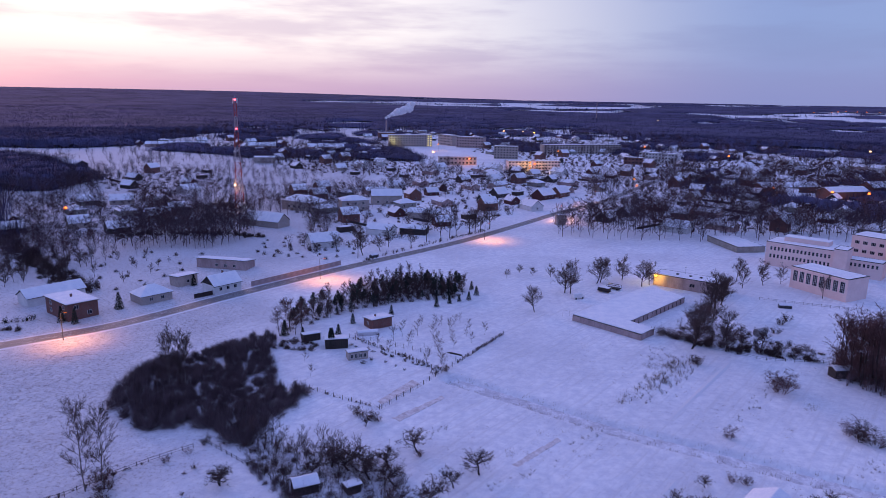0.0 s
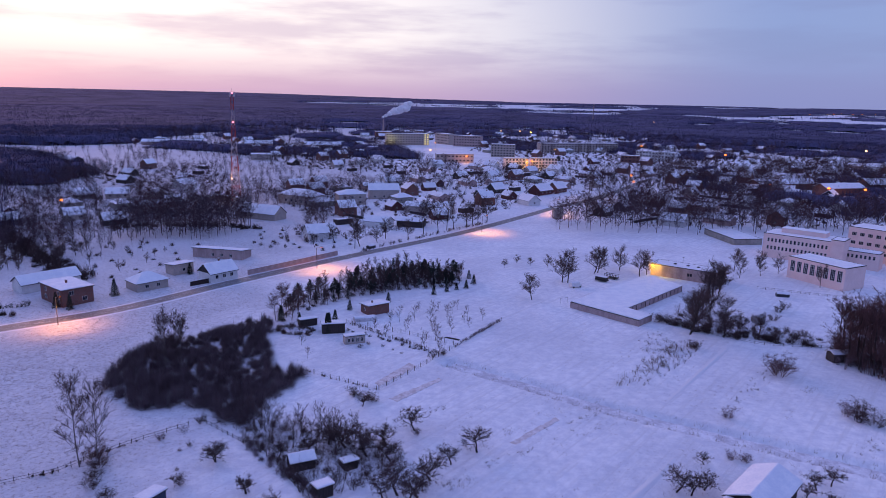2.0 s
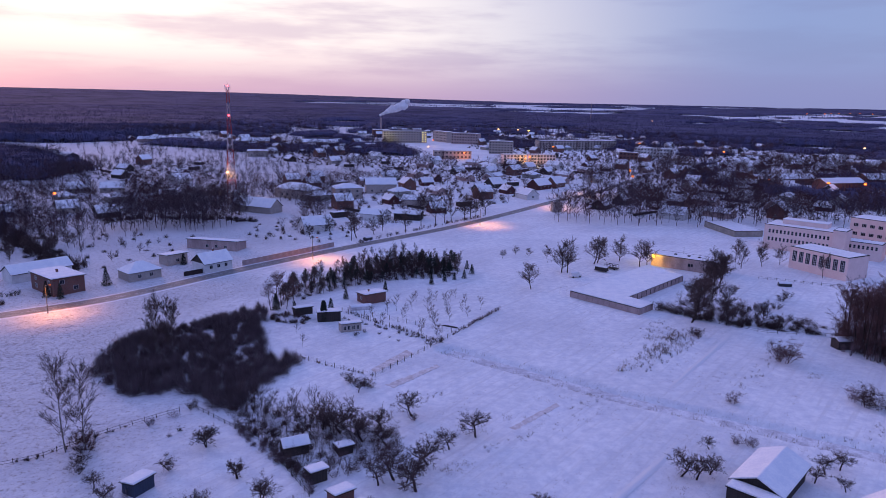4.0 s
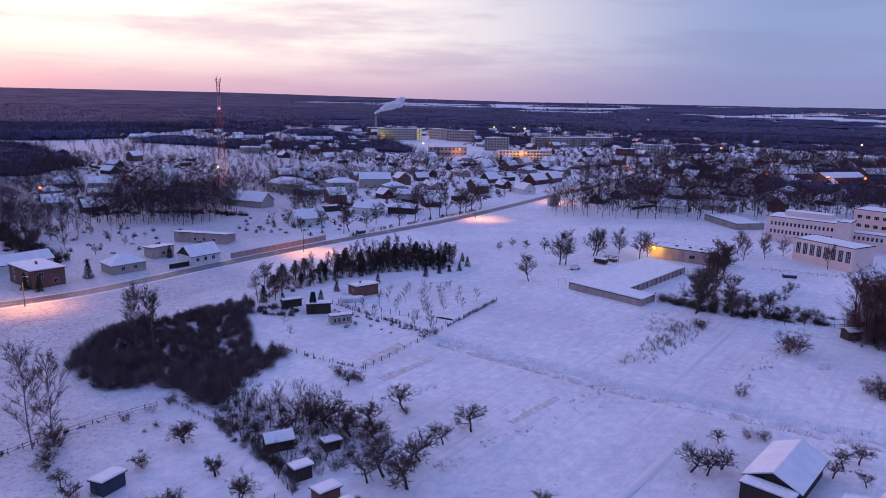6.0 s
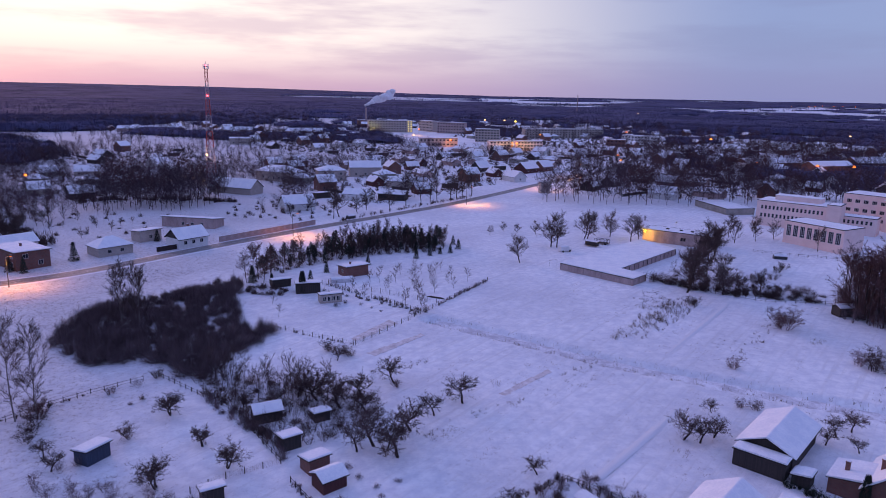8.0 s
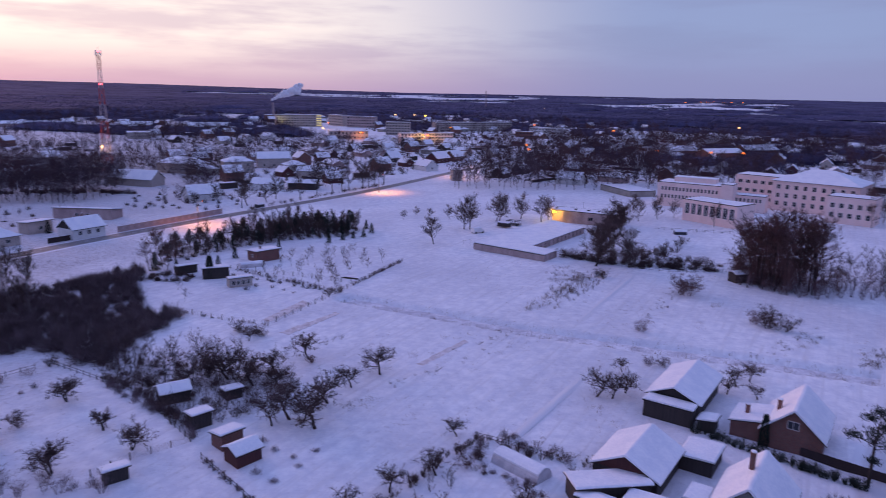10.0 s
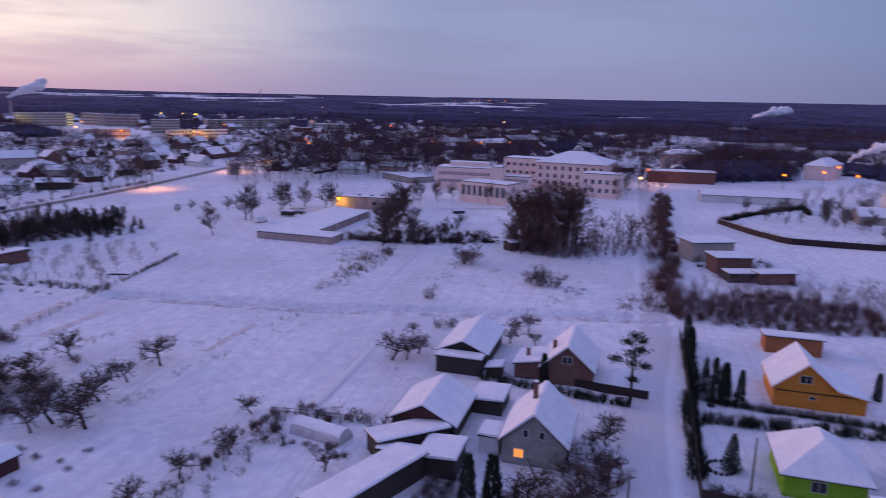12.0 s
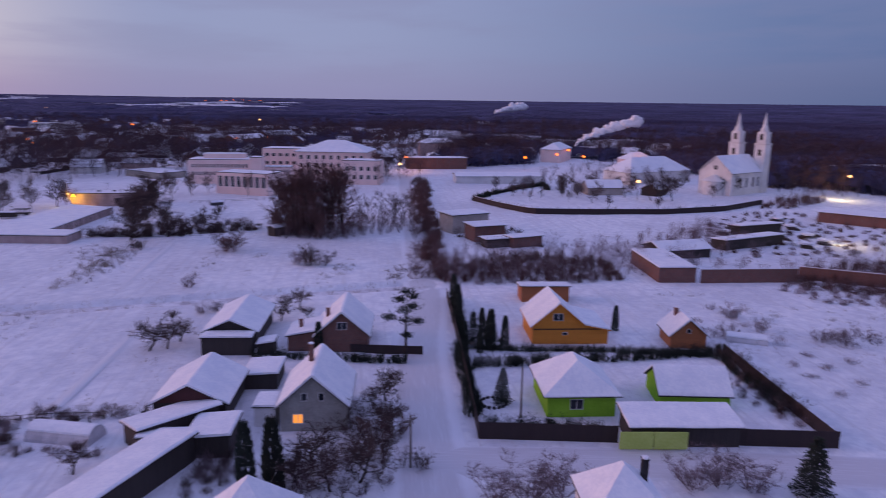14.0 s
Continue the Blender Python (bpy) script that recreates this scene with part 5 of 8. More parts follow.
# pine copse
_rng = random.Random(61)
COPSE = [(-47, 201), (-40, 207), (-31, 219), (-24, 224), (-12, 233), (4, 236), (9, 243), (7, 256), (-4, 258), (-16, 262), (-28, 246), (-38, 232), (-47, 217)]
for x, y in scatter(COPSE, 2.5, _rng):
    if _rng.random() < 0.52:
        evergreen("pine", x, y, _rng.uniform(3.2, 6.6), "dark young pine in a dense copse", "copse pines", wide=_rng.uniform(1.2, 1.9))
    else:
        tree("aspen", x, y, _rng.uniform(0.30, 0.50), "thin bare tree among the pines", "copse trees")
for x, y, h in ((-46.5, 196.5, 5.0), (-27.5, 208.5, 3.4), (-30.5, 197.5, 3.6), (3.5, 232.0, 3.0), (7.0, 234.5, 2.6), (10.5, 236.5, 3.2), (13.5, 243.0, 3.6), (-16.0, 219.0, 3.2), (-1.0, 228.0, 3.4), (12.0, 250.0, 3.4), (-41, 196, 3.0)):
    evergreen("spruce", x, y, h, "small dark spruce at the copse edge", "copse spruces", wide=1.1)
_rng, _g = random.Random(63), Geo()
for x, y in scatter([(-22, 226), (-8, 236), (6, 240), (8, 252), (-4, 257), (-16, 258), (-26, 244)], 2.0, _rng):
    shrub_geo(_rng, _g, x, y, _rng.uniform(2.5, 5.0), 2.2, 7, 5, 0.04, 8)
for x, y in scatter(COPSE, 2.6, _rng):
    mound(_rng, _g, x, y, _rng.uniform(1.0, 3.0), 1.5, 60, 0.13)
mound_row(_rng, _g, [(-46, 188), (-42, 184.5), (-37, 184.5), (-35, 187.5), (-39, 190.5), (-45, 190.5), (-46, 188)], 1.1, 0.9, 1.9, 1.1, 0.3, 80, 0.09)
mound_row(_rng, _g, [(-27, 190), (-18, 184), (-9, 178), (0, 170)], 1.8, 0.5, 1.4, 0.8, 0.6, 50, 0.08)
stuff("copse_undergrowth", _g, TWIG, "dense bare undergrowth inside the pine copse", "undergrowth")

# shrubs round the near yards
_rng, _g = random.Random(64), Geo()
for x, y in scatter([(29.5, 68.5), (32.0, 66.5), (36.5, 73.0), (34.5, 75.0)], 1.2, _rng):
    mound(_rng, _g, x, y, _rng.uniform(1.2, 2.4), 1.2, 120, 0.05)
for x, y, h in ((37.2, 60.7, 2.6), (38.6, 58.6, 2.4), (37.0, 63.6, 2.0), (41.6, 59.6, 2.2), (44.0, 61.0, 1.8), (39.6, 61.2, 2.8), (35.5, 59.6, 2.2), (42.6, 55.2, 1.2), (39.5, 55.6, 1.0)):
    shrub_geo(_rng, _g, x, y, h, 1.3, 11, 6, 0.022, 8)
mound_row(_rng, _g, [(18.5, 89.5), (22, 96), (25, 95), (28.5, 90), (31.5, 88)], 1.3, 0.8, 1.9, 1.0, 0.5, 90, 0.05)
mound_row(_rng, _g, [(18.5, 88), (23, 84), (26.5, 80)], 1.2, 0.7, 1.6, 0.9, 0.4, 90, 0.05)
for x, y, h, w in ((-50.1, 126.1, 1.9, 2.0), (-48.2, 118.4, 0.8, 0.8), (-9.4, 98.4, 1.2, 1.1), (-7.5, 95.8, 1.0, 0.9), (-4.9, 93.5, 0.8, 0.8), (-9.4, 90.4, 1.0, 1.0), (-4.1, 91.2, 0.8, 0.8), (-2.0, 95.0, 0.7, 0.9), (-7.0, 88.0, 0.8, 0.9), (-47.5, 99.0, 2.2, 1.2), (-49.5, 97.5, 2.6, 1.3), (-30.7, 89.3, 1.8, 1.1), (-28.7, 89.9, 1.6, 1.0)):
    mound(_rng, _g, x, y, h, w, 80, 0.05)
for x, y, h in ((-43.2, 88.8, 3.0), (-42.0, 90.0, 2.6), (-38.7, 89.4, 3.0), (-36.4, 88.3, 2.4), (-33.9, 89.4, 2.8), (-32.0, 88.6, 2.6), (-27.1, 88.3, 2.4), (-45.2, 92.0, 2.2), (-47.0, 90.0, 2.8), (-50.0, 92.5, 3.0), (-40.6, 87.0, 2.6), (-43.7, 106.7, 1.6), (-41.0, 92.5, 2.0)):
    shrub_geo(_rng, _g, x, y, h, 1.4, 11, 6, 0.022, 8)
mound_row(_rng, _g, [(-36, 120), (-28.5, 113), (-22, 107), (-18.5, 100)], 1.2, 0.9, 2.4, 1.2, 0.5, 120, 0.06)
mound_row(_rng, _g, [(-16.4, 94.5), (-10.2, 85.6), (-4, 76)], 1.0, 0.4, 0.9, 0.6, 0.2, 60, 0.05)
stuff("yard_brush", _g, FROST_TWIG, "dark bare brush round sheds and yards", "brush")
for x, y, s, v in ((42.3, 107.2, 1.9, 1), (44.6, 106.2, 1.6, 2), (50.8, 116.4, 1.0, 0), (67.6, 108.3, 1.3, 0), (71.0, 109.8, 1.4, 3), (64.2, 105.6, 1.2, 2), (55.6, 69.6, 1.5, 1), (51.2, 63.4, 1.2, 0)):
    tree("apple", x, y, s, "crooked bare fruit tree in the snow", "orchard trees", v)

for x, y, s, v in ((-40.1, 114.8, 1.7, 1), (-31.9, 104.5, 1.2, 2), (-26.4, 98.3, 1.5, 0), (-34.5, 93.6, 1.7, 3), (-8.5, 103.0, 1.7, 2), (-4.0, 104.0, 1.5, 1)):
    tree("apple", x, y, s, "crooked bare fruit tree in the snow", "orchard trees", v)
for x, y, s, v in ((40.2, 63.3, 1.9, 1), (36.4, 61.0, 1.7, 2), (41.0, 57.4, 1.8, 0), (38.0, 58.0, 1.6, 3), (43.5, 61.0, 1.6, 1), (58.0, 71.6, 1.2, 3), (45.0, 58.6, 1.3, 0)):
    tree("apple", x, y, s, "crooked bare fruit tree behind the sheds", "yard fruit trees", v)
_g = Geo()
for x, y in scatter([(35, 66), (41, 66), (47, 62), (46, 56), (39, 55), (34, 59)], 1.5, _rng):
    shrub_geo(_rng, _g, x, y, _rng.uniform(0.8, 2.4), 1.3, 8, 5, 0.022, 7)
for x, y in scatter([(26, 66), (31, 71.5), (35.5, 73), (36, 68), (30, 65)], 1.4, _rng):
    mound(_rng, _g, x, y, _rng.uniform(0.7, 2.0), 1.0, 90, 0.06)
stuff("shed_brush", _g, TWIG, "dark tangled brush between sheds and house", "brush")
_g = Geo()
mound_row(_rng, _g, [(76.2, 75.0), (82.0, 67.6), (90.1, 59.1), (95.3, 52.5), (100.0, 46.4)], 0.5, 1.3, 1.9, 0.75, 0.1, 90, 0.06)
mound_row(_rng, _g, [(60.0, 58.0), (69, 67.6), (76.5, 75.2), (88.5, 88.0)], 0.7, 1.4, 2.3, 0.7, 0.15, 90, 0.06)
mound_row(_rng, _g, [(57.6, 55.0), (62, 50.0), (66.4, 45)], 0.5, 1.9, 2.3, 0.6, 0.05, 90, 0.05)
mound_row(_rng, _g, [(100.0, 45.4), (95.5, 41.2), (92.0, 37.2), (88.0, 32.5)], 0.6, 1.2, 2.2, 0.9, 0.3, 90, 0.06)
for x, y in scatter([(77, 74), (88, 87), (90, 84), (85, 75), (81, 70)], 1.9, _rng):
    mound(_rng, _g, x, y, _rng.uniform(0.9, 2.4), 0.8, 100, 0.06)
stuff("yard_hedges", _g, NEEDLE, "dense dark evergreen hedges between the yards", "hedge")
_g = Geo()
for x, y in scatter([(84, 29), (92, 46), (96, 43), (88, 30)], 1.6, _rng):
    mound(_rng, _g, x, y, _rng.uniform(0.6, 1.6), 0.9, 80, 0.05)
for x, y, h, w in ((124.1, 56.7, 1.4, 1.6), (122.5, 54.0, 1.1, 1.3), (120.9, 51.9, 1.5, 1.7), (118.2, 48.6, 1.2, 1.5), (112.8, 41.1, 2.6, 1.9), (104.9, 36.7, 1.2, 1.6), (110.5, 36.6, 1.0, 1.5), (107.0, 33.0, 1.2, 1.8), (102.0, 33.5, 1.0, 1.6), (112, 31, 1.0, 1.6), (98, 29, 1.0, 1.5), (104, 28, 1.1, 1.6)):
    mound(_rng, _g, x, y, h, w, 60, 0.06)
stuff("frosted_yard_brush", _g, FROST_TWIG, "frosted bare brush beside the yards", "brush")
for x, y, h in ((76.5, 72.0, 3.6), (80.6, 73.6, 4.4), (88.2, 87.0, 5.5), (83.6, 77.6, 4.2), (78.4, 76.6, 3.4)):
    evergreen("thuja", x, y, h, "dark columnar thuja in a snowy garden", "garden thujas")

# ---- the L-shaped garages, school, and the field round them ----
def block(name, x, y, rz, L, W, H, wall, label, category, snow=0.22, parapet=DARK):
    """A flat-roofed building whose corner (its own -x -y) stands at x, y."""
    a = radians(rz)
    cx, cy = x + math.cos(a) * L / 2 - math.sin(a) * W / 2, y + math.sin(a) * L / 2 + math.cos(a) * W / 2
    ob = thing(name, cx, cy, rz, label, category)
    part("wall", Geo().box(-L / 2, -W / 2, -0.4, L / 2, W / 2, H), wall, ob)
    g = Geo()
    for x0, y0, x1, y1 in ((-L / 2 - 0.1, -W / 2 - 0.1, L / 2 + 0.1, -W / 2 + 0.2), (-L / 2 - 0.1, W / 2 - 0.2, L / 2 + 0.1, W / 2 + 0.1), (-L / 2 - 0.1, -W / 2 + 0.2, -L / 2 + 0.2, W / 2 - 0.2), (L / 2 - 0.2, -W / 2 + 0.2, L / 2 + 0.1, W / 2 - 0.2)):
        g.box(x0, y0, H + 0.003, x1, y1, H + 0.22)
    part("parapet", g, parapet, ob)
    rng = random.Random(int(abs(x)))
    part("snow_cover", Geo().along([(-W / 2 + 0.22, H + 0.01), (W / 2 - 0.22, H + 0.01), (W / 2 - 0.25, H + snow), (0, H + snow + 0.08), (-W / 2 + 0.25, H + snow)], -L / 2 + 0.22, L / 2 - 0.22, 6, rng, 0.02), SNOW, ob, "snow on the flat roof")
    return ob


# one L of garages, and the workshop with the lamp at its end
L_PLAN = [(43.9, 214.9), (61.1, 196.6), (66.5, 202.0), (60.8, 208.6), (88.0, 237.0), (80.6, 252.6)]
_gar = thing("garage_row", 44, 215, 0, "low L-shaped concrete garages with a snow-covered flat roof", "garage")
_pl = [(x - 44, y - 215) for x, y in L_PLAN]
part("wall", Geo().prism(_pl, -0.5, 2.0), CONCRETE, _gar)
_mid = (sum(p[0] for p in _pl) / 6, sum(p[1] for p in _pl) / 6)
part("roof_edge", Geo().prism([(x + (0.15 if x > _mid[0] else -0.15), y + (0.15 if y > _mid[1] else -0.15)) for x, y in _pl], 2.003, 2.12), DARK, _gar)
part("snow_cover", Geo().prism(_pl, 2.123, 2.36), SNOW, _gar, "snow on the flat roof")
for (x0, y0), (x1, y1), n in (((-0.1, -0.1), (17.1, -18.4), 6), ((17.1, -18.4), (22.5, -13.0), 2), ((16.8, -6.4), (44.0, 22.0), 13)):
    a = math.atan2(y1 - y0, x1 - x0)
    for k in range(n + 1):
        t = k / n
        q = part("panel_joint", Geo().box(-0.10, -0.10, -0.4, 0.10, 0.0, 1.98), DARK if n > 8 else CONCRETE, _gar)
        q.matrix_local = pose(x0 + (x1 - x0) * t, y0 + (y1 - y0) * t, 0, 0, 0, math.degrees(a))
_lit = block("workshop", 84.2, 261.5, -36, 26.0, 9.0, 4.4, CONCRETE, "concrete workshop with a yellow floodlight on its end", "workshop")
row_windows(_lit, "r", 13, 4.5, (9.0, 8.0, 2.5, 1.5), (1.6,), 0.8, 1.2, frame_mat=DARK)
for _x in (-5.0, 0.0, 4.0):
    part("roof_vent", Geo().box(_x - 0.5, -0.8, 4.41, _x + 0.5, 0.2, 5.0), DARK, _lit)
part("antenna", Geo().tube((-3.0, 3.0, 4.4), (-3.0, 3.0, 7.4), 0.05, 0.04, 6).box(-3.5, 2.95, 7.0, -2.5, 3.05, 7.1), STEEL, _lit)
_fl = thing("floodlight", 84.9, 260.8, -36, "yellow floodlight glaring on the workshop wall", "floodlight", z=3.8)
part("housing", Geo().box(-0.30, -0.40, -0.2, 0.30, -0.1, 0.25), DARK, _fl)
part("bulb", Geo().box(-0.55, -0.60, -0.35, 0.55, -0.404, 0.45), LAMP_YELLOW, _fl)


def lamp_light(x, y, z, colour, power, kind="POINT", size=0.3):
    li = new("lamp_light", bpy.data.lights.new("lamp_light", kind))
    li.data.energy, li.data.color, li.data.shadow_soft_size = power, colour, size
    li.location = (x, y, z)
    return li


SODIUM = (1.0, 0.32, 0.06)
lamp_light(83.2, 259.0, 4.4, (1.0, 0.56, 0.05), 2600)
_hut = thing("goods_wagon", 62.1, 249.5, -40, "small dark wagon frame on a snowy yard", "wagon")
part("deck", Geo().box(-2.4, -1.1, 0.5, 2.4, 1.1, 0.75), DARK, _hut)
part("cabin", Geo().box(-2.2, -1.0, 0.75, 2.2, 1.0, 1.9), OLD_WOOD, _hut)
part("snow_cover", Geo().box(-2.3, -1.1, 1.903, 2.3, 1.1, 2.1), SNOW, _hut)

# school: gym hall, long wing, stair tower, main block, hipped wing
GYM = math.degrees(math.atan2(241.3 - 261.7, 148.8 - 138.1))
_gym = block("gym_hall", 138.2, 261.7, GYM, 23.0, 12.5, 8.4, PLASTER, "pink-beige school gym hall with tall grid windows", "school")
row_windows(_gym, "r", 11.5, 6.25, [9.6 - 2.72 * i for i in range(8)], (3.0,), 1.9, 4.2, None, 2, 4, WHITE_PAINT)
LW = math.degrees(math.atan2(279.7 - 299.0, 166.3 - 145.3))
_long = block("school_wing", 145.3, 299.0, LW, 29.0, 15.0, 10.6, PLASTER, "three-storey pink-beige school wing with rows of windows", "school")
row_windows(_long, "r", 14.5, 7.5, [11.0 - 1.55 * i for i in range(16)], (3.8, 7.2), 0.9, 1.6, None, 0, 1)
row_windows(_long, "f", 14.5, 7.5, (0.0, 2.0), (2.0, 5.0, 8.0), 0.8, 0.9, None, 0, 0)
part("attic", Geo().box(-9, -1.5, 10.6, 9, 4.5, 12.8), PLASTER, _long)
part("attic_snow", Geo().box(-9.1, -1.6, 12.803, 9.1, 4.6, 13.0), SNOW, _long)
block("stair_tower", 164.2, 279.0, LW, 5.0, 9.0, 11.8, PLASTER, "plain pink-beige stair tower of the school", "school")
_link = block("school_link", 170.0, 284.0, LW, 16, 8, 7.0, PLASTER, "low link building of the school with windows", "school")
row_windows(_link, "r", 8, 4, [6.0 - 1.6 * i for i in range(8)], (4.4,), 0.9, 1.5, None, 0, 1)
LB = math.degrees(math.atan2(-17.2, 13.0))
_blk = block("school_block", 184.0, 300.5, LB, 21.0, 14.0, 14.0, PLASTER, "tall pink-beige school block with flat snowy roof", "school")
row_windows(_blk, "r", 10.5, 7, [8.4 - 3.3 * i for i in range(6)], (3.0, 6.6, 10.4), 1.9, 1.5, None, 2, 0)
_hip = house("school_house", 212.0, 279.0, LB + 2, 34.0, 24.0, 13.0, 18.0, PLASTER, "large pink-beige school house with a hipped snow roof", "school", "hip", ridge_len=8.0, over=0.6)
row_windows(_hip, "r", 17, 12, [14.5 - 3.6 * i for i in range(9)], (2.4, 5.9, 9.6), 1.5, 1.9, None, 1, 1)
row_windows(_hip, "f", 17, 12, (-8, -4, 0, 4, 8), (5.9, 9.6), 1.5, 1.9, None, 1, 1)
_w2 = block("school_extension", 195.5, 254.0, LB + 2, 17.0, 12.0, 10.6, PLASTER, "pink-beige school extension with flat roof", "school")
row_windows(_w2, "r", 8.5, 6, [6.5 - 3.2 * i for i in range(5)], (2.4, 6.2), 1.6, 1.9, None, 1, 1)
_c = house("car", 122.5, 233.0, -10, 4.3, 1.7, 0.9, 1.4, CAR_DARK, "dark parked car under a crust of snow", "car", "gable", over=0.0)
fence([(118, 243), (133, 236), (150, 230)], 1.0, FENCE_BROWN, "long low dark fence before the school", "rail", 3.0)
_frame = thing("goal_frame", 42.5, 219.5, 30, "thin metal frame standing in snow", "goal")
part("frame", Geo().tube((-1.5, 0, 0), (-1.5, 0, 2), 0.04, 0.04).tube((1.5, 0, 0), (1.5, 0, 2), 0.04, 0.04).tube((-1.5, 0, 2), (1.5, 0, 2), 0.04, 0.04), STEEL, _frame)

for x, y, s, v in ((32.4, 223.4, 0.80, 0), (46.8, 247.1, 0.95, 1), (48.8, 246.6, 1.0, 2), (61.9, 261.3, 0.98, 3), (63.5, 262.6, 0.9, 0), (73.3, 266.9, 0.85, 1), (78.8, 258.0, 0.85, 2), (81.8, 258.3, 0.8, 3), (45.0, 270.0, 0.45, 1), (27, 268, 0.3, 2), (33, 276, 0.32, 1), (38, 272, 0.34, 0)):
    tree("linden", x, y, s, "round-crowned bare tree on the snowy meadow", "meadow trees", v)
for x, y, s in ((74.4, 190.4, 1.2), (76.0, 192.5, 1.05), (100.5, 235.1, 1.0), (97, 231, 1.1), (94, 228, 0.95), (103, 240, 0.9), (83.6, 188.4, 0.75), (87.5, 200.0, 0.8), (84, 206, 0.9), (95.7, 192.0, 0.55), (80, 200, 0.85), (90, 215, 0.8)):
    tree("linden", x, y, s, "spreading bare tree behind the garages", "grove trees")
for x, y, h in ((68.5, 201.5, 3.0), (72, 199, 3.4), (76, 196, 3.0), (79, 193, 2.6), (86, 193, 3.4), (90, 190, 3.6), (93, 188, 3.2), (97, 187, 3.0), (100, 189, 3.2), (104, 187, 3.4), (88, 197, 4.0), (92, 199, 4.2), (82, 196.5, 3.2), (100, 203, 2.6), (106, 205, 2.4), (112, 214, 2.8), (116, 218, 2.6)):
    shrub(x, y, h, "bare tangled bush at the field edge", "field-edge bushes")
fence([(66.8, 203.0), (79.5, 190.7), (92.0, 182.0), (110.3, 180.3)], 1.0, FENCE_BROWN, "dark field-edge fence in snow", "rail", 2.6)
_tk = thing("round_tank", 100.2, 203.0, 30, "dark round tank end in the bushes", "tank")
part("shell", Geo().tube((-2, 0, 1.2), (2, 0, 1.2), 1.25, 1.25, 16), STEEL, _tk)

_rng = random.Random(71)
for x, y in scatter([(106, 170), (113, 181), (121, 178), (125, 165), (119, 157), (112, 159)], 2.4, _rng):
    tree("alder", x, y, _rng.uniform(0.80, 1.28), "tall bare tree in a dense brown grove", "school grove")
_g = Geo()
for x, y in scatter([(104, 172), (112, 183), (124, 180), (148, 174), (152, 160), (135, 151), (114, 154), (106, 164)], 2.5, _rng):
    shrub_geo(_rng, _g, x, y, _rng.uniform(2.2, 4.6), 2.0, 8, 4, 0.04, 3)
_h = Geo()
for x, y in scatter([(105, 171), (113, 182), (124, 178), (131, 164), (124, 155), (111, 158)], 3.2, _rng):
    shrub_geo(_rng, _h, x, y, _rng.uniform(2.0, 5.0), 2.6, 7, 5, 0.04, 8)
for x, y in scatter([(106, 170), (112, 181), (117, 177), (119, 165), (113, 159)], 3.0, _rng):
    mound(_rng, _h, x, y, _rng.uniform(5.0, 12.5), _rng.uniform(1.8, 3.0), 135, 0.14)
stuff("grove_thicket", _h, RED_TWIG, "dense reddish-brown young growth in the grove", "thicket")
stuff("grove_undergrowth", _g, FROST_TWIG, "frosted bare bushes under the grove", "undergrowth")
for x, y in scatter([(128, 168), (150, 172), (153, 160), (132, 153)], 4.5, _rng):
    tree("sapling", x, y, _rng.uniform(1.8, 3.0), "slim bare young tree beside the grove", "grove saplings")

# dry stalks on the meadows
_rng, _g = random.Random(73), Geo()
for poly, n, hh in (([(45, 152), (62, 166), (72, 182), (66, 181), (50, 162), (42, 153)], 900, 1.4), ([(72, 128), (78, 134), (96, 156), (90, 156), (74, 138)], 90, 0.6), ([(-4, 116), (16, 124), (34, 140), (28, 142), (8, 128), (-8, 122)], 160, 0.6), ([(92, 114), (104, 122), (108, 116), (98, 110)], 150, 0.6), ([(80, 116), (100, 128), (104, 136), (84, 124)], 120, 0.7),
                    ([(56, 176), (66, 186), (70, 184), (60, 172)], 120, 1.0), ([(5, 104), (20, 116), (40, 128), (38, 131), (16, 121), (2, 109)], 170, 0.5), ([(42, 102), (48, 112), (60, 118), (58, 122), (44, 114), (38, 104)], 120, 0.7), ([(112, 60), (125, 72), (150, 40), (120, 20), (108, 38)], 260, 0.7)):
    xs, ys = [p[0] for p in poly], [p[1] for p in poly]
    for _ in range(n // 3):
        cx, cy = _rng.uniform(min(xs), max(xs)), _rng.uniform(min(ys), max(ys))
        if not inside(cx, cy, poly):
            continue
        tall = hh * _rng.uniform(0.5, 1.3)
        for _ in range(_rng.randrange(6, 40)):
            a = Vector((cx + _rng.gauss(0, 0.55), cy + _rng.gauss(0, 0.55), -0.1))
            _g.tube(a, a + Vector((_rng.gauss(0, 0.14), _rng.gauss(0, 0.14), tall * _rng.uniform(0.4, 1.2))), 0.022, 0, 3)
stuff("dry_stalks", _g, DRY_GRASS, "dry brown weed stalks sticking out of snow", "weeds")


_rng, _g = random.Random(74), Geo()
for x, y in scatter([(44, 153), (50, 152), (66, 168), (76, 183), (68, 184), (52, 166)], 1.25, _rng):
    if _rng.random() < 0.6:
        shrub_geo(_rng, _g, x, y, _rng.uniform(0.5, 1.6), 0.6, 5, 4, 0.02, 5)
for a, b, n in (((57, 177), (62, 185), 14), ((62, 186), (65, 191), 12), ((66, 140), (92, 172), 30), ((2, 108), (36, 138), 30), ((-6, 128), (2, 140), 12), ((78, 120), (100, 130), 26), ((96, 112), (108, 122), 20)):
    for _ in range(n):
        t = _rng.random()
        shrub_geo(_rng, _g, a[0] + (b[0] - a[0]) * t + _rng.gauss(0, 1.2), a[1] + (b[1] - a[1]) * t + _rng.gauss(0, 1.2), _rng.uniform(0.3, 1.0), 0.7, 5, 3, 0.02, 4)
stuff("field_weeds", _g, TWIG, "dark weed clumps along the field margins", "weeds")


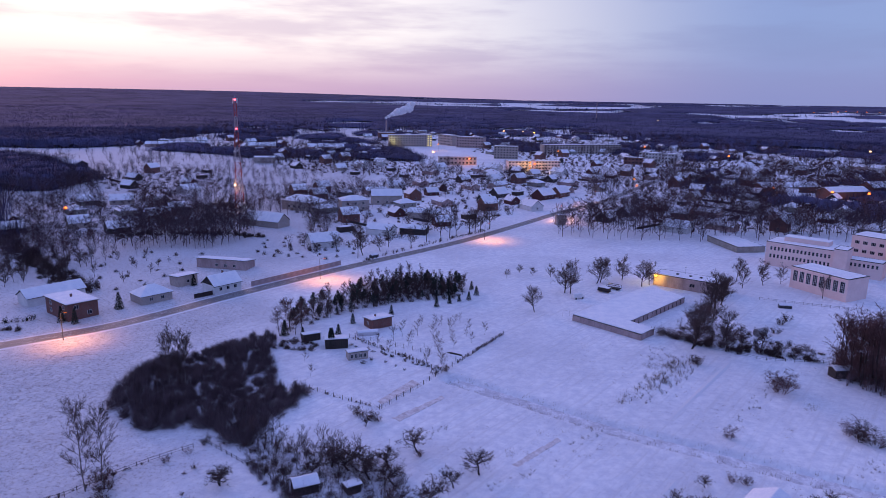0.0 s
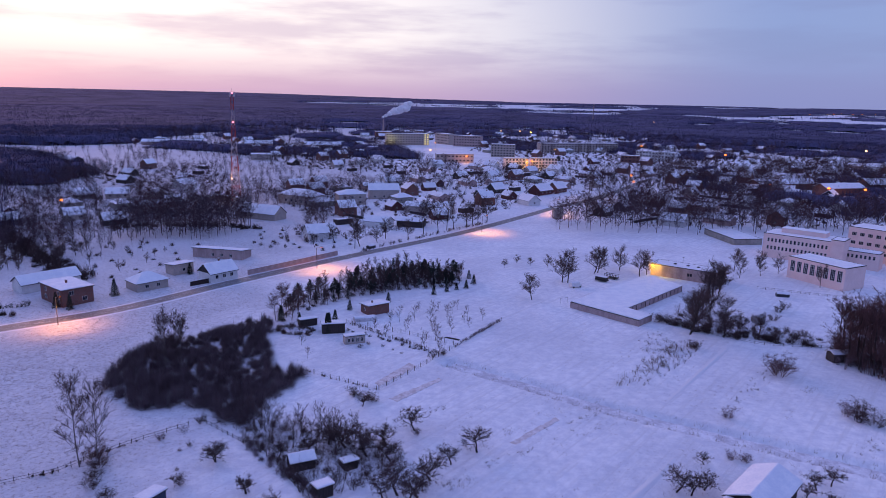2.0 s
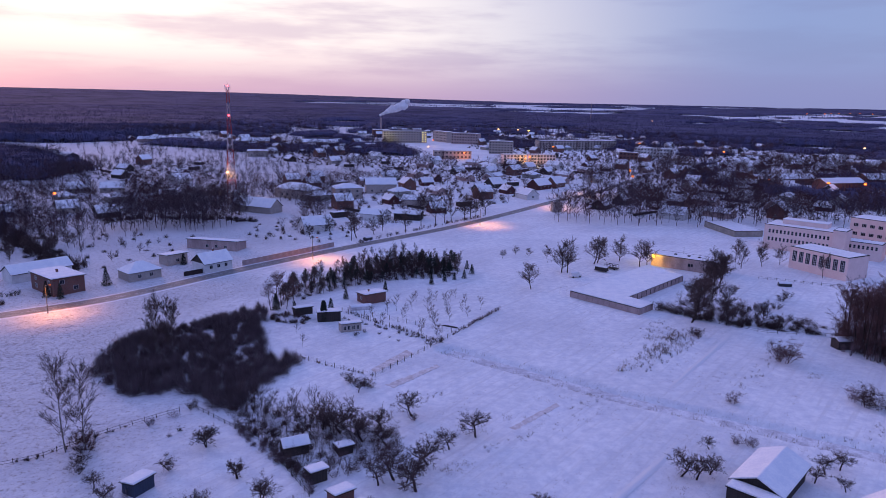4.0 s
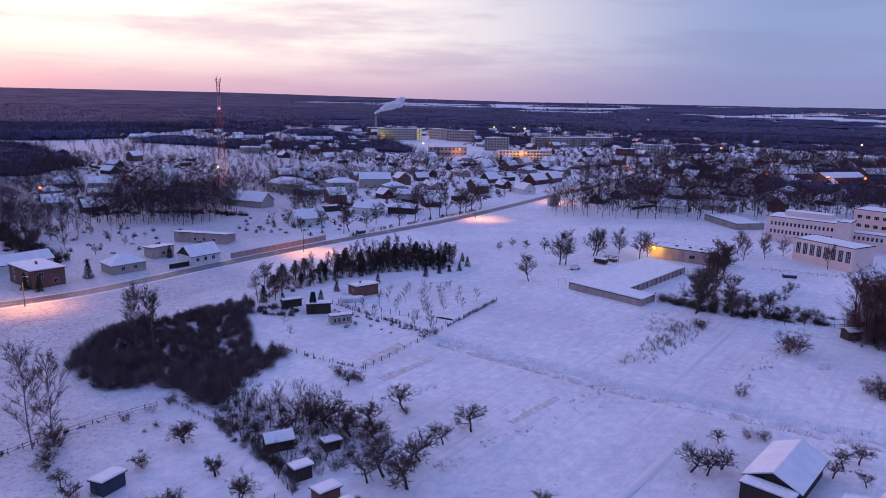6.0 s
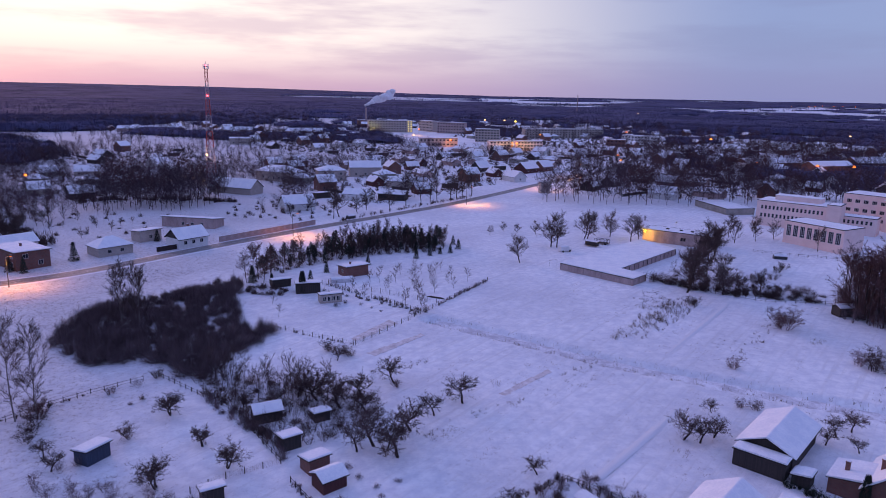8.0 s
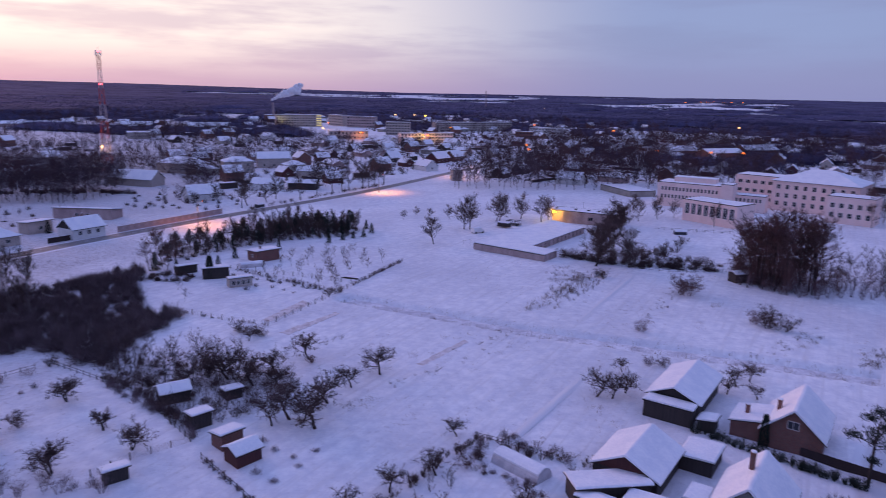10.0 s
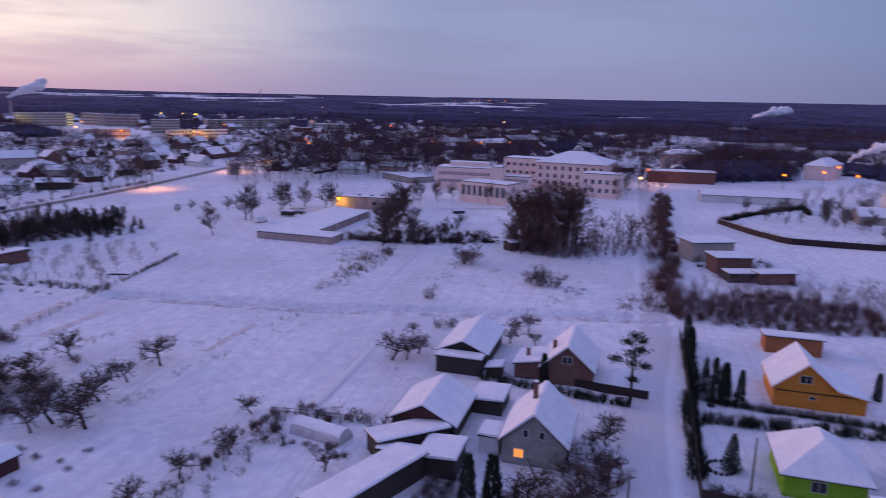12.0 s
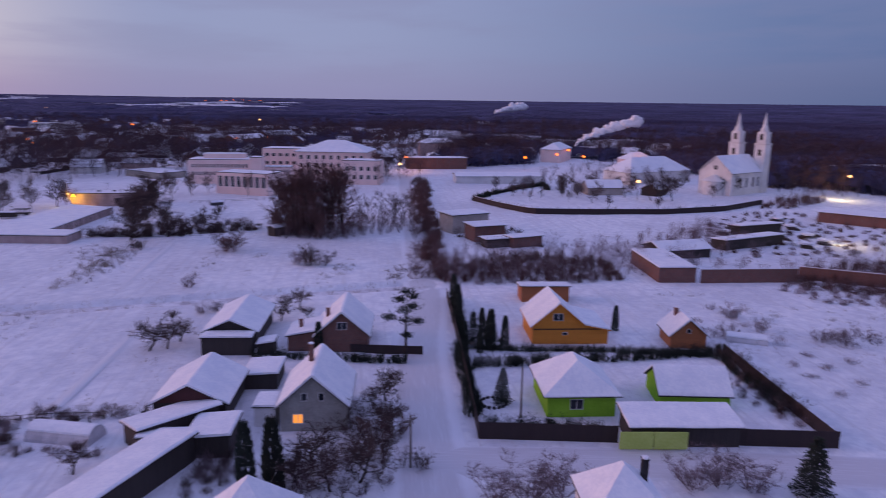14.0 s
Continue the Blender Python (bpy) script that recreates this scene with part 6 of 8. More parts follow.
# grass tufts that hold through the snow
_nr, _g = np.random.RandomState(78), Geo()
for poly, n, keep, hh in (([(-230, 60), (-90, 97), (-62, 115), (-58, 132), (-76, 142), (-80, 175), (-58, 200), (-47, 215), (-60, 238), (-110, 186), (-165, 145), (-230, 104)], 8000, -0.12, 0.26),
                          ([(-8, 116), (18, 158), (44, 138), (96, 105), (60, 108), (34, 92), (10, 98)], 700, 0.16, 0.26),
                          ([(20, 172), (46, 205), (104, 178), (118, 150), (104, 116), (44, 146)], 600, 0.16, 0.26),
                          ([(104, 60), (126, 74), (160, 40), (124, 18), (106, 34)], 700, 0.05, 0.34),
                          ([(-60, 95), (-48, 125), (-24, 105), (-32, 88)], 120, 0.15, 0.22)):
    xs, ys = [p[0] for p in poly], [p[1] for p in poly]
    x, y = _nr.uniform(min(xs), max(xs), 3 * n), _nr.uniform(min(ys), max(ys), 3 * n)
    u, v = x * 0.63 + y * 0.777, x * 0.777 - y * 0.63
    ok = inside_all(x, y, poly) & (lattice_noise(u / 14, v / 3.5) + 0.5 * lattice_noise(x / 31 + 7, y / 31) > keep)
    k = np.repeat(np.where(ok)[0][:n], 7)
    p = np.stack([x[k] + _nr.normal(0, 0.22, len(k)), y[k] + _nr.normal(0, 0.22, len(k)), np.full(len(k), -0.05)], 1)
    e = np.stack([_nr.normal(0, 0.16, len(k)), _nr.normal(0, 0.16, len(k)), hh * _nr.uniform(0.4, 1.3, len(k))], 1)
    _g.slivers(p, p + e, _nr.uniform(0.03, 0.08, len(k)), _nr)
stuff("grass_tufts", _g, TUFT, "tufts of dead grass poking through the snow", "grass")


def patch(pts, label):
    g = Geo()
    n = len(pts)
    cx, cy = sum(p[0] for p in pts) / n, sum(p[1] for p in pts) / n
    rng, ring = random.Random(int(abs(cx) * 10)), []
    for (x0, y0), (x1, y1) in zip(pts, pts[1:] + pts[:1]):
        k = max(2, int(math.hypot(x1 - x0, y1 - y0) / 0.8))
        for i in range(k):
            ring.append((x0 + (x1 - x0) * i / k + rng.gauss(0, 0.12), y0 + (y1 - y0) * i / k + rng.gauss(0, 0.12)))
    g.v = [(x, y, -0.05) for x, y in ring] + [(cx + (x - cx) * 0.97, cy + (y - cy) * 0.97, 0.09) for x, y in ring]
    m = len(ring)
    g.f = [(i, (i + 1) % m, m + (i + 1) % m, m + i) for i in range(m)] + [tuple(range(m, 2 * m))]
    return tagged(new("grass_strip", g.mesh("grass_strip", STUBBLE)), label, "grass strip", kind="stuff")


patch([(-13.0, 149.6), (-4.6, 162.2), (-6.6, 165.0), (-14.4, 151.6)], "strip of beaten brown grass showing through snow")
patch([(14.8, 123.5), (26.0, 135.3), (26.6, 134.0), (15.9, 122.6)], "strip of beaten brown grass showing through snow")
patch([(-10.4, 143.1), (1.0, 155.3), (1.8, 154.4), (-1.1, 150.6), (-8.5, 141.4)], "strip of beaten brown grass showing through snow")

_van = thing("van", 50.5, 240.5, 25, "small white van covered with snow", "van")
part("body", Geo().along([(-0.95, 0.35), (0.95, 0.35), (0.95, 1.2), (0.75, 1.9), (-0.75, 1.9), (-0.95, 1.2)], -2.3, 1.2, 3, random.Random(2), 0.01), WHITE_PAINT, _van)
part("bonnet", Geo().along([(-0.9, 0.35), (0.9, 0.35), (0.9, 1.05), (-0.9, 1.05)], 1.2, 2.2), WHITE_PAINT, _van)
part("windscreen", Geo().box(1.204, -0.75, 1.1, 1.26, 0.75, 1.75), GLASS, _van)
part("snow_cover", Geo().along([(-0.74, 1.9), (0.74, 1.9), (0.6, 2.08), (-0.6, 2.08)], -2.2, 1.1), SNOW, _van)
for _x in (-1.5, 1.4):
    for _y in (-0.95, 0.95):
        part("wheel", Geo().tube((_x, _y - 0.1, 0.33), (_x, _y + 0.1, 0.33), 0.34, 0.34, 10), DARK, _van)
_tr = thing("trailer_frame", 66.8, 253.6, -35, "empty trailer with a railed frame on the lit yard", "trailer")
part("deck", Geo().box(-2.6, -1.1, 0.5, 2.6, 1.1, 0.7), OLD_WOOD, _tr)
for _x in (-2.5, -1.25, 0, 1.25, 2.5):
    for _y in (-1.05, 1.05):
        part("stake", Geo().box(_x - 0.05, _y - 0.05, 0.7, _x + 0.05, _y + 0.05, 1.9), OLD_WOOD, _tr)
for _y in (-1.05, 1.05):
    part("rail", Geo().box(-2.6, _y - 0.04, 1.8, 2.6, _y + 0.04, 1.95), OLD_WOOD, _tr)
for _x in (-1.6, 1.6):
    for _y in (-1.0, 1.0):
        part("wheel", Geo().tube((_x, _y - 0.1, 0.3), (_x, _y + 0.1, 0.3), 0.36, 0.36, 10), DARK, _tr)
_rg, _gg = random.Random(77), Geo()
for x, y in LANE[::1]:
    for _ in range(26):
        o = _rg.choice((-2.7, -2.7, -2.6, 2.8, _rg.uniform(-2, 2)))
        a = Vector((x + o * 0.55 + _rg.gauss(0, 0.9), y + o * 0.83 + _rg.gauss(0, 0.5), -0.65 if abs(o) < 2.2 else -0.25))
        _gg.tube(a, a + Vector((_rg.gauss(0, 0.12), _rg.gauss(0, 0.12), _rg.uniform(0.5, 0.95))), 0.03, 0, 3)
stuff("ditch_weeds", _gg, DRY_GRASS, "dry weeds along the snow-filled ditch", "weeds")

# ---- along the main road: houses, lamps, trees, mast ----
house("house", -119.5, 213.8, math.degrees(math.atan2(-9.8, 12.6)), 15.2, 9.6, 5.2, 5.5, BRICK, "two-storey red-brown brick house with a flat snowy roof", roof="shed", windows=[("r", 5, 1.0, 1.5, 1.4), ("r", 5, 3.4, 1.5, 1.4), ("r", -4, 1.0, 1.5, 1.4), ("r", -4, 3.4, 1.5, 1.4), ("b", 2, 3.4, 1.5, 1.4), ("b", -2, 1.0, 1.5, 1.4)], chimneys=[(0, 0, 5.3, 6.6)], over=0.5)
house("house", -134.5, 229.0, 52, 19.0, 8.0, 3.0, 5.2, WHITE, "long pale house with a snow-covered gable roof")
house("house", -100.5, 230.0, 48, 11.0, 8.4, 2.9, 5.6, SILICATE, "low house with hipped snow roof beside the road", roof="hip", windows=[("r", 2, 1.0, 1.3, 1.2), ("r", -2, 1.0, 1.3, 1.2)])
house("house", -97.0, 251.0, 50, 8.0, 6.0, 3.4, 4.0, SILICATE, "flat-roofed pale brick outbuilding with snow", roof="shed", category="outbuilding", windows=[("r", 0, 1.2, 1.2, 1.2)])
house("house", -80.2, 243.6, 50, 11.0, 8.0, 3.3, 6.2, WHITE, "pale house with snowy gable roof and dark gable end", gable_mat=OLD_WOOD, windows=[("r", 3, 1.2, 1.2, 1.3), ("r", 0, 1.2, 1.2, 1.3), ("r", -3, 1.2, 1.2, 1.3)], chimneys=[(1, 0.8, 5.2, 7.2)])
house("shed", -89.5, 278.5, -12, 22.0, 8.0, 2.8, 4.0, CONCRETE, "derelict long concrete shed with snow roof", "shed", "shed", windows=[("r", 6, 1.0, 1.2, 1.2), ("r", 2, 1.0, 1.2, 1.2), ("r", -2, 1.0, 1.2, 1.2)])
fence([(-86.5, 232.6), (-76.0, 244.0)], 1.6, FENCE_BROWN, "dark fence before the pale house", "solid")
fence([(-71.0, 249.5), (-56.0, 268.0), (-42.6, 285.3)], 1.9, CONCRETE, "long grey concrete panel fence beside the road", "solid", 3.0)
evergreen("spruce", -107.0, 219.6, 6.0, "small dark spruce beside the house", "roadside spruces")
evergreen("spruce", -118.6, 205.4, 5.2, "dark spruce against the brick house", "roadside spruces", wide=0.9)
evergreen("spruce", -113.6, 204.0, 5.0, "dark spruce against the brick house", "roadside spruces", wide=0.9)
evergreen("spruce", -92.5, 249.0, 4.6, "dark spruce between houses", "roadside spruces")
hedge("roadside_hedge", [(-150, 196), (-138, 202), (-128, 207)], 1.8, 2.0, NEEDLE, "dark evergreen hedge in the front yard", 2.0, 81)

_rng, _g = random.Random(83), Geo()
mound_row(_rng, _g, [(-214, 326), (-182, 293), (-150, 259), (-126, 238)], 1.1, 2.0, 5.0, 2.6, 3.0, 80, 0.2)
mound_row(_rng, _g, [(-159, 331), (-151, 341), (-103, 346), (-90, 337)], 1.5, 1.6, 3.4, 2.0, 2.0, 80, 0.2)
mound_row(_rng, _g, [(-150, 192), (-137, 198), (-126, 196)], 1.0, 1.0, 2.0, 1.1, 0.4, 70, 0.12)
for x, y in scatter([(-150, 240), (-118, 236), (-96, 262), (-96, 300), (-140, 305), (-175, 300)], 9.0, _rng):
    mound(_rng, _g, x, y, _rng.uniform(0.8, 2.2), 1.4, 70, 0.14)
for x, y in scatter([(-86, 300), (-70, 296), (-46, 292), (-34, 306), (-60, 345), (-86, 336)], 6.0, _rng):
    mound(_rng, _g, x, y, _rng.uniform(0.8, 2.4), 1.3, 60, 0.14)
stuff("yard_thickets", _g, TWIG, "dark bare bushes round the roadside yards", "bushes")
_g = Geo()
mound_row(_rng, _g, [(70, 204), (76, 196), (84, 191), (92, 187), (106, 182)], 1.3, 1.2, 3.4, 1.8, 1.6, 90, 0.13)
for x, y in scatter([(70, 203), (82, 212), (96, 208), (112, 188), (106, 180), (88, 188), (74, 195)], 3.2, _rng):
    mound(_rng, _g, x, y, _rng.uniform(0.8, 3.2), _rng.uniform(1.0, 2.0), 70, 0.12)
for x, y, v in ((120, 268, 0), (125, 277, 1), (131, 270, 2), (137, 266, 3), (128, 262, 1), (118, 258, 2), (143, 246, 0)):
    tree("far", x, y, 0.85, "thin bare tree beside the school path", "school path trees", v)
stuff("grove_brush", _g, TWIG, "dark bare brush at the field edge behind garages", "brush")
for x, y in ((-109.5, 189.5), (-47.2, 261.5), (22.5, 343.0), (69.5, 405.0), (-165.0, 146.5), (104.0, 470.0)):
    ob = pole(x, y, 8.2, "roadside lamp post with glowing orange lamp", name="street_lamp", lamp=True)
    part("arm", Geo().tube((0, 0, 8.1), (1.9, -1.1, 8.8), 0.06, 0.05, 6), STEEL, ob)
    head = part("lamp_head", Geo().box(1.7, -1.45, 8.78, 2.5, -1.05, 8.95), DARK, ob)
    part("bulb", Geo().box(1.8, -1.4, 8.70, 2.4, -1.1, 8.777), LAMP_ORANGE, head, "glowing orange bulb")
    li = lamp_light(x + 2.4, y - 1.4, 8.6, SODIUM, 8000, "SPOT")
    li.data.spot_size, li.data.spot_blend = radians(155), 0.7

for i, (x, y, h) in enumerate(((-61.5, 325.1, 17), (-36.7, 297.5, 17), (-35.0, 303.0, 15), (-24.9, 321.8, 11), (-14.1, 323.5, 11), (-7.0, 334.8, 18.5), (0.3, 341.0, 17.5), (4.6, 346.0, 18.5), (8.2, 351.0, 18), (15.3, 359.5, 14.5), (18.5, 362.8, 14.5), (21.7, 366.4, 16.5), (27, 372, 15), (-48, 312, 10), (-55, 300, 8), (-28, 312, 9))):
    tree("linden" if h < 16 else "aspen", x, y, h / (13.5 if h < 16 else 16.5), "bare roadside tree along the snowy verge", "roadside trees")
hedge("verge_bushes", [(-34, 291), (-20, 312), (-6, 329), (10, 349), (26, 369)], 1.6, 2.0, TWIG, "bare bushes along the road verge", 0.9, 82)
_sedan = house("car", -29.8, 300.4, 50, 4.2, 1.7, 0.9, 1.35, CAR_DARK, "dark parked car dusted with snow", "car", "gable", over=0.0)


def mast(x, y, H):
    ob = thing("radio_mast", x, y, 20, "tall red and white lattice radio mast with lamps", "mast")
    wide = lambda z: 2.7 - 1.9 * min(z / (H * 0.8), 1.0)
    n = 14
    for k in range(n):
        z0, z1 = H * k / n, H * (k + 1) / n
        g = Geo()
        c0 = [(sx * wide(z0), sy * wide(z0), z0) for sx, sy in ((-1, -1), (1, -1), (1, 1), (-1, 1))]
        c1 = [(sx * wide(z1), sy * wide(z1), z1) for sx, sy in ((-1, -1), (1, -1), (1, 1), (-1, 1))]
        for i in range(4):
            g.tube(c0[i], c1[i], 0.17, 0.17, 5)
            g.tube(c0[i], c1[(i + 1) % 4], 0.09, 0.09, 4)
            g.tube(c0[(i + 1) % 4], c1[i], 0.09, 0.09, 4)
            g.tube(c1[i], c1[(i + 1) % 4], 0.09, 0.09, 4)
        part("lattice_section", g, RED_PAINT if (k // 2) % 2 == 0 else MAST_PALE, ob)
    part("platform", Geo().box(-1.6, -1.6, H, 1.6, 1.6, H + 0.2), STEEL, ob)
    for i in range(6):
        a = 1.047 * i
        part("antenna_panel", Geo().box(math.cos(a) * 1.5 - 0.15, math.sin(a) * 1.5 - 0.15, H - 1.4, math.cos(a) * 1.5 + 0.15, math.sin(a) * 1.5 + 0.15, H + 1.6), WHITE_PAINT, ob)
    part("rod", Geo().tube((0, 0, H), (0, 0, H + 3.5), 0.08, 0.05, 5), STEEL, ob)
    for z in (H + 0.4, H * 0.74):
        part("red_beacon", Geo().box(-0.5, -1.5, z, 0.5, -0.9, z + 0.8), LAMP_RED, ob, "red warning lamp")
    part("lamp", Geo().box(-2.9, -3.4, 14.2, -1.9, -2.6, 15.0), LAMP_WHITE, ob, "bright work lamp")
    return ob


mast(-128.0, 432.0, 66.0)
lamp_light(-131.0, 427.0, 13.5, (1.0, 0.50, 0.22), 6000)
house("equipment_hut", -124, 428, 20, 7, 4, 3.0, 3.0, WHITE, "pale equipment hut at the mast's foot", "hut", "flat")
house("equipment_hut", -140, 434, 10, 14, 6, 2.6, 2.6, SILICATE, "low pale hut with snow roof near the mast", "hut", "flat")

_k = block("bus_shelter_kiosk", 66.5, 387.0, 10, 5.5, 4.0, 5.8, SILICATE, "small pale transformer kiosk by the road", "kiosk")

# ---- named larger buildings of the town ----
def flats(x, y, rz, L, W, H, wall, label, storeys, cols, lit=(), pane_lit=None):
    ob = block("apartment_block", x, y, rz, L, W, H, wall, label, "apartment block", 0.4)
    for s in range(storeys):
        for c in range(cols):
            u = L / 2 - (c + 0.5) * L / cols
            pane = pane_lit if pane_lit and c in lit else GLASS
            q = part("window", Geo().box(u - 0.95, -W / 2 - 0.04, H * (s + 0.35) / storeys, u + 0.95, -W / 2 + 0.01, H * (s + 0.35) / storeys + 1.5), pane, ob)
    return ob


flats(-75, 978, 12, 62, 13, 16, SILICATE, "four-storey apartment block with a yellow-lit stair end", 5, 16, (0, 1), LIT_YELLOW)
flats(-6, 1040, -60, 40, 13, 15, SILICATE, "grey apartment block with snowy flat roof", 4, 10)
flats(20, 985, -20, 40, 13, 15, CONCRETE, "grey apartment block with snowy flat roof", 4, 10)
flats(61, 812, -8, 28, 13, 14.5, SILICATE, "apartment block with snowy flat roof", 5, 8)
flats(132, 895, 16, 112, 13, 11.5, SILICATE, "very long low apartment block under snow", 4, 26)
flats(-3, 727, 6, 40, 10, 8.5, SILICATE, "long two-storey building with snowy roof", 2, 10)
flats(66, 684, 8, 24, 11, 9, PLASTER, "pinkish building in orange lamplight", 3, 7, (0,), LIT_ORANGE)
flats(94, 690, 10, 26, 11, 9, PLASTER, "pinkish building in orange lamplight", 3, 8)
flats(232, 812, -36, 45, 12, 10.5, WHITE, "white modern building with a snowy flat roof", 3, 12)
flats(204, 772, -20, 20, 11, 7.5, BRICK, "brick building with snow roof", 2, 5)
house("warehouse", 278, 552, 15, 55, 16, 5.0, 8.0, BRICK, "long brick building with a broad snowy roof", "warehouse")
house("house", -55.5, 430, 20, 17, 12, 6.5, 9.0, SILICATE, "square two-storey pale brick house with hipped snowy roof", roof="hip", windows=[("r", 5, 1, 1.4, 1.5), ("r", 0, 1, 1.4, 1.5), ("r", -5, 1, 1.4, 1.5), ("r", 5, 4, 1.4, 1.5), ("r", 0, 4, 1.4, 1.5), ("r", -5, 4, 1.4, 1.5)])
house("house", -86, 428, -28, 26, 13, 5.5, 9.0, SILICATE, "long pale villa with hipped snowy roof", roof="hip", windows=[("r", 9, 1.4, 1.4, 1.6), ("r", 5, 1.4, 1.4, 1.6), ("r", 1, 1.4, 1.4, 1.6), ("r", -3, 1.4, 1.4, 1.6), ("r", -7, 1.4, 1.4, 1.6)])
house("house", -97, 372, -25, 26, 10, 3.6, 7.5, SILICATE, "long low house with wide snow-covered gable roof")
house("house", -31, 352, -20, 14, 8, 3.4, 5.6, WHITE, "low house with snowy roof near the road")
house("house", -14, 356, -15, 14, 7, 3.2, 4.6, OLD_WOOD, "dark low house with snowy roof near the road")
house("house", -8, 402, -10, 22, 9, 4.0, 6.0, SILICATE, "long building with snowy roof behind the road")
block("hall", 142.6, 321.8, 8, 14.5, 28, 2.8, GREY, "low grey hall with a broad white snow roof", "hall")

for nm, x, y, rz, L, W, e, r, wall, lab in (
        ("barn", -345, 640, -30, 34, 12, 4.5, 7.5, OLD_WOOD, "long dark barn with a snow roof by the woods"),
        ("barn", -348, 905, 8, 74, 14, 4, 7, CONCRETE, "very long low farm building under snow"),
        ("barn", -232, 893, 10, 34, 16, 5, 8.5, CONCRETE, "broad farm shed with a snow roof"),
        ("barn", -150, 890, 14, 46, 16, 5, 8.5, CONCRETE, "broad farm shed with a snow roof"),
        ("house", -184, 716, 10, 20, 12, 6, 7, SILICATE, "square pale building among trees"),
        ("house", -224, 431, 30, 13, 9, 3, 6.4, GREY, "grey house with snow-covered gable roof"),
        ("house", -205, 437, 20, 14, 9, 3, 6.2, SILICATE, "pale house with snow-covered gable roof"),
        ("house", -37, 458, 10, 20, 12, 6, 9.5, SILICATE, "two-storey pale house with hipped roof"),
        ("house", 42, 497, 40, 11, 9, 3, 7.0, OLD_WOOD, "dark house with a steep snow roof"),
        ("house", 74, 492, 45, 15, 10, 3.4, 7.4, RED_WOOD, "dark red house with steep snow roof"),
        ("house", 88, 506, 45, 12, 9, 3.4, 7.4, BRICK, "brick house with steep snow roof"),
        ("house", 30, 468, 40, 9, 7, 2.8, 5.6, OLD_WOOD, "small dark house with snow roof"),
        ("house", 306, 520, 15, 36, 14, 6, 9, BRICK, "long brick house with broad snow roof"),
        ("house", 358, 552, 10, 34, 16, 6, 10, BRICK, "long brick house with hipped snow roof")):
    house(nm, x, y, rz, L, W, e, r, wall, lab, category=nm, windows=[("r", L * 0.3, 1.2, 1.3, 1.3), ("r", 0, 1.2, 1.3, 1.3), ("r", -L * 0.3, 1.2, 1.3, 1.3)])

# ---- church and the buildings round it ----
_ch = house("church", 303, 122.5, -10, 24.0, 15.0, 9.5, 16.0, WHITE, "white church with two slender steeples and snowy roof", "church", over=0.5)
for s in (-1, 1):
    yy = s * 6.0
    _tw = part("steeple", Geo().box(10.5, yy - 2.4, -0.4, 15.3, yy + 2.4, 21.0), WHITE, _ch)
    part("belfry", Geo().box(10.9, yy - 2.0, 21.203, 14.9, yy + 2.0, 26.0), WHITE, _tw)
    part("cornice", Geo().box(10.2, yy - 2.7, 20.6, 15.6, yy + 2.7, 21.2), FRAME, _tw)
    part("spire", Geo().tube((12.9, yy, 26.003), (12.9, yy, 29.0), 2.0, 0.9, 8).tube((12.9, yy, 29.0), (12.9, yy, 34.5), 0.9, 0.0, 8), WHITE, _tw)
    part("cross", Geo().box(12.85, yy - 0.06, 34.3, 12.95, yy + 0.06, 36.0).box(12.85, yy - 0.5, 35.2, 12.95, yy + 0.5, 35.35), DARK, _tw)
    for z in (16.0, 22.5):
        part("sound_opening", Geo().box(10.45 if z < 20 else 10.85, yy - 0.7, z, 10.6 if z < 20 else 11.0, yy + 0.7, z + 2.6), DARK, _tw)
window(_ch, "f", 12, 7.5, 0, 10.5, 1.8, 1.8, None, 1, 1)
row_windows(_ch, "r", 12, 7.5, (-5, 0, 5, 9), (3.0,), 1.4, 4.2, None, 1, 2)
part("apse", Geo().tube((-12.5, 0, -0.3), (-12.5, 0, 6.0), 4.4, 4.4, 14).tube((-12.5, 0, 6.0), (-12.5, 0, 8.5), 5.2, 0.5, 14), WHITE, _ch)

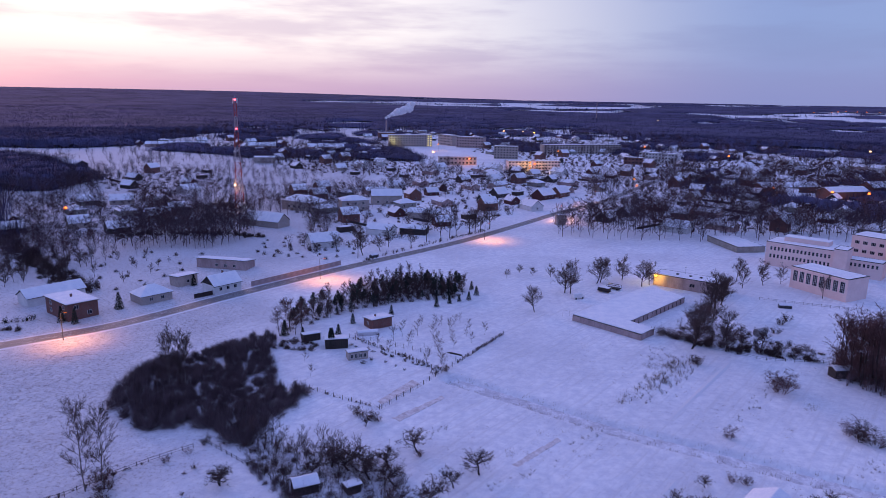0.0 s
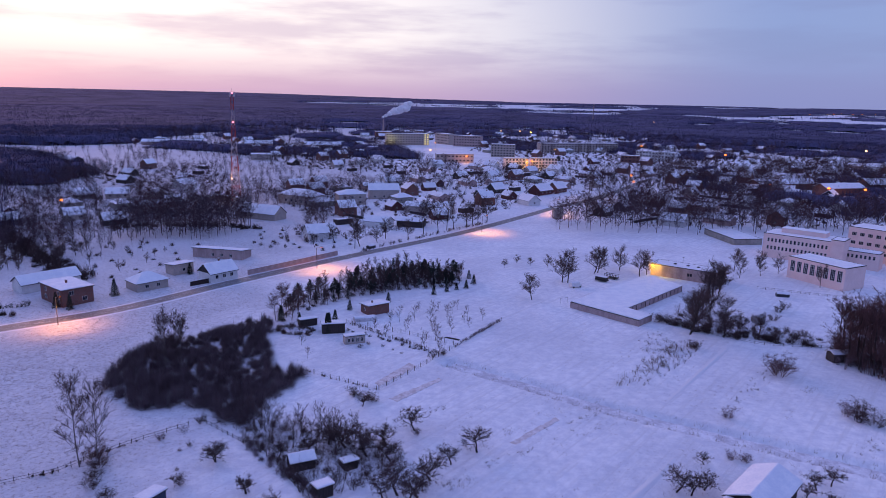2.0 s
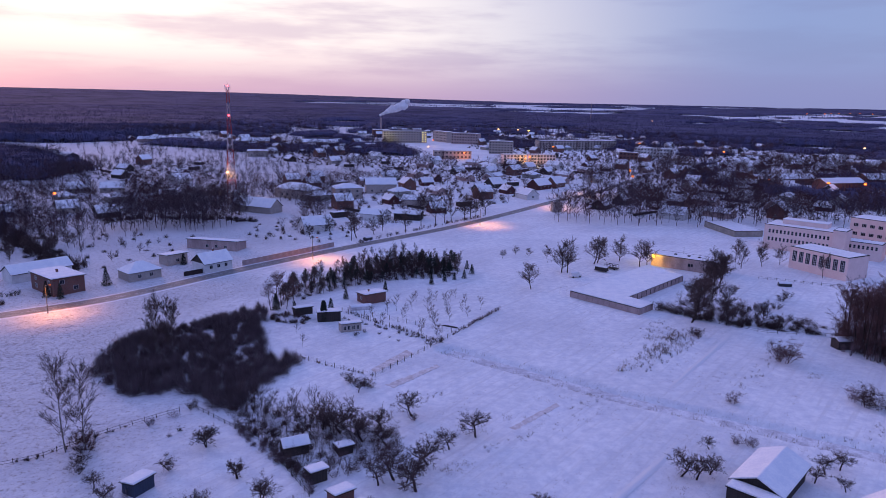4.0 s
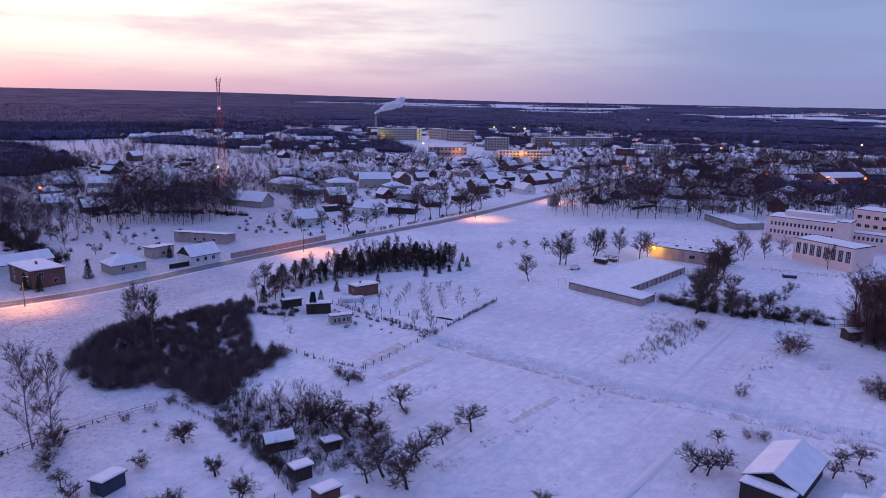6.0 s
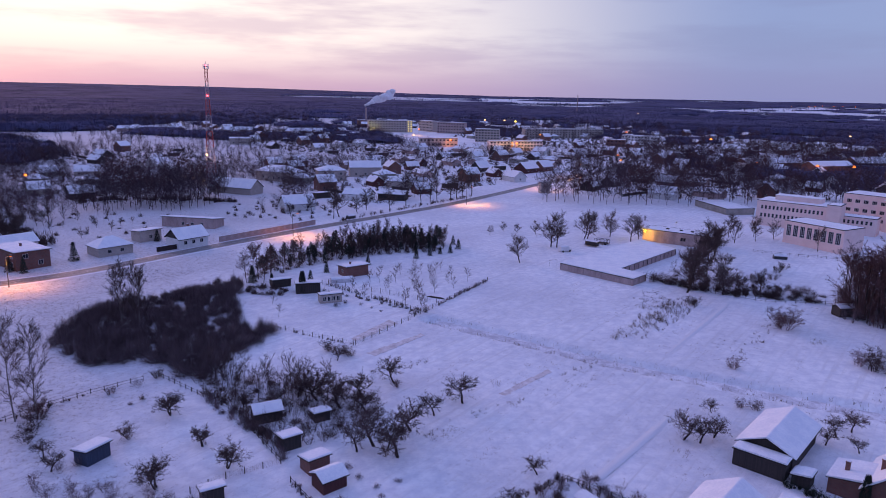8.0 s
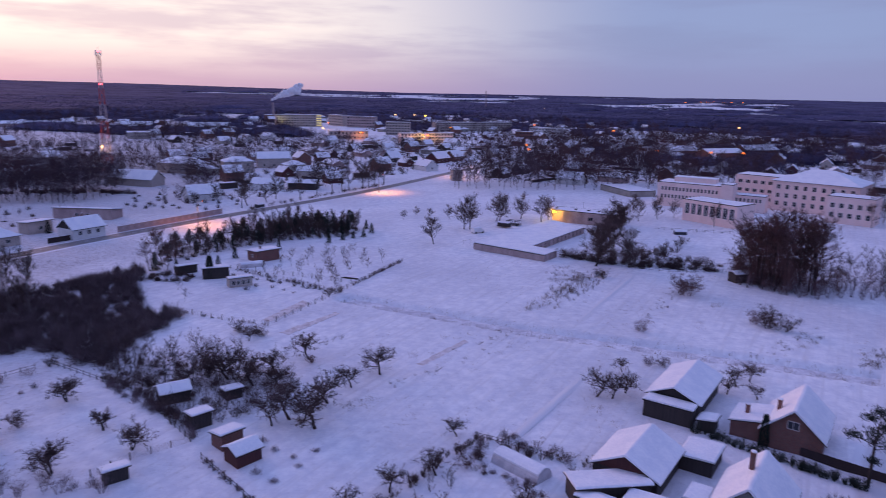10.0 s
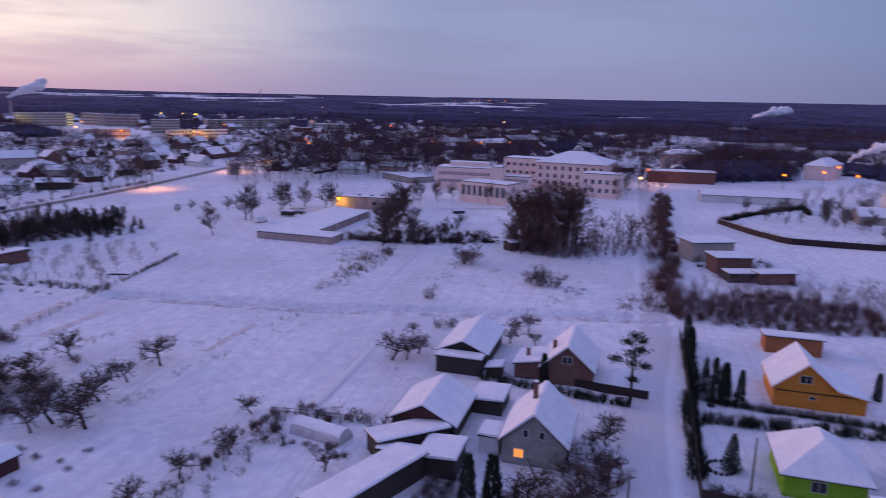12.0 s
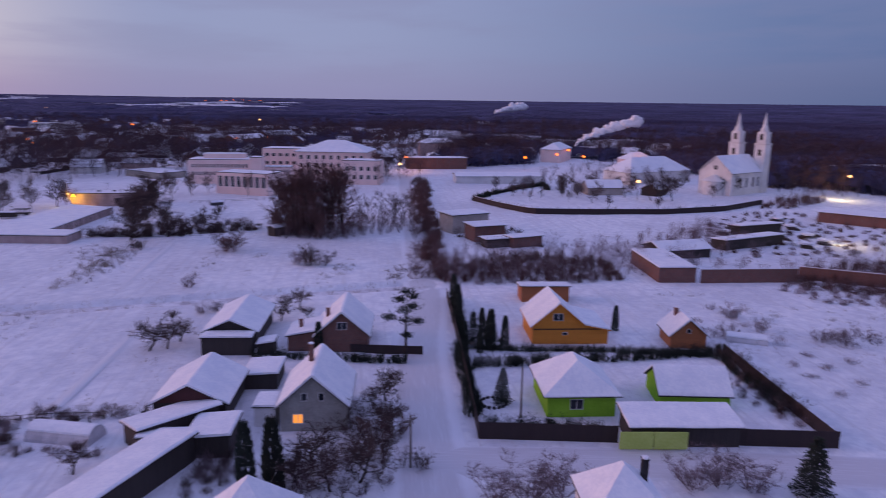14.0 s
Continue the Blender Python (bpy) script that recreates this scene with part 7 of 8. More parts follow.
for nm, x, y, rz, L, W, e, r, wall, lab, rf in (
        ("house", 256, 214, -40, 40, 11, 3.2, 4.6, WHITE, "long low white building with snow roof", "gable"),
        ("house", 352, 190, -25, 18, 11, 4, 8, WHITE, "white house with snowy roof near the church", "gable"),
        ("house", 316, 168, -17, 40, 18, 5.5, 12.0, WHITE, "big white parish house with a broad hipped snow roof", "hip"),
        ("house", 257, 158, -40, 15, 9, 3.0, 5.6, SILICATE, "low house with snow roof near the church", "gable"),
        ("house", 270, 141, 0, 9, 7, 2.8, 4.8, OLD_WOOD, "dark house with snow roof near the church", "gable"),
        ("house", 384, 210, -20, 18, 12, 5, 9, PLASTER, "pinkish house in lamplight with snowy roof", "hip"),
        ("house", 385, 268, 20, 30, 13, 8, 12, PLASTER, "three-storey house with lit windows and snowy roof", "hip"),
        ("house", 352, 345, -40, 26, 14, 9, 12, PLASTER, "large pinkish house with hipped snowy roof", "hip"),
        ("house", 285, 282, -38, 34, 12, 6, 7, BRICK, "long brick building beyond the school", "flat"),
        ("house", 150.5, 141.0, -18, 12, 8, 5.2, 5.2, SILICATE, "pale two-storey house with flat snow roof", "flat"),
        ("house", 144.5, 128.0, -25, 9, 7, 4.2, 4.2, BRICK, "brick house with a flat snow roof", "flat"),
        ("shed", 145.5, 115.5, -20, 9, 4, 2.6, 2.8, BRICK, "low brick shed with snow roof", "flat"),
        ("shed", 139.5, 120.0, -25, 7, 4, 2.2, 2.4, OLD_WOOD, "dark low shed with snow roof", "flat"),
        ("house", 404, 97, -35, 34, 14, 5, 8, WHITE, "long pale building with snowy roof by the woods", "gable"),
        ("warehouse", 255, 55, -85, 36, 12, 3.2, 3.6, BRICK, "low brown warehouse with a lit front", "flat"),
        ("shed", 164, 82, -30, 14, 8, 2.2, 3.6, OLD_WOOD, "tumbledown dark shed with a sagging snow roof", "gable"),
        ("shed", 190, 74, -20, 22, 5, 2.2, 2.6, OLD_WOOD, "low dark sheds under snow", "shed"),
        ("shed", 212, 80, -25, 16, 5, 2.2, 2.6, OLD_WOOD, "low dark sheds under snow", "shed")):
    house(nm, x, y, rz, L, W, e, r, wall, lab, roof=rf, category=nm)
house("shed", 144.1, 76.2, ANG_U, 18.0, 8.0, 3.2, 3.2, BRICK, "long brick yard shed with flat snow roof", "shed", "flat", over=0.2)
fence([(141.2, 66.0), (149, 59.0), (157.1, 51.8)], 3.0, BRICK, "high dark brick yard wall", "solid", 3.5)
fence([(160.5, 52.5), (166, 37), (176, 20)], 2.8, BRICK, "high dark brick yard wall", "solid", 3.5)
fence([(199.2, 179.3), (193.2, 161.5), (190.5, 146), (205.5, 130.1), (223.3, 114.1), (247.3, 102.6), (276, 99.4)], 1.9, FENCE_BROWN, "long dark churchyard wall topped with snow", "solid", 4.0)
_rng, _g = random.Random(92), Geo()
mound_row(_rng, _g, [(201, 180), (195.5, 161.5), (193, 147), (207, 132.5), (225, 116.5), (248.5, 105)], 1.3, 1.6, 2.4, 1.4, 0.2, 60, 0.22)
mound_row(_rng, _g, [(199.2, 179.3), (218.8, 186), (242.6, 190.3), (261, 191), (247.6, 178.3)], 1.3, 2.0, 3.2, 1.7, 0.3, 70, 0.24)
stuff("churchyard_hedge", _g, NEEDLE, "dark clipped hedge round the churchyard", "hedge")
for x, y, s in ((255.1, 130.2, 1.05), (258.5, 127.4, 0.85), (252.6, 133.5, 0.8), (295.2, 116.8, 0.75), (291, 121, 0.6), (240, 150, 0.6), (248, 171, 0.7), (254, 176, 0.6), (262, 166, 0.65), (270, 158, 0.6), (231, 180, 0.6), (222, 178, 0.55), (300, 142, 0.7), (281, 148, 0.6), (235, 122, 0.4), (280, 120, 0.5), (285.1, 138.3, 0.55), (223.0, 135.0, 0.4), (236.1, 164.2, 0.5), (230.2, 193.2, 0.5), (245.4, 163.0, 0.55), (242, 168, 0.45), (238, 158, 0.5), (268, 150, 0.5), (312, 100, 0.7), (322, 108, 0.8), (270, 172, 0.5), (290, 160, 0.5)):
    tree("linden", x, y, s, "reddish bare tree in the churchyard", "churchyard trees")
for x, y, rz in ((201.8, 84.8, 20), (219.7, 84.8, -30), (207.1, 71.7, 50), (207.9, 60.1, 10), (238.4, 81.8, -20), (195.2, 71.9, 35), (189.0, 77.7, -10), (226, 74, 40), (214, 66, -40), (199, 62, 30)):
    _heap = thing("timber_stack", x, y, rz, "dark timber stack half buried in snow", "timber stack", "yard timber")
    for k in range(6):
        part("beam", Geo().tube((-3.2 + 0.25 * k, -1.2 + 0.5 * k, 0.25), (3.0 - 0.3 * (k % 3), -1.0 + 0.42 * k, 0.9 + 0.18 * (k % 3)), 0.24, 0.20, 6), OLD_WOOD if k % 2 else BARK, _heap)
    part("snow_cover", Geo().prism([(-1.6, -1.4), (0.4, -1.6), (2.2, -0.6), (2.4, 1.0), (0.6, 1.7), (-1.2, 1.2)], 0.9, 1.35), SNOW, _heap)
_rng, _g = random.Random(93), Geo()
for poly in ([(104, 106), (118, 121), (133, 118), (134, 96), (118, 88)], [(134, 110), (150, 106), (162, 84), (152, 66), (137, 78)], [(163, 62), (190, 42), (192, 20), (172, 24), (166, 40)], [(170, 90), (200, 95), (210, 86), (180, 80)]):
    for x, y in scatter(poly, 2.7, _rng):
        shrub_geo(_rng, _g, x, y, _rng.uniform(2.0, 5.4), 2.2, 6, 5, 0.026, 7)
for poly, gap, h0, h1, w, n in (([(101, 103), (112, 112), (134, 110), (143, 90), (132, 78), (118, 87)], 2.6, 1.2, 3.6, 1.7, 60), ([(147.5, 52), (156, 53), (172, 38), (180, 18), (160, 16), (148, 34), (143, 44)], 2.4, 0.7, 2.2, 1.5, 60), ([(184, 92), (235, 92), (236, 56), (196, 52), (176, 70)], 6.0, 0.7, 1.8, 1.4, 50)):
    for x, y in scatter(poly, gap, _rng):
        mound(_rng, _g, x, y, _rng.uniform(h0, h1), w, n, 0.11)
for x, y in scatter([(140, 96), (170, 100), (200, 96), (206, 84), (176, 66), (160, 60), (150, 72)], 4.2, _rng):
    shrub_geo(_rng, _g, x, y, _rng.uniform(1.5, 5.0), 1.8, 6, 5, 0.028, 7)
stuff("frosted_scrub", _g, FROST_TWIG, "frosted bare scrub along the street and yards", "scrub")

_g = Geo()
for poly, gap, h0, h1 in (([(102, 104), (112, 112), (134, 108), (143, 90), (132, 78), (118, 87)], 2.0, 1.4, 3.8), ([(152, 50), (170, 54), (196, 40), (204, 14), (176, 6), (160, 22)], 2.0, 1.2, 3.8), ([(178, 92), (240, 96), (262, 84), (250, 50), (200, 46), (176, 66)], 4.6, 0.6, 2.2), ([(262, 96), (290, 98), (312, 92), (300, 84), (270, 88)], 2.6, 1.5, 4.5), ([(136, 124), (150, 150), (166, 152), (160, 128), (146, 108)], 3.6, 0.8, 3.2)):
    for x, y in scatter(poly, gap, _rng):
        mound(_rng, _g, x, y, _rng.uniform(h0, h1), _rng.uniform(1.0, 2.2), 70, 0.12)
stuff("ruddy_scrub", _g, RED_TWIG, "reddish-brown bare scrub round yards and walls", "scrub")
for x, y, s in ((208, 245, 0.75), (213, 251, 0.8), (218, 257, 0.7), (223, 263, 0.8), (228, 269, 0.75), (205, 240, 0.6), (216, 247, 0.6), (233, 273, 0.7)):
    tree("alder", x, y, s, "dark reddish bare tree between school and street", "school street trees")
for x, y, s in ((314, 96, 0.75), (320, 90, 0.8), (328, 98, 0.85), (336, 106, 0.8), (326, 84, 0.7), (342, 96, 0.9), (350, 108, 0.9), (334, 88, 0.8), (306, 90, 0.6), (352, 92, 0.9)):
    tree("alder", x, y, s, "reddish bare tree beside the church", "churchyard trees")

# ---- the rest of the town: houses, yards, trees ----
TEMPLATES = []
for L, W, e, r, wall, rf, lab in ((11, 8, 2.9, 6.0, OLD_WOOD, "gable", "dark wooden house with snow-covered gable roof"), (10, 8, 3.0, 6.4, SILICATE, "gable", "pale brick house with snow-covered gable roof"), (12, 9, 3.2, 5.6, GREY, "hip", "grey house with hipped snow roof"),
                                  (9, 7, 2.8, 5.6, RED_WOOD, "gable", "dark red wooden house with snow roof"), (14, 9, 3.2, 6.6, WHITE, "gable", "pale house with snow-covered gable roof"), (8, 5, 2.4, 2.8, OLD_WOOD, "shed", "dark low outbuilding under snow"),
                                  (10, 9, 5.0, 8.4, BRICK, "gable", "two-storey brick house with snow roof"), (16, 8, 3.0, 5.0, CONCRETE, "gable", "long low building with snow roof")):
    TEMPLATES.append((L, W, e, r, wall, rf, lab))
BUILT = [(o.matrix_world.translation.x, o.matrix_world.translation.y) for o in scene.objects if o.type == "EMPTY" and not o.parent and o.get("category") in ("house", "school", "apartment block", "church", "warehouse", "shed", "hut", "kiosk", "hall", "garage", "mast", "workshop", "annex")]
TOWN = [
    ([(-230, 340), (-150, 330), (-150, 420), (-190, 470), (-250, 420)], 24, 42),
    ([(-75, 300), (-30, 330), (60, 440), (40, 560), (-40, 560), (-120, 470), (-70, 380)], 24, 30),
    ([(-260, 820), (-120, 640), (60, 560), (100, 660), (-20, 700), (-100, 940), (-240, 1000)], 34, 40),
    ([(-420, 900), (-260, 850), (-240, 1000), (-380, 1080)], 45, 40),
    ([(90, 400), (130, 372), (250, 372), (420, 430), (560, 560), (520, 760), (280, 720), (150, 640), (110, 520)], 26, 48),
    ([(150, 720), (520, 760), (460, 1000), (260, 1000), (80, 1080), (40, 900)], 40, 30),
    ([(-140, 1100), (80, 1080), (260, 1010), (420, 1040), (380, 1200), (-100, 1400)], 45, 15),
    ([(250, 330), (330, 300), (460, 300), (560, 420), (420, 420)], 26, 50),
    ([(410, 180), (480, 130), (560, 180), (520, 300), (440, 300)], 30, 10),
    ([(95, 500), (150, 640), (130, 690), (50, 680), (30, 560), (60, 470)], 25, 45),
    ([(-330, 560), (-200, 470), (-150, 520), (-220, 640)], 40, 60),
]
_rng = random.Random(101)
FIRST = {}
TOWN_SPOTS = []
for poly, gap, ang in TOWN:
    for x, y in scatter(poly, gap, _rng):
        if any(math.hypot(x - a, y - b) < 17 for a, b in BUILT) or min(math.hypot(x - a, y - b) for a, b in MAIN_ROAD) < 14:
            continue
        k = _rng.randrange(len(TEMPLATES))
        m = pose(x, y, 0, 0, 0, ang + _rng.choice((0, 90)) + _rng.uniform(-6, 6))
        TOWN_SPOTS.append((x, y))
        if k in FIRST:
            copy_thing(FIRST[k], m)
        else:
            L, W, e, r, wall, rf, lab = TEMPLATES[k]
            wins = [("r", L / 4, 1.1, 1.2, 1.2), ("r", -L / 4, 1.1, 1.2, 1.2), ("f", 0.0, 1.1, 1.2, 1.2)] if rf != "shed" else []
            FIRST[k] = house("house" if rf != "shed" else "outbuilding", x, y, ang, L, W, e, r, wall, lab, "house", rf, wins, [(L * 0.15, 0.6, r - 0.8, r + 0.9)] if rf != "shed" else [], group="town houses", seed=k)
            FIRST[k].matrix_world = m

# fences between yards
for x, y in TOWN_SPOTS[::3]:
    if math.hypot(x, y) < 620:
        a = radians(45 + _rng.choice((0, 90)) + _rng.uniform(-8, 8))
        d = _rng.uniform(12, 24)
        ox, oy = _rng.uniform(9, 13) * _rng.choice((-1, 1)), _rng.uniform(9, 13) * _rng.choice((-1, 1))
        fence([(x + ox - math.cos(a) * d / 2, y + oy - math.sin(a) * d / 2), (x + ox + math.cos(a) * d / 2, y + oy + math.sin(a) * d / 2)], 1.5, OLD_WOOD, "dark garden fence between town yards", "solid", 6.0, group="yard fences", snow=False)

# bushes in the yards
_rng, _g = random.Random(110), Geo()
for poly, gap, _ in TOWN:
    for x, y in scatter(poly, 8.0, _rng):
        d = math.hypot(x, y)
        if d < 1000 and min(math.hypot(x - a, y - b) for a, b in TOWN_SPOTS) > 7 and min(math.hypot(x - a, y - b) for a, b in MAIN_ROAD) > 8:
            mound(_rng, _g, x, y, _rng.uniform(1.2, 4.2), _rng.uniform(1.4, 3.2), 26, 0.3 + 0.0003 * d)
stuff("town_bushes", _g, TWIG, "dark bare bushes in the snowy town yards", "bushes")
_g = Geo()
mound_row(_rng, _g, [(104, 107), (122, 125), (154, 159), (188, 195), (208, 215), (232, 241)], 1.2, 1.6, 4.0, 1.9, 1.4, 110, 0.10)
stuff("street_bushes", _g, RED_TWIG, "reddish-brown bare bushes along the street", "bushes")

# trees of the town, those near as things of their own
_rng = random.Random(111)
FAR_TREES, RUDDY_TREES = Geo(), Geo()
FAR_SHAPES = {}


def far_shape(fine, variant):
    """A bare tree as one block of triangles, 12.5 m high: trunk, limbs that rise, and a haze of twigs round them."""
    if (fine, variant) not in FAR_SHAPES:
        nr, g = np.random.RandomState(900 + variant + 10 * fine), Geo()
        wide, low = nr.uniform(0.8, 1.25), nr.uniform(1.0, 2.6)
        g.spikes(np.array([[0, 0, -0.3]]), np.array([[nr.normal(0, 0.4), nr.normal(0, 0.4), 11.0]]), 0.13, nr)
        n = 16
        z = low + (10.5 - low) * (np.arange(n) + nr.random_sample(n)) / n
        a = 2.4 * np.arange(n) + nr.uniform(-0.5, 0.5, n)
        reach = wide * (1.3 + 3.9 * np.sin(np.clip((z - low + 1.2) / (12.0 - low), 0, 1) * 2.9)) * nr.uniform(0.7, 1.1, n)
        p = np.stack([np.zeros(n), np.zeros(n), z], 1)
        q = np.stack([np.cos(a) * reach, np.sin(a) * reach, z + reach * nr.uniform(0.6, 1.2, n)], 1)
        q[:, 2] = np.minimum(q[:, 2], 12.4)
        g.slivers(p, q, np.full(n, 0.17), nr)
        k = np.repeat(np.arange(n), 15 if fine else 6)
        o = p[k] + (q - p)[k] * nr.uniform(0.2, 1.0, len(k))[:, None]
        e = np.stack([nr.normal(0, 1, len(k)), nr.normal(0, 1, len(k)), nr.normal(0.6, 0.8, len(k))], 1)
        e *= (nr.uniform(0.9, 2.7, len(k)) / np.linalg.norm(e, axis=1))[:, None]
        g.slivers(o, o + e, np.full(len(k), 0.11 if fine else 0.22), nr)
        FAR_SHAPES[fine, variant] = np.concatenate(g.tri)
    return FAR_SHAPES[fine, variant]


def merge_tree(geo, x, y, s, variant):
    t = far_shape(math.hypot(x, y) < 620, variant)
    a = (x * 7.1 + y * 3.3) % 6.283
    c, sn = math.cos(a) * s, math.sin(a) * s
    geo.tri.append(np.stack([t[..., 0] * c - t[..., 1] * sn + x, t[..., 0] * sn + t[..., 1] * c + y, t[..., 2] * s], -1))


KEEP_OFF = np.array(BUILT + TOWN_SPOTS)
ROAD_LINE = np.array(MAIN_ROAD)


def woods(poly, gap, h0, h1, ruddy=0.35, clump=0.0):
    """Separate trees where near, joined far off."""
    for x, y in scatter(poly, gap, _rng):
        if np.hypot(KEEP_OFF[:, 0] - x, KEEP_OFF[:, 1] - y).min() < 7 or np.hypot(ROAD_LINE[:, 0] - x, ROAD_LINE[:, 1] - y).min() < 7:
            continue
        if clump and float(lattice_noise(np.array([x / 34.0]), np.array([y / 34.0]))[0]) < clump * _rng.uniform(-0.35, 0.35):
            continue
        s = _rng.uniform(h0, h1)
        if math.hypot(x, y) < 318:
            tree("far", x, y, s / 13.0, "bare tree among the yards", "town trees")
        else:
            merge_tree(RUDDY_TREES if _rng.random() < ruddy else FAR_TREES, x, y, s / 12.5, _rng.randrange(6))


W_ROAD = [(-75, 300), (-30, 330), (60, 440), (40, 560), (-40, 560), (-120, 470), (-70, 380)]
W_LEFT = [(-260, 820), (-120, 640), (60, 560), (100, 660), (-20, 720), (-60, 940), (-240, 1000)]
W_EAST = [(90, 400), (130, 372), (250, 372), (420, 430), (560, 560), (520, 760), (280, 720), (150, 640), (110, 520)]
W_FAR = [(150, 720), (560, 760), (480, 1000), (260, 1000), (80, 1080), (40, 900)]
woods([(-150, 308), (-105, 312), (-95, 345), (-104, 365), (-150, 360)], 3.6, 9, 17)
woods([(-170, 380), (-105, 385), (-70, 400), (-60, 450), (-150, 480), (-210, 470)], 6.0, 6, 14)
woods([(-240, 330), (-150, 320), (-150, 420), (-190, 470), (-250, 420)], 8.5, 5, 12)
woods([(-212, 322), (-168, 245), (-145, 252), (-168, 318), (-190, 340)], 4.6, 4, 9)
woods([(-150, 262), (-118, 250), (-110, 285), (-140, 300)], 8.0, 3, 8)
woods([(-240, 250), (-160, 235), (-140, 262), (-180, 300), (-230, 330), (-270, 300)], 7.0, 5, 10)
woods([(-232, 272), (-152, 262), (-140, 290), (-165, 330), (-235, 340)], 5.0, 5, 11)
woods([(-262, 350), (-215, 355), (-190, 385), (-215, 440), (-262, 440)], 6.5, 6, 13)
woods(W_ROAD, 5.4, 4, 13, 0.35, 0.6)
woods(W_LEFT, 6.8, 5, 14, 0.35, 0.6)
woods([(-330, 520), (-190, 480), (-100, 500), (-60, 640), (-160, 700), (-300, 700)], 7.5, 4, 11, 0.35, 0.7)
woods([(-300, 700), (-160, 700), (-130, 800), (-260, 900), (-420, 880)], 12.0, 5, 12)
woods([(95, 500), (150, 640), (130, 700), (40, 700), (30, 560), (60, 470)], 10.0, 4, 11)
woods([(-235, 330), (-150, 330), (-150, 440), (-250, 450)], 9.0, 3, 9)
woods([(-440, 640), (-330, 560), (-280, 600), (-300, 760), (-420, 880), (-520, 800)], 15.0, 4, 10)
woods([(-240, 600), (-120, 560), (-100, 590), (-230, 640)], 7.0, 4, 9)
woods([(60, 352), (130, 346), (240, 352), (250, 385), (150, 392), (70, 390)], 6.2, 11, 19)
woods(W_EAST, 5.9, 7, 18, 0.5, 0.6)
woods(W_FAR, 9.0, 7, 16, 0.5, 0.6)
woods([(-140, 1100), (80, 1080), (260, 1010), (420, 1040), (480, 1250), (300, 1500), (-100, 1600)], 17.0, 7, 14)
woods([(-420, 900), (-260, 850), (-240, 1000), (-160, 1200), (-300, 1600), (-480, 1500)], 15.0, 7, 14)
woods([(250, 330), (330, 300), (460, 300), (560, 420), (420, 420)], 7.5, 7, 15, 0.5)
woods([(560, 420), (700, 330), (820, 420), (900, 620), (700, 800), (540, 700)], 10.0, 8, 15, 0.5)
woods([(225, 262), (245, 250), (258, 285), (240, 300)], 5.0, 8, 12)
woods([(290, 270), (345, 255), (370, 290), (420, 330), (400, 350), (320, 320)], 5.0, 9, 15, 0.6)
woods([(225, 140), (300, 150), (360, 190), (330, 210), (260, 200), (215, 170)], 8.0, 4, 9, 0.6)
woods([(322, 80), (420, 20), (540, 60), (520, 150), (440, 205), (372, 190), (345, 130)], 5.6, 8, 15, 0.5)
woods([(420, 330), (480, 335), (620, 270), (790, 290), (700, 140), (560, 60), (470, 90), (450, 190), (405, 240)], 7.5, 9, 15, 0.5)
woods([(-300, 455), (-248, 450), (-262, 529), (-310, 572), (-380, 655), (-450, 700), (-470, 660), (-360, 560)], 6.5, 9, 14)
woods([(-212, 318), (-240, 345), (-285, 430), (-330, 440), (-300, 340), (-240, 290)], 6.0, 6, 12)
woods([(-760, 800), (-470, 900), (-440, 1000), (-400, 1090), (-440, 1150), (-520, 1000), (-760, 860)], 8.0, 10, 15)
stuff("far_trees", FAR_TREES, FAR_TWIG, "bare trees scattered through the distant town", "trees")
stuff("ruddy_trees", RUDDY_TREES, RUDDY_TWIG, "reddish-brown bare trees scattered through the town", "trees")

# ---- distant woods ----
FORESTS = [
    [(-760, 800), (-470, 900), (-440, 1000), (-400, 1090), (-400, 1350), (-400, 1700), (-206, 1850), (-30, 2200), (160, 2000), (322, 1700), (480, 1850), (600, 2600), (0, 3000), (-600, 3300), (-2200, 4500), (-3600, 2600), (-1700, 700)],
    [(-300, 450), (-248, 450), (-262, 529), (-310, 572), (-380, 655), (-450, 700), (-900, 760), (-900, 480), (-480, 380)],
    [(-212, 318), (-240, 345), (-285, 430), (-420, 400), (-420, 280), (-280, 270)],
    [(300, 1350), (396, 1200), (450, 1050), (585, 1090), (620, 880), (800, 700), (1100, 1000), (1000, 1450), (742, 1737), (1000, 2500), (800, 3000), (450, 2300)],
    [(1045, 967), (957, 560), (875, 400), (760, 300), (690, 150), (650, -60), (900, -500), (3000, -900), (4300, 600), (3600, 2600), (2190, 3380), (1500, 1700)],
]


# open snowfields between the woods
FIELDS = [
    [(640, 1760), (1060, 1540), (1500, 2250), (1950, 2800), (1550, 3000), (1150, 2600), (800, 2150)],
    [(250, 2900), (620, 2850), (1100, 3500), (700, 3700)],
]


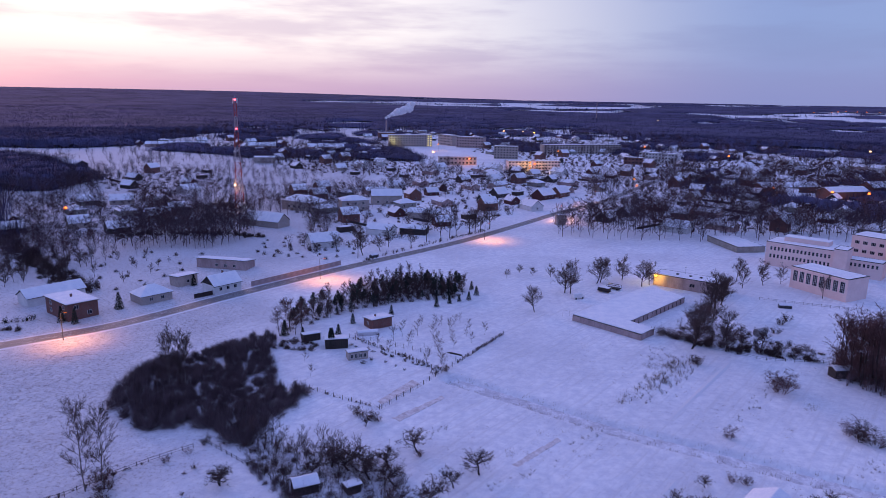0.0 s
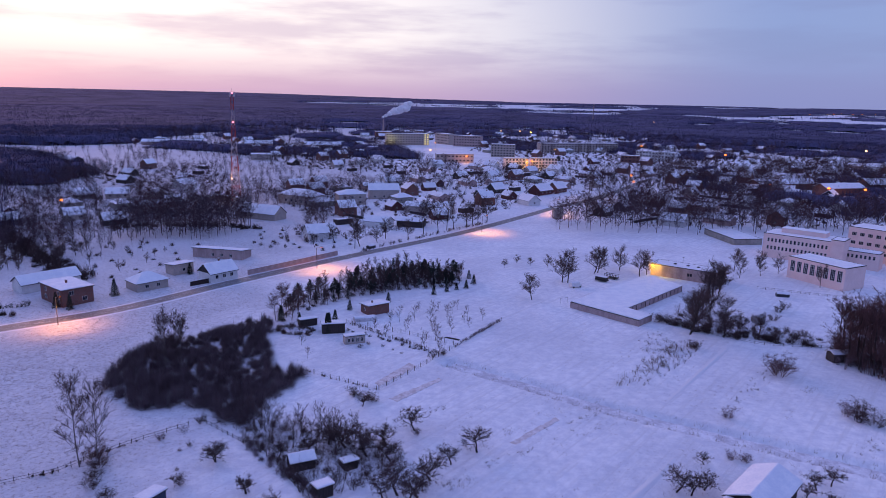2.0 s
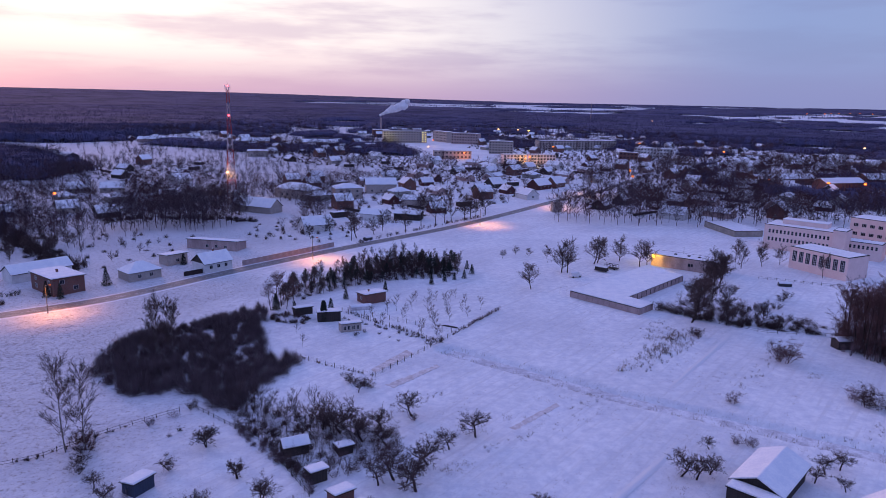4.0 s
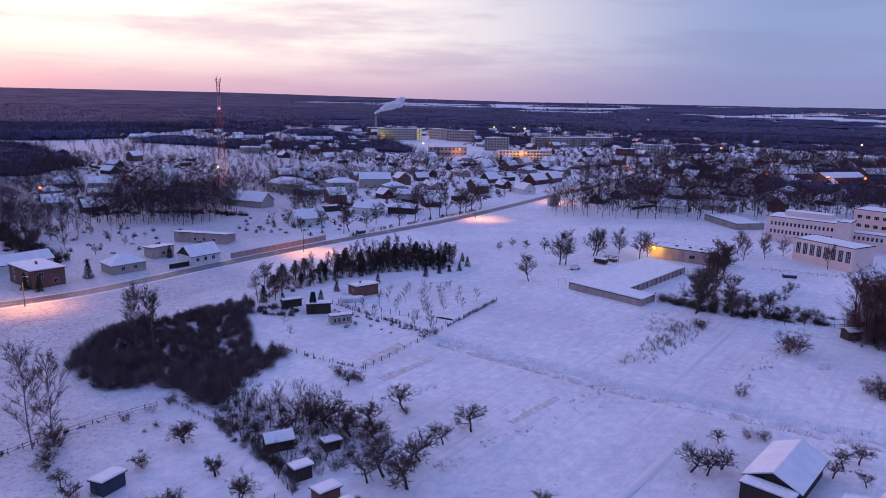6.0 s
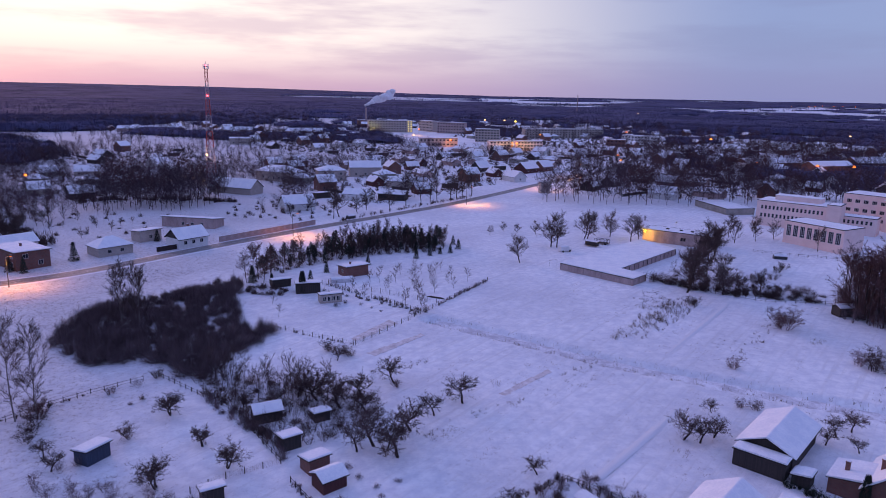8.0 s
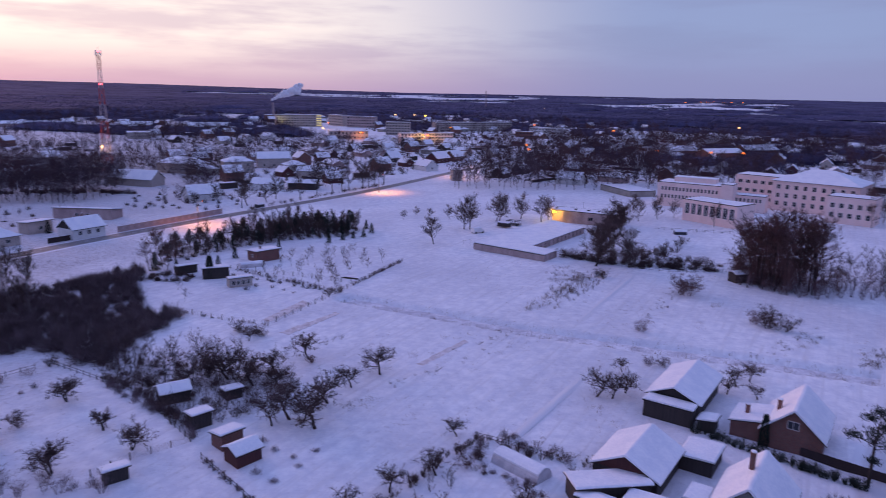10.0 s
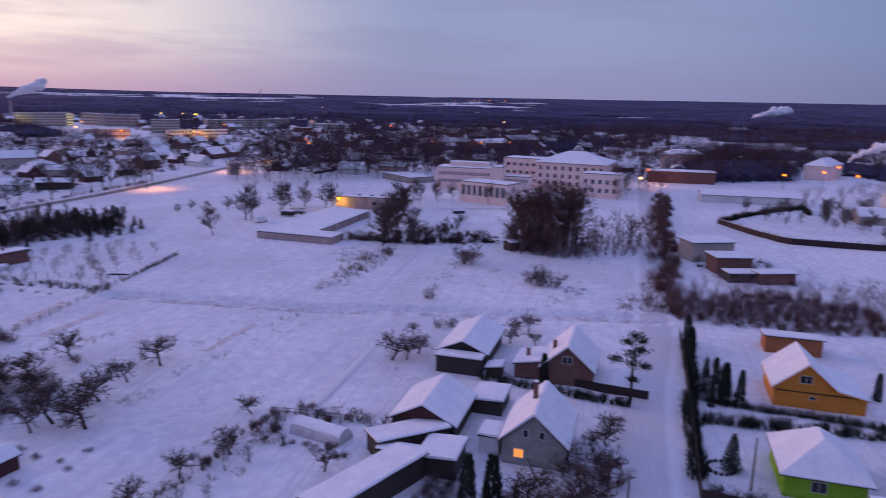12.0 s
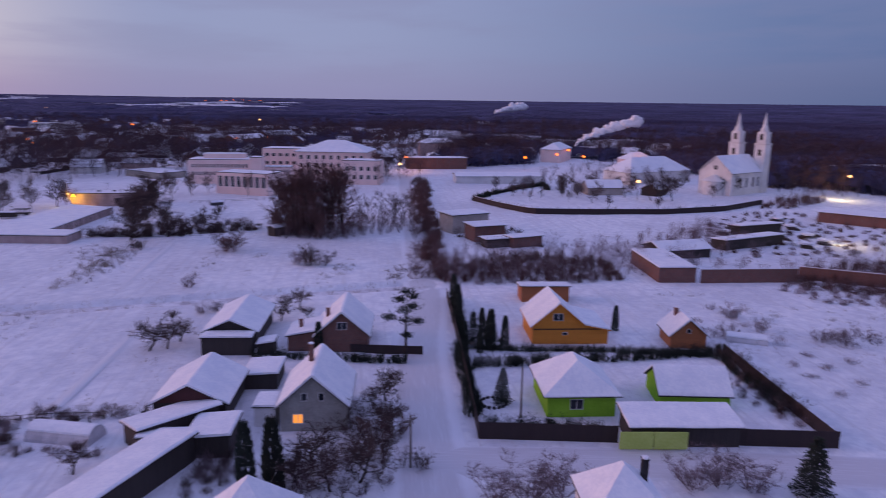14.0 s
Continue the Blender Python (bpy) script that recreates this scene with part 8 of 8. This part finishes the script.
def forest(polys, cell, rmin, rmax, h, name, label, seed, patchy=None, sprays=12, w=0.05):
    """A canopy sheet of uneven height, bristling with fine crowns; at its edges they come down to the ground."""
    nr, lim = np.random.RandomState(seed), int(rmax / cell) + 1
    low = -int(1000 / cell)
    I, J = np.meshgrid(np.arange(-lim, lim), np.arange(low, lim), indexing="ij")
    x, y = I * cell * 1.0, J * cell * 1.0
    r = np.hypot(x, y)
    ring = (r >= rmin) & (r < rmax) & (y >= -1000)
    if patchy is not None:
        held = np.any([inside_all(x, y, p) for p in polys], axis=0) & (lattice_noise(x / 48.0 + 9, y / 62.0 + 3) > patchy)
        for a, b in BUILT + TOWN_SPOTS:
            held &= np.hypot(x - a, y - b) > 15
    else:
        wob = lattice_noise(x / 160.0, y / 160.0) * 90
        held = np.any([inside_all(x + wob, y - wob, p) for p in polys], axis=0)
        held |= (r > 3000) & (lattice_noise(x / 900.0, y / 260.0) > -0.08)
        held |= (r > 1500) & (lattice_noise(x / 190.0 + 2, y / 80.0 + 5) > 0.05)
        bare = np.any([inside_all(x + wob, y - wob, p) for p in FIELDS], axis=0)
        held &= ~(bare & (lattice_noise(x / 170.0 + 4, y / 60.0 + 8) < 0.12))
    held &= ring
    ci, cj = np.where(held)
    corner = np.zeros((held.shape[0] + 1, held.shape[1] + 1), dtype=int)
    for p in (0, 1):
        for q in (0, 1):
            np.add.at(corner, (ci + p, cj + q), 1)
    vi, vj = np.where(corner > 0)
    full = corner[vi, vj] == 4
    index = np.zeros(corner.shape, dtype=int)
    index[vi, vj] = np.arange(len(vi))
    vx, vy = (vi - lim) * cell + nr.uniform(-0.4, 0.4, len(vi)) * cell, (vj + low) * cell + nr.uniform(-0.4, 0.4, len(vi)) * cell
    rise = ground_height(vx, vy)[1]
    geo = Geo()
    geo.v = np.stack([vx, vy, rise + h * np.where(full, nr.uniform(0.66, 0.88, len(vi)), nr.uniform(0.0, 0.45, len(vi)))], 1).tolist()
    geo.f = np.stack([index[ci, cj], index[ci + 1, cj], index[ci + 1, cj + 1], index[ci, cj + 1]], 1).tolist()
    k = np.repeat(np.arange(len(vi)), sprays)
    n = len(k)
    o = np.stack([vx[k] + nr.uniform(-0.6, 0.6, n) * cell, vy[k] + nr.uniform(-0.6, 0.6, n) * cell, rise[k] + np.where(full[k], h * 0.6, 0.0)], 1)
    e = np.stack([nr.normal(0, 0.09, n) * h, nr.normal(0, 0.09, n) * h, h * np.where(full[k], nr.uniform(0.15, 0.55, n), nr.uniform(0.5, 1.05, n))], 1)
    geo.slivers(o, o + e, cell * w * nr.uniform(0.6, 1.4, n), nr)
    # canopy and crowns take the wood colour with the haze tint in it
    ob = stuff(name, geo, HAZE_WOOD, label, "forest")
    ob.data.polygons.foreach_set("use_smooth", [True] * len(ob.data.polygons))
    return ob


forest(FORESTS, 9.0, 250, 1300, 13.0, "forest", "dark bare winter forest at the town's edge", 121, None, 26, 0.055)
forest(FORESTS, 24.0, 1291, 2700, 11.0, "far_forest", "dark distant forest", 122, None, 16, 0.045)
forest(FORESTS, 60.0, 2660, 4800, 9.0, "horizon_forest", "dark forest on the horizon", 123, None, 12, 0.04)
PATCHES = [
    [(-420, 860), (-260, 800), (-120, 660), (60, 640), (-20, 740), (-70, 960), (-150, 1100), (-300, 1700), (-600, 1500), (-560, 1000)],
    [(110, 900), (520, 720), (620, 880), (500, 1080), (330, 1400), (330, 1760), (-200, 1900), (-150, 1100), (60, 1060)],
    [(430, 330), (700, 140), (880, 400), (950, 620), (780, 720), (620, 880), (520, 720), (580, 520)],
    [(600, 1000), (1000, 900), (1100, 1500), (1500, 2600), (900, 2400)],
]
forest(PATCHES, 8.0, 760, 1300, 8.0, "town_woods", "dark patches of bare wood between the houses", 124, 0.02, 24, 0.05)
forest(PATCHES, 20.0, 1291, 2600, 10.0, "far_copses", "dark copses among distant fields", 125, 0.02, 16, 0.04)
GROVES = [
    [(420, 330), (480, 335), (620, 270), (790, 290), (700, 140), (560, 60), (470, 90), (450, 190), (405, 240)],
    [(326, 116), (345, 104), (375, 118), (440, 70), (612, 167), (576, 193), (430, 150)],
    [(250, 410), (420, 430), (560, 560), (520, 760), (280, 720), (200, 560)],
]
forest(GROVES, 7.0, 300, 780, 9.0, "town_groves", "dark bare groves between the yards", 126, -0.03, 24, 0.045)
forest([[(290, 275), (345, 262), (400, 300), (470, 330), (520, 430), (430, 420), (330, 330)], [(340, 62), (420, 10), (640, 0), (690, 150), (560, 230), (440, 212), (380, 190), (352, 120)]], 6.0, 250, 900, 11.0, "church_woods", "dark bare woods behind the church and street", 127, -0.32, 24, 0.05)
_rng = random.Random(131)
EDGE = Geo()
for p in FORESTS:
    for (x0, y0), (x1, y1) in zip(p, p[1:] + p[:1]):
        d = math.hypot(x1 - x0, y1 - y0)
        for k in range(int(d / 8)):
            t = k * 8 / d
            x, y = x0 + (x1 - x0) * t + _rng.gauss(0, 12), y0 + (y1 - y0) * t + _rng.gauss(0, 12)
            if math.hypot(x, y) < 1350:
                merge_tree(EDGE, x, y, _rng.uniform(0.8, 1.3), _rng.randrange(6))
stuff("forest_edge", EDGE, FAR_TWIG, "bare trees along the forest edge", "trees")

# ---- lamps and lit spots of the town ----
def far_lamp(x, y, z, mat, r=0.5):
    foot = float(ground_height(np.array([float(x)]), np.array([float(y)]))[1][0])
    ob = thing("street_lamp", x, y, 0, "glowing street lamp on a thin mast in the town", "street lamp", "town lamps", z=foot)
    part("mast", Geo().tube((0, 0, -0.3), (0, 0, z), 0.1, 0.07, 5), POLE, ob)
    part("bulb", Geo().tube((0, 0, z + 0.003), (0, 0, z + r), r, r * 0.6, 6), mat, ob)


for x, y, m in ((117, 1327, LAMP_WHITE), (153, 1320, LAMP_WHITE), (169, 1281, LAMP_YELLOW), (24, 993, LAMP_WHITE), (250, 515, LAMP_ORANGE), (148, 518, LAMP_ORANGE), (286, 499, LAMP_ORANGE), (-207, 374, LAMP_ORANGE), (310, 494, LAMP_ORANGE), (-10, 799, LAMP_WHITE),
                (260, 280, LAMP_ORANGE), (229, 252, LAMP_WHITE), (312, 239, LAMP_ORANGE), (250, 138, LAMP_WHITE), (342, 86, LAMP_WHITE), (652, 190, LAMP_WHITE), (278, 950, LAMP_ORANGE), (158, 562, LAMP_ORANGE), (338, 813, LAMP_ORANGE), (579, 934, LAMP_WHITE), (634, 2055, LAMP_WHITE), (345, 222, LAMP_ORANGE), (346, 241, LAMP_ORANGE), (384, 258, LAMP_ORANGE)):
    far_lamp(x, y, 7.0, m, 0.55 + 0.0010 * math.hypot(x, y))
for x, y, z, c, w in ((-5, 917, 8, SODIUM, 12000), (29, 722, 7, SODIUM, 9000), (92, 672, 8, (1.0, 0.55, 0.08), 14000), (250, 512, 6, SODIUM, 5000), (380, 200, 6, SODIUM, 4000), (372, 262, 6, SODIUM, 4000), (262, 276, 6, SODIUM, 2500), (-70, 972, 6, (1.0, 0.85, 0.2), 2500), (314, 82, 5, (1.0, 0.75, 0.3), 3500), (210, 55, 4, (1.0, 0.75, 0.3), 1200), (98, 452, 5, SODIUM, 3500), (300, 488, 6, SODIUM, 4000)):
    lamp_light(x, y, z, c, w)
for x, y, z, m in ((-5, 917, 8, LAMP_ORANGE), (29, 722, 7, LAMP_ORANGE), (90, 668, 8, LAMP_ORANGE), (140, 833, 8, LAMP_ORANGE)):
    far_lamp(x, y, z, m, 1.1)
for x, y in ((1560, 2805), (1606, 2842), (1658, 2876), (1690, 2852), (1716, 2830), (1480, 2790), (1750, 2800)):
    far_lamp(x, y, 9.0, LAMP_ORANGE, 2.2)

# ---- chimney with its steam ----
_bh = thing("boiler_house", -95, 1180, 10, "distant boiler house with a steaming chimney", "boiler house")
part("hall", Geo().box(-14, -8, -1, 14, 8, 9), BRICK, _bh)
part("snow_cover", Geo().box(-14, -8, 9.003, 14, 8, 9.5), SNOW, _bh)
part("chimney", Geo().tube((0, 0, 0), (0, 0, 29), 1.8, 1.2, 12), CONCRETE, _bh)


def plume(x, y, z, length, rise, size, seed, label, way=(1.0, 0.0)):
    rng = random.Random(seed)
    bm = bmesh.new()
    for k in range(70):
        t = (k / 69) ** 1.1
        r = size * (0.25 + 0.75 * math.sin(min(t * 2.2, 1.7))) * rng.uniform(0.5, 1.0)
        c = Vector((x + way[0] * length * t + rng.gauss(0, size * 0.25), y + way[1] * length * t + rng.gauss(0, size * 0.3), z + rise * t ** 0.7 + rng.gauss(0, size * 0.35 * t)))
        res = bmesh.ops.create_icosphere(bm, subdivisions=2, radius=r, matrix=Matrix.Translation(c))
        for v in res["verts"]:
            d = v.co - c
            v.co = c + d * (1 + 0.45 * noise.noise(v.co * (1.6 / size)) + 0.25 * noise.noise(v.co * (4.5 / size)))
    me = bpy.data.meshes.new("steam_plume")
    bm.to_mesh(me)
    bm.free()
    me.polygons.foreach_set("use_smooth", [True] * len(me.polygons))
    me.materials.append(STEAM)
    return tagged(new("steam_plume", me), label, "steam", kind="stuff")


plume(-95, 1180, 32, 44, 20, 6, 5, "white steam drifting from the boiler chimney")
plume(397, 262, 10, 42, 17, 3.0, 6, "white chimney smoke slanting over snowy roofs", (0.69, -0.72))
plume(1050, 860, 18, 90, 14, 7, 7, "white smoke drifting over the far woods")

_fc = thing("lattice_chimney", 484, 2200, 0, "thin distant chimney above the woods", "chimney")
part("shaft", Geo().tube((0, 0, -1), (0, 0, 60), 1.7, 1.1, 8), CONCRETE, _fc)
